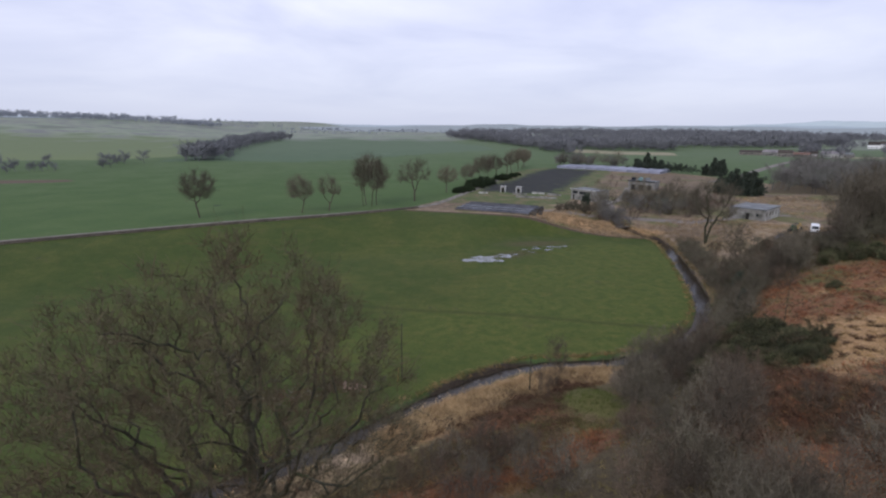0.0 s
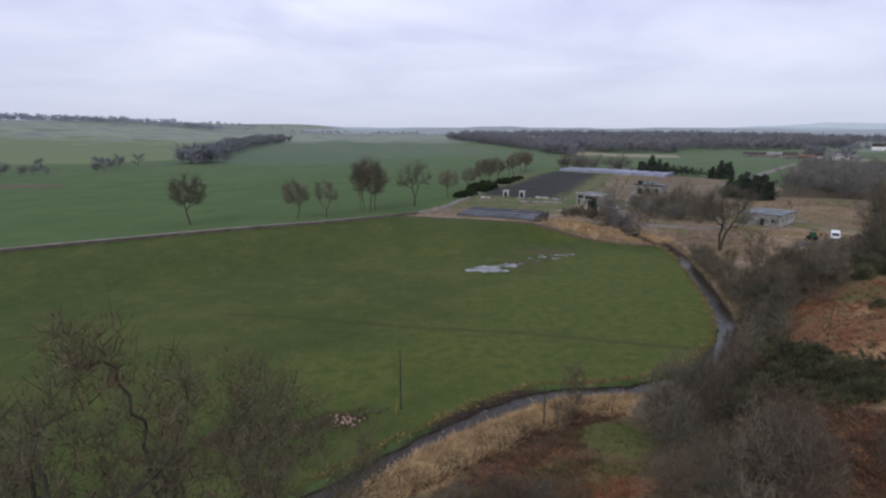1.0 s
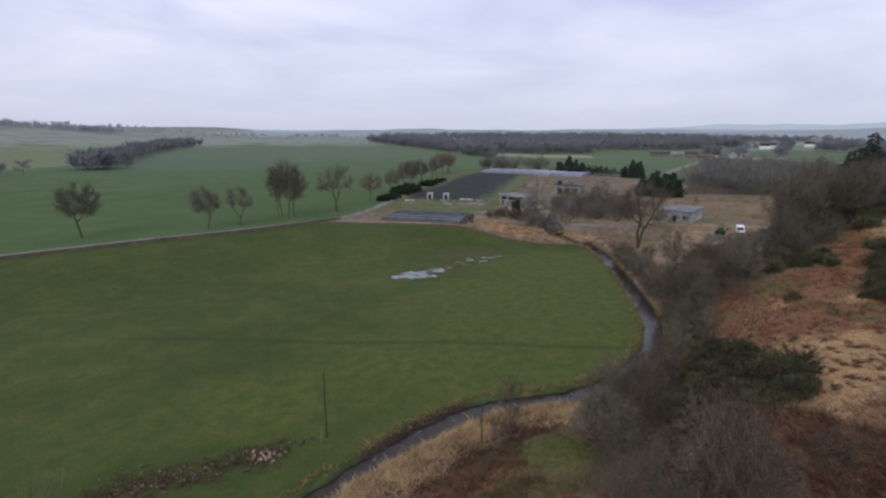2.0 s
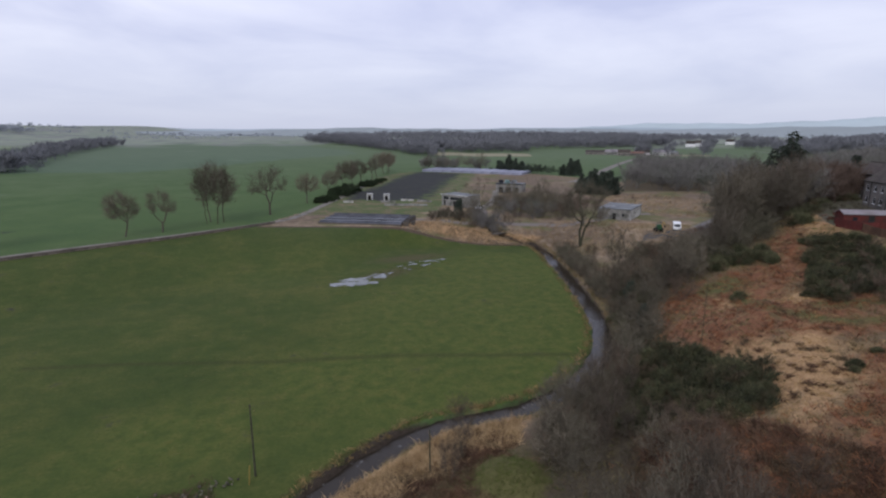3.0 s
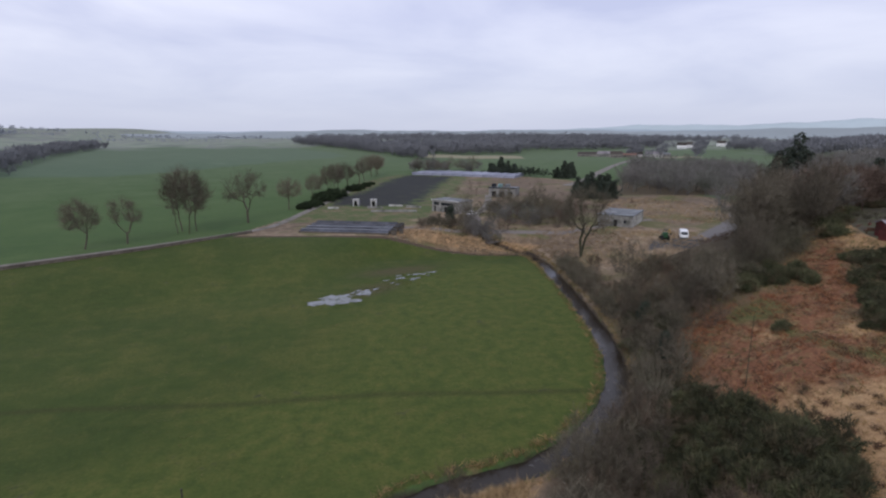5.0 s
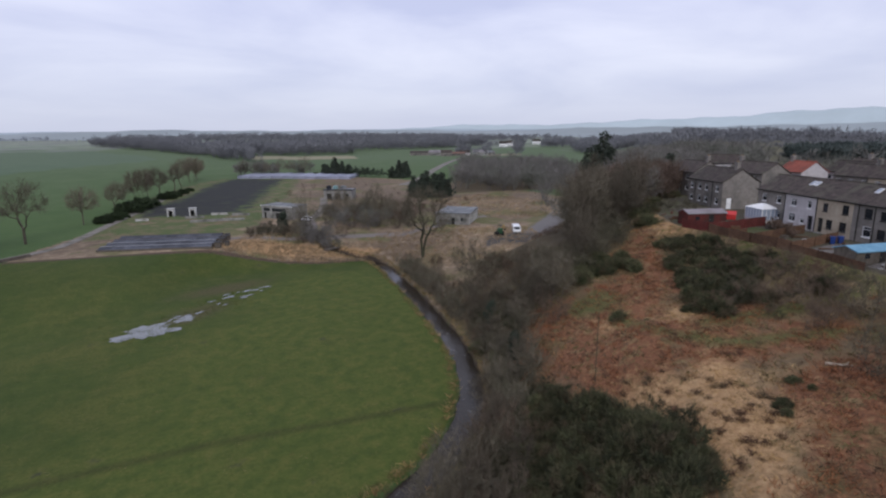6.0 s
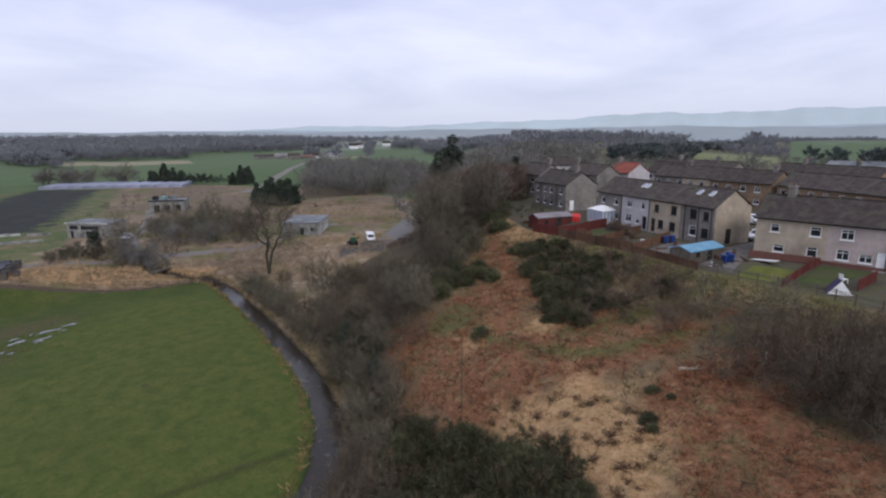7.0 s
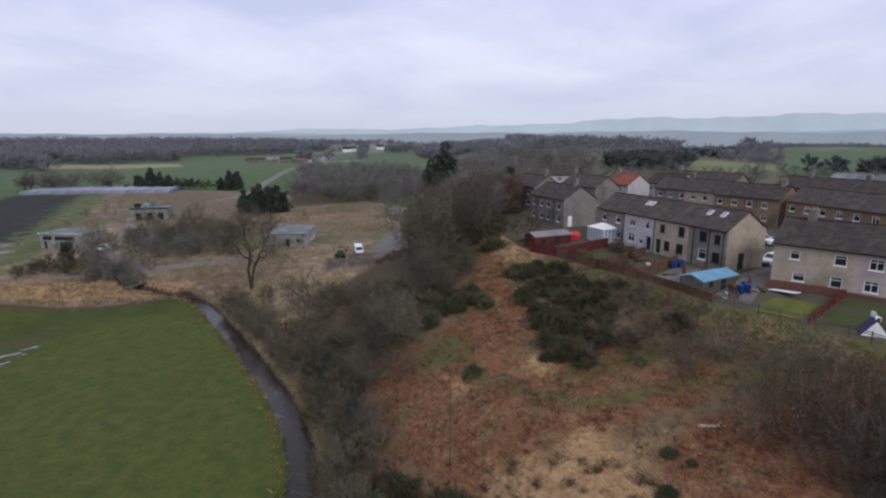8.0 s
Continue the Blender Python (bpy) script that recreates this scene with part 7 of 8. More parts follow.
for x, y, s in ((79.3, 56.9, 0.5), (78.4, 57.3, 0.4), (79.9, 57.6, 0.45), (84.2, 71.6, 0.8), (86.9, 68.9, 0.6)):
    j = thing("garden_sack", pose(x, y, ground(x, y), 0, 0, 50 * x % 180), "pale filled sack lying on the ground", "sack")
    bm = B(-s, s, -s * 0.5, s * 0.5, 0, s * 0.4, bevel=s * 0.15)
    part("bag", bm, M["white_dirty"], j)
rd = thing("toy_slide", pose(96.0, 84.4, ground(96, 84.4), 0, 0, 30), "bright red plastic toy house", "toy")
part("body", B(-0.9, 0.9, -0.7, 0.7, 0, 0.9, bevel=0.1), M["red_plastic"], rd)
part("top", prism(bmesh.new(), [(-1.0, 0.9), (1.0, 0.9), (0, 1.4)], -0.75, 0.75), M["red_plastic"], rd)


# clutter in the back gardens
rng = np.random.default_rng(77)


def clutter(kind, x, y, turn):
    g = ground(x, y)
    if kind == "crate":
        o = thing("wooden_crate", pose(x, y, g, 0, 0, turn), "weathered slatted wooden crate in a back garden", "crate", "garden crates")
        for zz in (0.05, 0.25, 0.45):
            part("slat", B(-0.5, 0.5, -0.35, -0.31, zz, zz + 0.15), M["grey_wood"], o)
            part("slat", B(-0.5, 0.5, 0.31, 0.35, zz, zz + 0.15), M["grey_wood"], o)
        for xx in (-0.54, 0.5):
            part("end_board", B(xx, xx + 0.04, -0.35, 0.35, 0, 0.62), M["grey_wood"], o)
    elif kind == "pot":
        o = thing("plant_pot", pose(x, y, g), "terracotta pot with a dead plant", "plant pot", "plant pots")
        part("pot", tube(bmesh.new(), (0, 0, 0), (0, 0, 0.4), 0.18, 0.27, 10), M["plinth"], o)
        link("stalks", blades_mesh("stalks", np.concatenate([np.tile([0, 0, 0.35], (30, 1)), rng.normal(size=(30, 3)) * [0.2, 0.2, 0.15] + [0, 0, 0.85], np.full((30, 1), 0.03)], 1), rng), M["rush"], o)
    elif kind == "timber":
        o = thing("timber_stack", pose(x, y, g, 0, 0, turn), "stack of old boards lying on the grass", "timber", "stacks of boards")
        for i in range(5):
            part("board", B(-1.1 + 0.1 * (i % 3), 1.1, -0.35 + 0.14 * (i % 3), -0.23 + 0.14 * (i % 3), 0.07 * (i // 2), 0.06 + 0.07 * (i // 2)), M["brown_wood"], o)
    else:
        o = thing("garden_bench", pose(x, y, g, 0, 0, turn), "dark wooden garden bench", "bench", "garden benches")
        part("seat", B(-0.7, 0.7, -0.22, 0.22, 0.4, 0.45, bevel=0.01), M["brown_wood"], o)
        part("backrest", B(-0.7, 0.7, 0.19, 0.24, 0.45, 0.95, bevel=0.01), M["brown_wood"], o)
        for a in (-0.62, 0.62):
            for b_ in (-0.18, 0.18):
                part("leg", B(a - 0.04, a + 0.04, b_ - 0.04, b_ + 0.04, 0, 0.4), M["brown_wood"], o)


for i, (x, y) in enumerate(scatter(rng, [(82.4, 67.5), (87.5, 66.5), (94.5, 77.5), (88, 80.4), (84.5, 74)], 15) + scatter(rng, [(79.5, 58.8), (81.5, 66.6), (86.5, 64), (86, 58)], 12) + scatter(rng, [(77, 55), (79, 58), (84.5, 56.5), (84, 54.8)], 6) + scatter(rng, [(89, 90), (98, 88), (104, 94), (96, 98)], 8)):
    clutter(("crate", "pot", "timber", "bench", "timber", "pot")[i % 6], x, y, float(rng.uniform(0, 180)))

def vehicle(name, label, x, y, turn, mat, L, W, H, van=False, z=None):
    v = thing(name, pose(x, y, ground(x, y) + 0.02 if z is None else z, 0, 0, turn), label, "van" if van else "car")
    if van:
        o = [(-L / 2, 0.3), (L / 2, 0.3), (L / 2, 0.95), (L / 2 - 0.35, 1.15), (L / 2 - 1.15, H * 0.93), (L / 2 - 1.6, H), (-L / 2 + 0.1, H), (-L / 2, H - 0.15)]
        shield = [(L / 2 - 0.4, 1.2), (L / 2 - 1.1, H * 0.9)]
    else:
        o = [(-L / 2, 0.25), (L / 2, 0.25), (L / 2, 0.7), (L / 2 - 0.25, 0.82), (L / 2 - 1.15, 0.92), (L / 2 - 1.85, H), (-L / 2 + 0.9, H), (-L / 2 + 0.15, 0.98), (-L / 2, 0.75)]
        shield = [(L / 2 - 1.2, 0.97), (L / 2 - 1.8, H * 0.97)]
    bm = prism(bmesh.new(), o, -W / 2, W / 2)
    bmesh.ops.bevel(bm, geom=list(bm.edges), offset=0.05, segments=2, affect="EDGES")
    body = part("body", bm, mat, v, "", None, False)
    (xa, za), (xb, zb) = shield
    bm = bmesh.new()
    q = [bm.verts.new(p) for p in ((xa + 0.03, -W / 2 + 0.15, za), (xa + 0.03, W / 2 - 0.15, za), (xb + 0.03, W / 2 - 0.2, zb), (xb + 0.03, -W / 2 + 0.2, zb), (xa - 0.03, -W / 2 + 0.15, za), (xa - 0.03, W / 2 - 0.15, za), (xb - 0.03, W / 2 - 0.2, zb), (xb - 0.03, -W / 2 + 0.2, zb))]
    for f in ((0, 1, 2, 3), (7, 6, 5, 4), (0, 4, 5, 1), (1, 5, 6, 2), (2, 6, 7, 3), (3, 7, 4, 0)):
        bm.faces.new([q[i] for i in f])
    part("windscreen", bm, M["glass"], body)
    for s in (-1, 1):
        x1 = xb - 0.1
        x0 = x1 - (0.9 if van else 1.7)
        part("side_window", B(x0, x1, s * W / 2 - 0.01, s * W / 2 + 0.012, (1.2 if van else 0.98), H * 0.88), M["glass"], body)
        part("headlight", B(L / 2 - 0.06, L / 2 + 0.015, s * (W / 2 - 0.35) - 0.18, s * (W / 2 - 0.35) + 0.18, 0.6, 0.78), M["steel"], body)
        part("mirror", B(xa - 0.1, xa + 0.05, s * (W / 2 + 0.12) - 0.1, s * (W / 2 + 0.12) + 0.1, za, za + 0.2), mat, body)
        for xx in (-L / 2 + 0.85, L / 2 - 0.9):
            w = part("wheel", tube(bmesh.new(), (xx, s * (W / 2 - 0.2), 0.32), (xx, s * (W / 2 + 0.01), 0.32), 0.32, 0.32, 14), M["tyre"], v)
            part("rim", tube(bmesh.new(), (xx, s * (W / 2 + 0.008), 0.32), (xx, s * (W / 2 + 0.02), 0.32), 0.2, 0.2, 10), M["steel"], w)
    part("bumper", B(L / 2 - 0.05, L / 2 + 0.05, -W / 2 + 0.1, W / 2 - 0.1, 0.3, 0.5, bevel=0.02), M["dark"], v)
    return v


vehicle("parked_van", "white panel van parked on the yard track", 108.0, 153.6, 236, M["car_white"], 5.2, 2.0, 2.2, True)
vehicle("parked_car", "dark grey car parked beside the yard track", 116.5, 147.4, 60, M["car_grey"], 4.3, 1.8, 1.5)
vehicle("parked_car", "white car parked between the houses", 97.0, 56.2, 160, M["car_white"], 4.2, 1.75, 1.45)
vehicle("parked_car", "white estate car parked in the back street", 112.0, 60.5, 250, M["car_white"], 4.3, 1.8, 1.55)
vehicle("parked_car", "pale car parked by the flat-roofed building", 64.0, 209.0, 220, M["car_white"], 4.2, 1.75, 1.5)

# ---- the old yard ----
def flat_building(name, label, a, b, depth, H, wall, roof, holes=(), end_holes=(), fascia=None, z=None):
    """A flat-roofed building whose front runs from a to b."""
    L = math.hypot(b[0] - a[0], b[1] - a[1])
    z = min(ground(*a), ground(*b)) if z is None else z
    t = thing(name, pose(a[0], a[1], z, 0, 0, math.degrees(math.atan2(b[1] - a[1], b[0] - a[0]))), label, "building")
    part("front_wall", panel(L, H, 0.3, list(holes)), wall, t)
    part("back_wall", B(0, L, depth - 0.3, depth, -0.7, H), wall, t)
    part("side_wall", B(0.001, 0.3, 0.301, depth - 0.301, -0.7, H), wall, t)
    part("end_wall", panel(depth - 0.61, H, 0.3, list(end_holes)), M["white_dirty"] if end_holes else wall, t, "", pose(L - 0.001, 0.305, 0, 0, 0, 90))
    part("roof", B(-0.25, L + 0.25, -0.25, depth + 0.25, H, H + 0.22, bevel=0.03), roof, t)
    if fascia:
        part("fascia", B(-0.3, L + 0.3, -0.33, -0.26, H - 0.12, H + 0.3), fascia, t)
    part("floor_slab", B(0.3, L - 0.3, 0.3, depth - 0.3, -0.3, 0.05), M["concrete"], t)
    for h in holes:
        if h[2] > 0.4:
            part("window", B(h[0], h[1], 0.12, 0.15, h[2], h[3]), M["glass"], t)
        else:
            part("door", B(h[0] + 0.03, h[1] - 0.03, 0.14, 0.2, 0.05, h[3] - 0.03), M["dark"], t)
    return t


flat_building("block_building", "derelict grey block building with a flat felt roof", (96.6, 179.4), (103.9, 171.6), 15.5, 3.5, M["concrete"], M["roof_felt"], [(5.0, 6.1, 0.0, 2.1), (8.0, 8.8, 1.2, 2.1)], [(1.0, 2.8, 1.1, 2.7), (4.2, 6.0, 1.1, 2.7), (7.2, 9.0, 1.1, 2.7), (10.4, 12.2, 1.1, 2.7)])
flat_building("office_building", "white flat-roofed building with a deep fascia", (53.6, 224.6), (60.8, 213.6), 8.0, 4.3, M["concrete"], M["roof_felt"], [(0.8, 3.6, 2.5, 3.6), (4.4, 10.2, 2.5, 3.6), (1.0, 2.0, 0.0, 2.1), (6.0, 9.6, 0.0, 2.1)], [], M["white_dirty"])
flat_building("pump_house", "grey rendered pump house with teal tanks on top", (89.6, 260.6), (99.4, 252.8), 7.0, 4.2, M["concrete"], M["roof_felt"], [(1.4, 3.6, 0.0, 2.6), (5.2, 7.4, 0.0, 2.6), (9.2, 11.2, 0.0, 2.6)], [], M["membrane"])
zt = min(ground(91.6, 260.2), ground(101.4, 252.4)) + 4.42
for dx, r, tint in ((2.0, 1.1, M["membrane"]), (5.2, 1.2, M["teal"]), (8.6, 1.3, M["roof_felt"])):
    tk = thing("storage_tank", pose(91 + dx * 0.78, 263.0 - dx * 0.62, zt), "weathered cylindrical tank standing on the pump house roof", "tank")
    part("drum", tube(bmesh.new(), (0, 0, 0), (0, 0, 1.3), r, r, 16), tint, tk)
    part("lid", tube(bmesh.new(), (0, 0, 1.3), (0, 0, 1.5), r * 1.03, r * 0.6, 16), tint, tk)
for x, y in ((26.2, 246.0), (33.0, 243.5)):
    k = thing("brick_kiosk", pose(x, y, ground(x, y), 0, 0, -20) @ Matrix.Scale(0.78, 4), "small white-framed kiosk with a dark doorway", "hut")
    part("front_wall", panel(2.9, 3.2, 0.3, [(0.6, 2.3, 0.0, 2.7)]), M["white_dirty"], k)
    for x0 in (0.0, 2.6):
        part("side_wall", B(x0, x0 + 0.3, 0.301, 2.4, -0.4, 3.4), M["white_dirty"], k)
    part("back_wall", B(0, 2.9, 2.401, 2.7, -0.4, 3.4), M["dark"], k)
    part("roof", B(-0.15, 3.05, -0.15, 2.85, 3.4, 3.6), M["white_dirty"], k)
for x, y, L, tn in ((40.0, 241.5, 5.5, -20), (31.0, 238.0, 6.0, -18), (16.0, 241.0, 4.0, -10), (46.0, 236.0, 6.0, -24), (31.0, 228.0, 17.0, -16)):
    k = thing("low_wall", pose(x, y, ground(x, y), 0, 0, tn), "low broken whitewashed wall in the weeds", "wall")
    part("course", B(0, L, 0, 0.4, -0.5, 0.7, bevel=0.04), M["white_dirty"] if L < 6 else M["concrete"], k)
    part("coping", B(-0.05, L * 0.8, -0.05, 0.45, 0.7, 0.8), M["concrete"], k)

# long low frames with dark covers
FR = -24.0
for i in range(4):
    x, y = 4.6 + i * 1.75, 192.2 + i * 4.5
    zf = max(ground(x + 24, y - 10.5), ground(x + 12, y - 5)) - 0.1
    c = thing("cold_frame", pose(x, y, zf + 0.1, 0, 0, FR), "long low growing frame with a dark sheeted cover", "cold frame", "growing frames")
    part("kerb", B(0, 27, 0, 0.3, -1.7, 0.4, bevel=0.03), M["grey_wood"], c)
    part("kerb", B(0, 27, 3.0, 3.3, -1.7, 0.4, bevel=0.03), M["grey_wood"], c)
    part("end_wall", B(-0.3, 0, 0, 3.3, -1.7, 0.6), M["grey_wood"], c)
    part("end_wall", B(27, 27.3, 0, 3.3, -1.7, 0.6), M["grey_wood"], c)
    for k in range(9):
        bm = bmesh.new()
        for s in (0, 1):
            pts = [(0.1, 0.41), (1.65, 1.0), (1.65, 1.06), (0.1, 0.47)]
            pts = pts if not s else [(3.2 - (p[0] - 0.1), p[1]) for p in pts][::-1]
            a = [bm.verts.new((k * 3 + 0.03, yy, zz)) for yy, zz in pts]
            b = [bm.verts.new((k * 3 + 2.97, yy, zz)) for yy, zz in pts]
            bm.faces.new(a[::-1])
            bm.faces.new(b)
            for j in range(4):
                bm.faces.new((a[j], a[(j + 1) % 4], b[(j + 1) % 4], b[j]))
        part("cover", bm, M["frame_cover"], c)
    part("ridge_beam", B(0, 27, 1.58, 1.72, 1.05, 1.13), M["steel"] if i < 2 else M["grey_wood"], c)
for x, y, s in ((31.2, 182.4, 1.1), (33.0, 186.0, 1.2), (34.8, 190.5, 1.0), (33.6, 183.0, 0.8), (36.0, 194.0, 0.9)):
    k = thing("scrap_box", pose(x, y, ground(x, y), 0, 0, 37 * x % 90), "grey metal box among the scrap", "box")
    part("body", B(-s, s, -s * 0.7, s * 0.7, -0.1, s * 1.2, bevel=0.06), M["grey_wood"], k)
    part("lid", B(-s * 1.03, s * 1.03, -s * 0.74, s * 0.74, s * 1.2, s * 1.28), M["dark"], k)

# a bank of low tunnels at the far side of the black ground
TA = math.degrees(math.atan2(362.5 - 399.4, 129.7 - 84.3))
for i in range(10):
    x, y = 84.3 + 4.54 * i * 1.28, 401 - 3.69 * i * 1.28 + 1
    p = thing("polytunnel", pose(x, y, ground(x, y) - 0.1, 0, 0, TA), "low blue-grey polythene-roofed growing house", "polytunnel", "growing tunnels")
    bm = bmesh.new()
    k = 9
    rows = []
    for yy in (0, 24):
        rows.append([bm.verts.new((3.55 - 3.6 * math.cos(math.pi * j / k), yy, 1.6 + 0.55 * math.sin(math.pi * j / k))) for j in range(k + 1)])
    for j in range(k):
        bm.faces.new((rows[0][j], rows[0][j + 1], rows[1][j + 1], rows[1][j]))
    bm.faces.new(rows[0][::-1])
    bm.faces.new(rows[1])
    bmesh.ops.recalc_face_normals(bm, faces=bm.faces)
    part("cover", bm, M["glasshouse"], p, "", None, True)
    part("side_wall", B(0, 7.1, 0.05, 23.9, -1.2, 1.62), M["glasshouse"], p)

# plant and machinery by the van
dg = thing("mini_digger", pose(103.6, 155.4, ground(103.6, 155.4), 0, 0, 20), "small yellow digger on rubber tracks", "digger")
for s in (-0.65, 0.65):
    part("track", B(-1.0, 1.0, s - 0.2, s + 0.2, 0, 0.5, bevel=0.18), M["tyre"], dg)
part("cab", B(-0.8, 0.4, -0.6, 0.6, 0.65, 1.5, bevel=0.08), M["yellow"], dg)
part("canopy", B(-0.7, 0.5, -0.55, 0.55, 2.2, 2.3, bevel=0.03), M["dark"], dg)
for a, b_ in ((-0.6, -0.5), (-0.6, 0.5), (0.4, -0.5), (0.4, 0.5)):
    part("cab_post", tube(bmesh.new(), (a, b_, 1.5), (a, b_, 2.2), 0.04, 0.04, 6), M["dark"], dg)
part("boom", tube(bmesh.new(), (0.4, 0, 1.0), (1.7, 0, 2.2), 0.12, 0.10, 6), M["yellow"], dg)
part("dipper", tube(bmesh.new(), (1.7, 0, 2.2), (2.4, 0, 1.0), 0.10, 0.08, 6), M["yellow"], dg)
part("bucket", B(2.2, 2.7, -0.3, 0.3, 0.5, 1.0, bevel=0.1), M["dark"], dg)
tr = thing("green_tractor", pose(100.8, 152.4, ground(100.8, 152.4), 0, 0, 70), "dark green tractor parked in the weeds", "tractor")
part("bonnet", B(0.0, 1.8, -0.4, 0.4, 0.7, 1.35, bevel=0.08), M["green_machine"], tr)
part("cab", B(-1.2, 0.0, -0.65, 0.65, 0.8, 2.3, bevel=0.1), M["green_machine"], tr)
for xx, r in ((-0.8, 0.75), (1.4, 0.45)):
    for s in (-0.75, 0.75):
        part("wheel", tube(bmesh.new(), (xx, s - 0.18, r), (xx, s + 0.18, r), r, r, 16), M["tyre"], tr)

ribbon("track", [(140, 169.5), (152, 179), (164, 193), (172, 206)], 3.5, 0.1, M["track"], "grey hardcore track into the yard", "track", wob=0.05)
ribbon("track", [(66, 211), (70, 217), (76, 228), (84, 246), (92, 268)], 1.5, 0.07, M["track"], "track between the yard buildings", "track", wob=0.06)
ribbon("lane", LANE, 1.45, 0.09, M["track"], "narrow pale farm lane along the meadow", "lane", per=10)
ribbon("farm_road", [(150, 300), (177, 327), (212, 372), (248, 417), (300, 480), (350, 535), (396, 586)], 3.0, 0.12, M["track"], "pale farm road across the fields", "road", per=10)

# drystone dyke on the meadow side of the lane
dyke = thing("field_wall", pose(-9, 199, 0), "low mossy drystone wall, toned dark for the shaded lane verge", "wall")
pts = smooth_line([(-160, 92), (-110, 129), (-65, 160), (-34, 178), (-9, 195.5)], 14)
for (ax, ay), (bx, by) in zip(pts, pts[1:]):
    L = math.hypot(bx - ax, by - ay)
    # Dark tone stands for the shade on the verge below the lane.
    part("wall_run", B(0, L, -0.3, 0.3, -0.6, 0.75, bevel=0.08), M["grey_wood"], dyke, "", pose(ax + 9, ay - 199, ground(ax, ay), 0, 0, math.degrees(math.atan2(by - ay, bx - ax))))

# footbridge and fence posts at the meadow's corner
fb = thing("footbridge", pose(60.5, 176.0, ground(57.5, 176) + 0.3, 0, 0, 25), "small dark timber footbridge over the stream", "bridge")
part("deck", B(-3.5, 3.5, -0.8, 0.8, -0.15, 0.0), M["grey_wood"], fb)
for s in (-0.75, 0.75):
    part("rail", B(-3.5, 3.5, s - 0.05, s + 0.05, 0.9, 1.0), M["grey_wood"], fb)
    for xx in (-3.3, -1.1, 1.1, 3.3):
        part("post", B(xx - 0.06, xx + 0.06, s - 0.06, s + 0.06, -0.9, 1.0), M["grey_wood"], fb)
fence("wire_fence", "old post fence at the edge of the meadow", [(48.5, 172.8), (58, 166.5), (63.8, 163.0)], 1.2, M["grey_wood"], 2.4, rail=True)

# ---- in and beside the meadow ----
def telegraph_pole(x, y, tall, label, stay=None, arm=True, girth=0.11):
    p = thing("telegraph_pole", pose(x, y, ground(x, y)), label, "pole")
    part("shaft", tube(bmesh.new(), (0, 0, -0.6), (0, 0, tall), girth, girth * 0.65, 8), M["oak_bark"], p)
    if arm:
        part("cross_arm", B(-0.5, 0.5, -0.05, 0.05, tall - 0.5, tall - 0.38), M["oak_bark"], p)
        for a in (-0.42, 0.42):
            part("insulator", tube(bmesh.new(), (a, 0, tall - 0.38), (a, 0, tall - 0.22), 0.045, 0.03, 6), M["white_dirty"], p)
    if stay:
        part("stay_wire", tube(bmesh.new(), (0, 0, tall * 0.85), (*stay, 0), 0.012, 0.012, 4), M["dark"], p)
        q = (stay[0] * 0.72, stay[1] * 0.72, tall * 0.85 * 0.28)
        part("stay_guard", tube(bmesh.new(), (*stay, -0.1), q, 0.05, 0.05, 6), M["guard"], p, "dull yellow stay guard")


telegraph_pole(-5.5, 68.4, 7.8, "weathered telegraph pole at the edge of the meadow", (-0.5, -1.2), False)
telegraph_pole(46.6, 69.5, 7.5, "slim wooden pole on the moor slope", None, False, 0.042)
telegraph_pole(11.4, 64.4, 5.0, "thin dark post on the grassy bank", None, False, 0.09)

rng = np.random.default_rng(55)
heap = thing("rubble_heap", pose(-12.7, 65.5, ground(-12.7, 65.5)), "scatter of pale field stones tipped at the bank", "rubble")
shapes, pale_shapes = [], []
for i in range(5):
    bm = bmesh.new()
    bmesh.ops.create_icosphere(bm, subdivisions=1, radius=0.3)
    for v in bm.verts:
        v.co *= rng.uniform(0.7, 1.2)
        v.co.z *= 0.7
    me = bpy.data.meshes.new("stone")
    bm.to_mesh(me)
    bm.free()
    me.materials.append(M["stone"])
    shapes.append(me)
    pale_me = me.copy()
    pale_me.materials[0] = M["stone_pale"]
    pale_shapes.append(pale_me)
for i in range(260):
    if i < 46:
        x, y = -11.8 + rng.normal() * 0.9, 65.5 + rng.normal() * 0.7
    elif i < 76:
        t = rng.uniform(0, 1)
        x, y = -11.5 + 4.5 * t + rng.normal() * 0.4, 66.6 + 2.0 * t + rng.normal() * 0.35
    else:
        t = rng.uniform(0, 1)
        x, y = -12 - 14 * t + rng.normal() * 0.9, 65.6 - 4.2 * t + rng.normal() * 1.25
    o = new("stone", pale_shapes[i % 5] if i < 30 else shapes[i % 5])
    o.parent = heap
    s = rng.uniform(0.35, 0.95) if i < 30 else rng.uniform(0.2, 0.7)
    o.matrix_local = Matrix.LocRotScale((x + 12.7, y - 65.5, ground(x, y) - heap.location.z + 0.1 + (0.3 * max(0, 1 - math.hypot(x + 12.4, y - 65.3)) if i < 60 else 0)), Euler(rng.uniform(0, 3, 3)), (s, s, s))


lg = thing("fallen_log", pose(57.3, 53.7, ground(57.3, 53.7) + 0.16, 0, 0, -58), "pale barkless log lying in the rough grass", "log")
part("trunk", tube(bmesh.new(), (0, 0, 0), (2.1, 0, 0.08), 0.16, 0.11, 9), M["harl"], lg)
part("branch_stub", tube(bmesh.new(), (1.4, 0.05, 0.05), (1.7, 0.35, 0.3), 0.06, 0.035, 6), M["harl"], lg)
gp = thing("marker_post", pose(60.8, 47.8, ground(60.8, 47.8)), "short white marker post among the scrub", "post")
part("post", tube(bmesh.new(), (0, 0, -0.3), (0, 0, 1.0), 0.09, 0.08, 8), M["white"], gp)
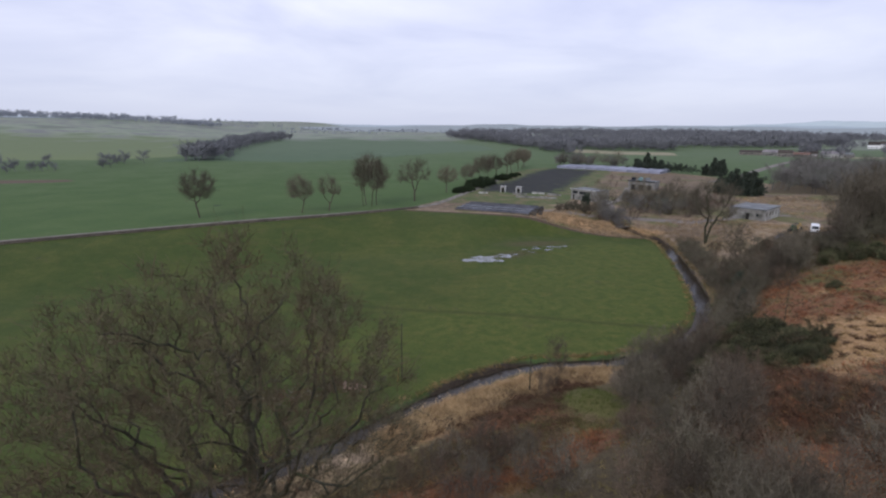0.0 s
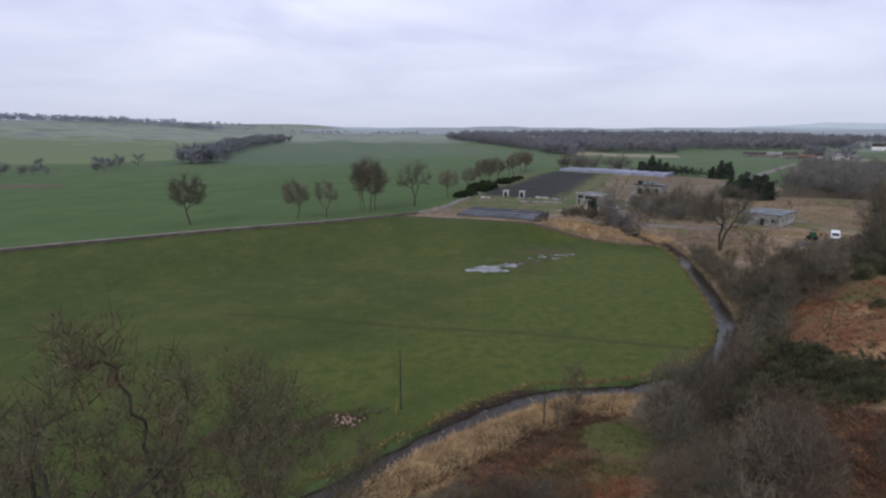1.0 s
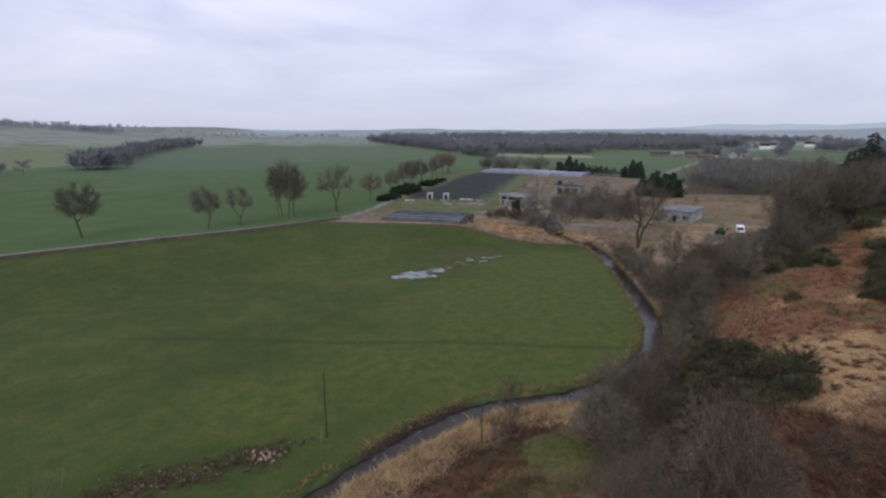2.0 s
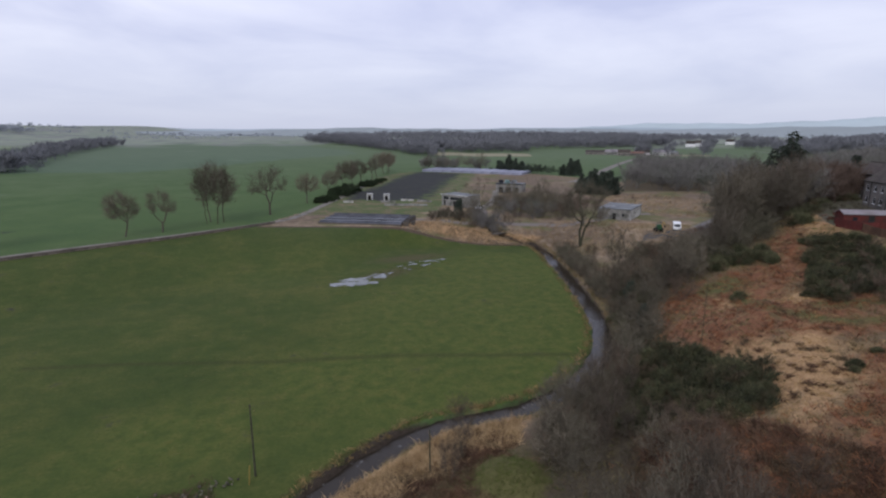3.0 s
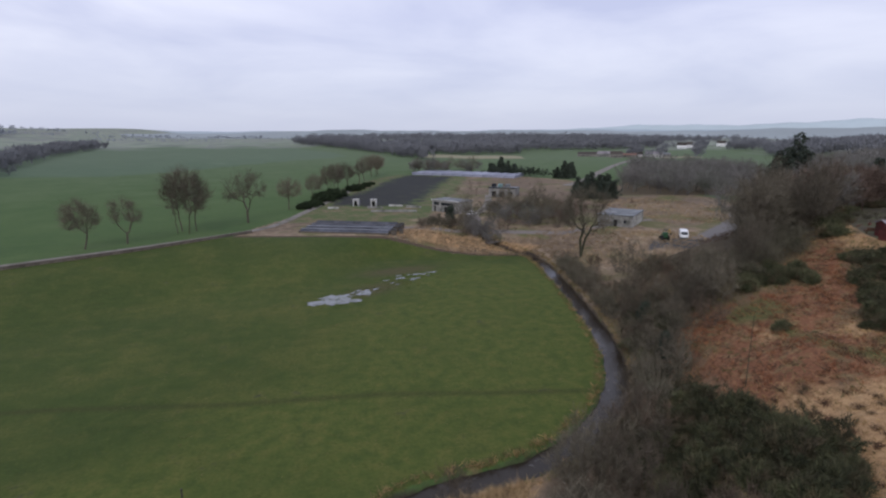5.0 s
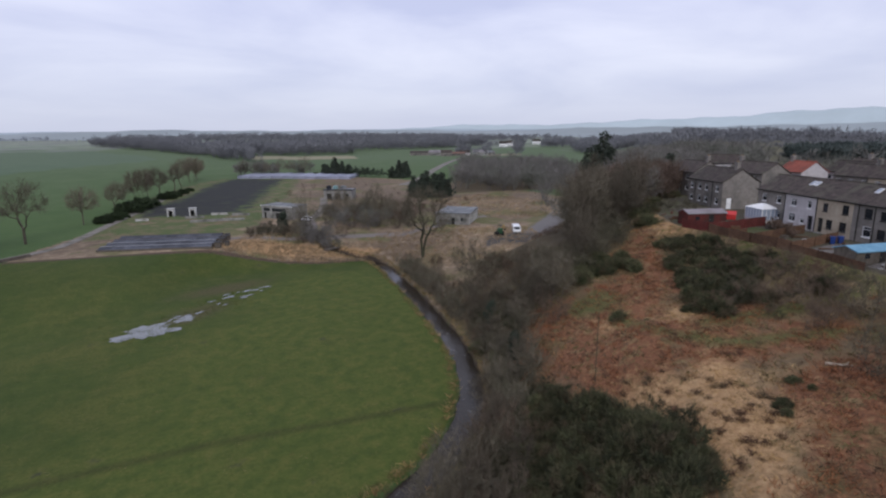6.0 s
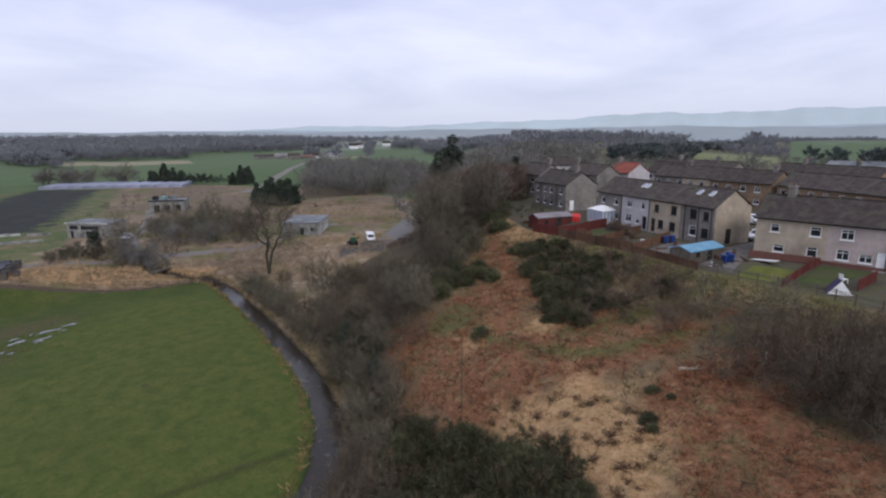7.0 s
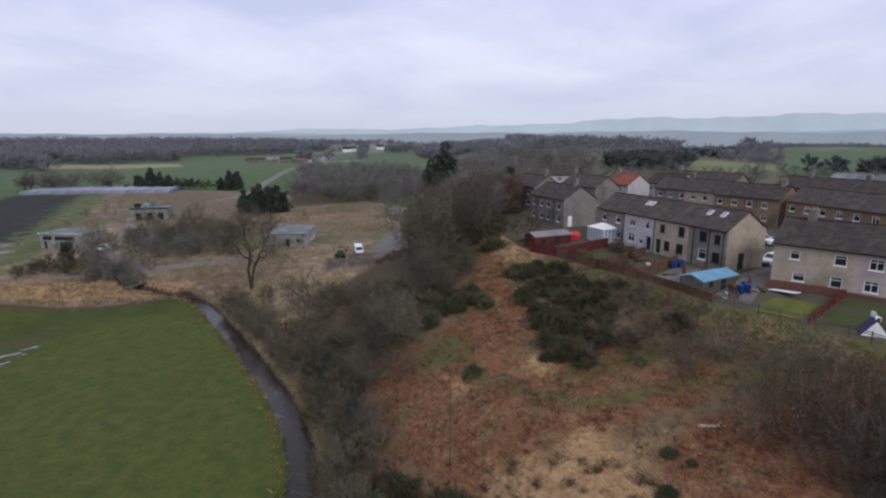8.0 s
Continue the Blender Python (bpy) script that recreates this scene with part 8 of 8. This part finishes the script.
part("cap", tube(bmesh.new(), (0, 0, 1.0), (0, 0, 1.08), 0.10, 0.04, 8), M["white_dirty"], gp)


def puddle(x, y, rx, ry, turn, seed, z):
    r_ = np.random.default_rng(seed)
    bm = bmesh.new()
    ph = r_.uniform(0, 6, 5)
    vs = []
    for i in range(72):
        a = 2 * math.pi * i / 72
        k = 1 + 0.22 * math.sin(3 * a + ph[0]) + 0.16 * math.sin(5 * a + ph[1]) + 0.12 * math.sin(9 * a + ph[2]) + 0.08 * math.sin(17 * a + ph[3])
        vs.append(bm.verts.new((math.cos(a) * rx * k, math.sin(a) * ry * k, 0)))
    bm.faces.new(vs)
    me = bpy.data.meshes.new("puddle")
    bm.to_mesh(me)
    bm.free()
    me.materials.append(M["puddle"])
    ob = tagged(new("puddle", me), "shallow rainwater pool lying on the grass", "puddle", kind="structure")
    ob.matrix_world = pose(x, y, z, 0, 0, turn)


for i, (x, y, rx, ry, tn) in enumerate(((10.5, 137.4, 4.4, 3.3, 8), (17.2, 140.8, 1.9, 1.2, 30), (20.0, 143.5, 1.0, 0.4, 40), (27.0, 151.0, 1.4, 0.5, 20), (31.5, 153.5, 1.2, 0.5, 10), (35.5, 154.5, 1.3, 0.4, 0))):
    puddle(x, y, rx, ry, tn, 200 + i, ground(x, y) + 0.05)
rng = np.random.default_rng(66)
for i in range(20):
    t = rng.uniform(0, 1)
    x, y = 12 + 24 * t + rng.normal() * 1.6, 139 + 16 * t + rng.normal() * 1.3
    puddle(x, y, rng.uniform(0.35, 1.1), rng.uniform(0.12, 0.35), rng.uniform(0, 50), 230 + i, ground(x, y) + 0.05)
tufts("wet_grass", "grass and rushes standing in the rainwater pool", "grass", [(10.5 + rng.normal() * 3.2, 137.4 + rng.normal() * 2.4) for i in range(70)] + [(14 + 22 * t + rng.normal() * 2.5, 139.5 + 15 * t + rng.normal() * 2.2) for t in rng.uniform(0, 1, 160)], 120, M["turf"], 0.3, 12, 0.06, 0.8)

# ---- the distance ----
def far_house(label, x, y, turn, L, D, H, rise, wall, roof):
    h = thing("farm_building", pose(x, y, ground(x, y) - 0.3, 0, 0, turn), label, "building", "far buildings")
    holes = [(1.2 + i * 3, 2.3 + i * 3, 1.0, 2.2) for i in range(int((L - 2) / 3))]
    part("front_wall", panel(L, H, 0.3, holes), wall, h)
    part("back_wall", B(0, L, D - 0.3, D, -0.7, H), wall, h)
    for x0 in (0, L - 0.3):
        part("gable_wall", prism(bmesh.new(), [(0.3, -0.7), (D - 0.3, -0.7), (D - 0.3, H), (D / 2, H + rise), (0.3, H)], 0, 0.298), wall, h, "", pose(x0 + 0.299, 0, 0, 0, 0, 90))
    part("roof", slope_roof(L, D, rise, 0.3, 5), roof, h, "", pose(0, 0, H))
    for q in holes:
        part("window", B(q[0], q[1], 0.12, 0.15, q[2], q[3]), M["glass"], h)


for label, x, y, turn, L, D, H, rise, wall, roof in (
        ("long brown-roofed cattle shed at the far farm", 352, 648, -30, 24, 12, 3.6, 2.2, M["harl_grey"], M["slate"]),
        ("grey-roofed barn at the far farm", 371, 634, -40, 18, 11, 4.2, 2.6, M["concrete"], M["grey_roof"]),
        ("stone farmhouse with a dark roof", 372, 606, -35, 14, 8, 4.6, 3.2, M["harl_grey"], M["slate"]),
        ("low farm shed with a dull red roof", 388, 612, -45, 20, 9, 3.2, 2.0, M["harl_grey"], M["rust_roof"]),
        ("white-walled cottage at the far farm", 404, 610, -30, 13, 7, 4.0, 2.8, M["harl_white"], M["slate"]),
        ("pale metal barn at the far farm", 419, 604, -40, 20, 12, 4.6, 2.4, M["white_dirty"], M["grey_roof"]),
        ("grey lean-to barn at the far farm", 440, 612, -55, 16, 9, 3.6, 1.8, M["concrete"], M["roof_felt"])):
    far_house(label, x, y, turn, L, D, H, rise, wall, roof)
for x, y, turn, L in WHITE_HOUSES:
    far_house("white gabled house far across the fields", x, y, turn, L, 9, 6, 4.5, M["white"], M["slate"])
far_wood("farm_trees", "small bare trees about the far farm", [(360 + 80 * t + rng.normal() * 6, 640 - 24 * t + rng.normal() * 6) for t in rng.uniform(0, 1, 14)], 206, M["twig_far"], (5, 8), 200, 0.3)


def ridge(name, label, r, az0, az1, tops, mat, seed):
    """A line of far hills between two bearings (degrees clockwise from ahead)."""
    r_ = np.random.default_rng(seed)
    n = 180
    az = np.radians(np.linspace(az0, az1, n))
    t = np.linspace(0, 1, n)
    top = np.interp(t, np.linspace(0, 1, len(tops)), tops)
    for k, amp in ((9, 0.07), (23, 0.05), (61, 0.03), (140, 0.02)):
        top = top * (1 + amp * np.sin(t * k * 2.1 + r_.uniform(0, 6)))
    prof = np.array([-0.3, 0.2, 0.55, 0.85, 1.0, 0.8])
    rad = np.array([0, 90, 190, 290, 380, 470])
    X = np.sin(az)[None] * (r + rad[:, None])
    Y = np.cos(az)[None] * (r + rad[:, None])
    me = sheet_mesh(name, X[:, ::-1], Y[:, ::-1], (prof[:, None] * top[None])[:, ::-1])
    me.materials.append(mat)
    tagged(new(name, me), label, "hills", kind="structure")


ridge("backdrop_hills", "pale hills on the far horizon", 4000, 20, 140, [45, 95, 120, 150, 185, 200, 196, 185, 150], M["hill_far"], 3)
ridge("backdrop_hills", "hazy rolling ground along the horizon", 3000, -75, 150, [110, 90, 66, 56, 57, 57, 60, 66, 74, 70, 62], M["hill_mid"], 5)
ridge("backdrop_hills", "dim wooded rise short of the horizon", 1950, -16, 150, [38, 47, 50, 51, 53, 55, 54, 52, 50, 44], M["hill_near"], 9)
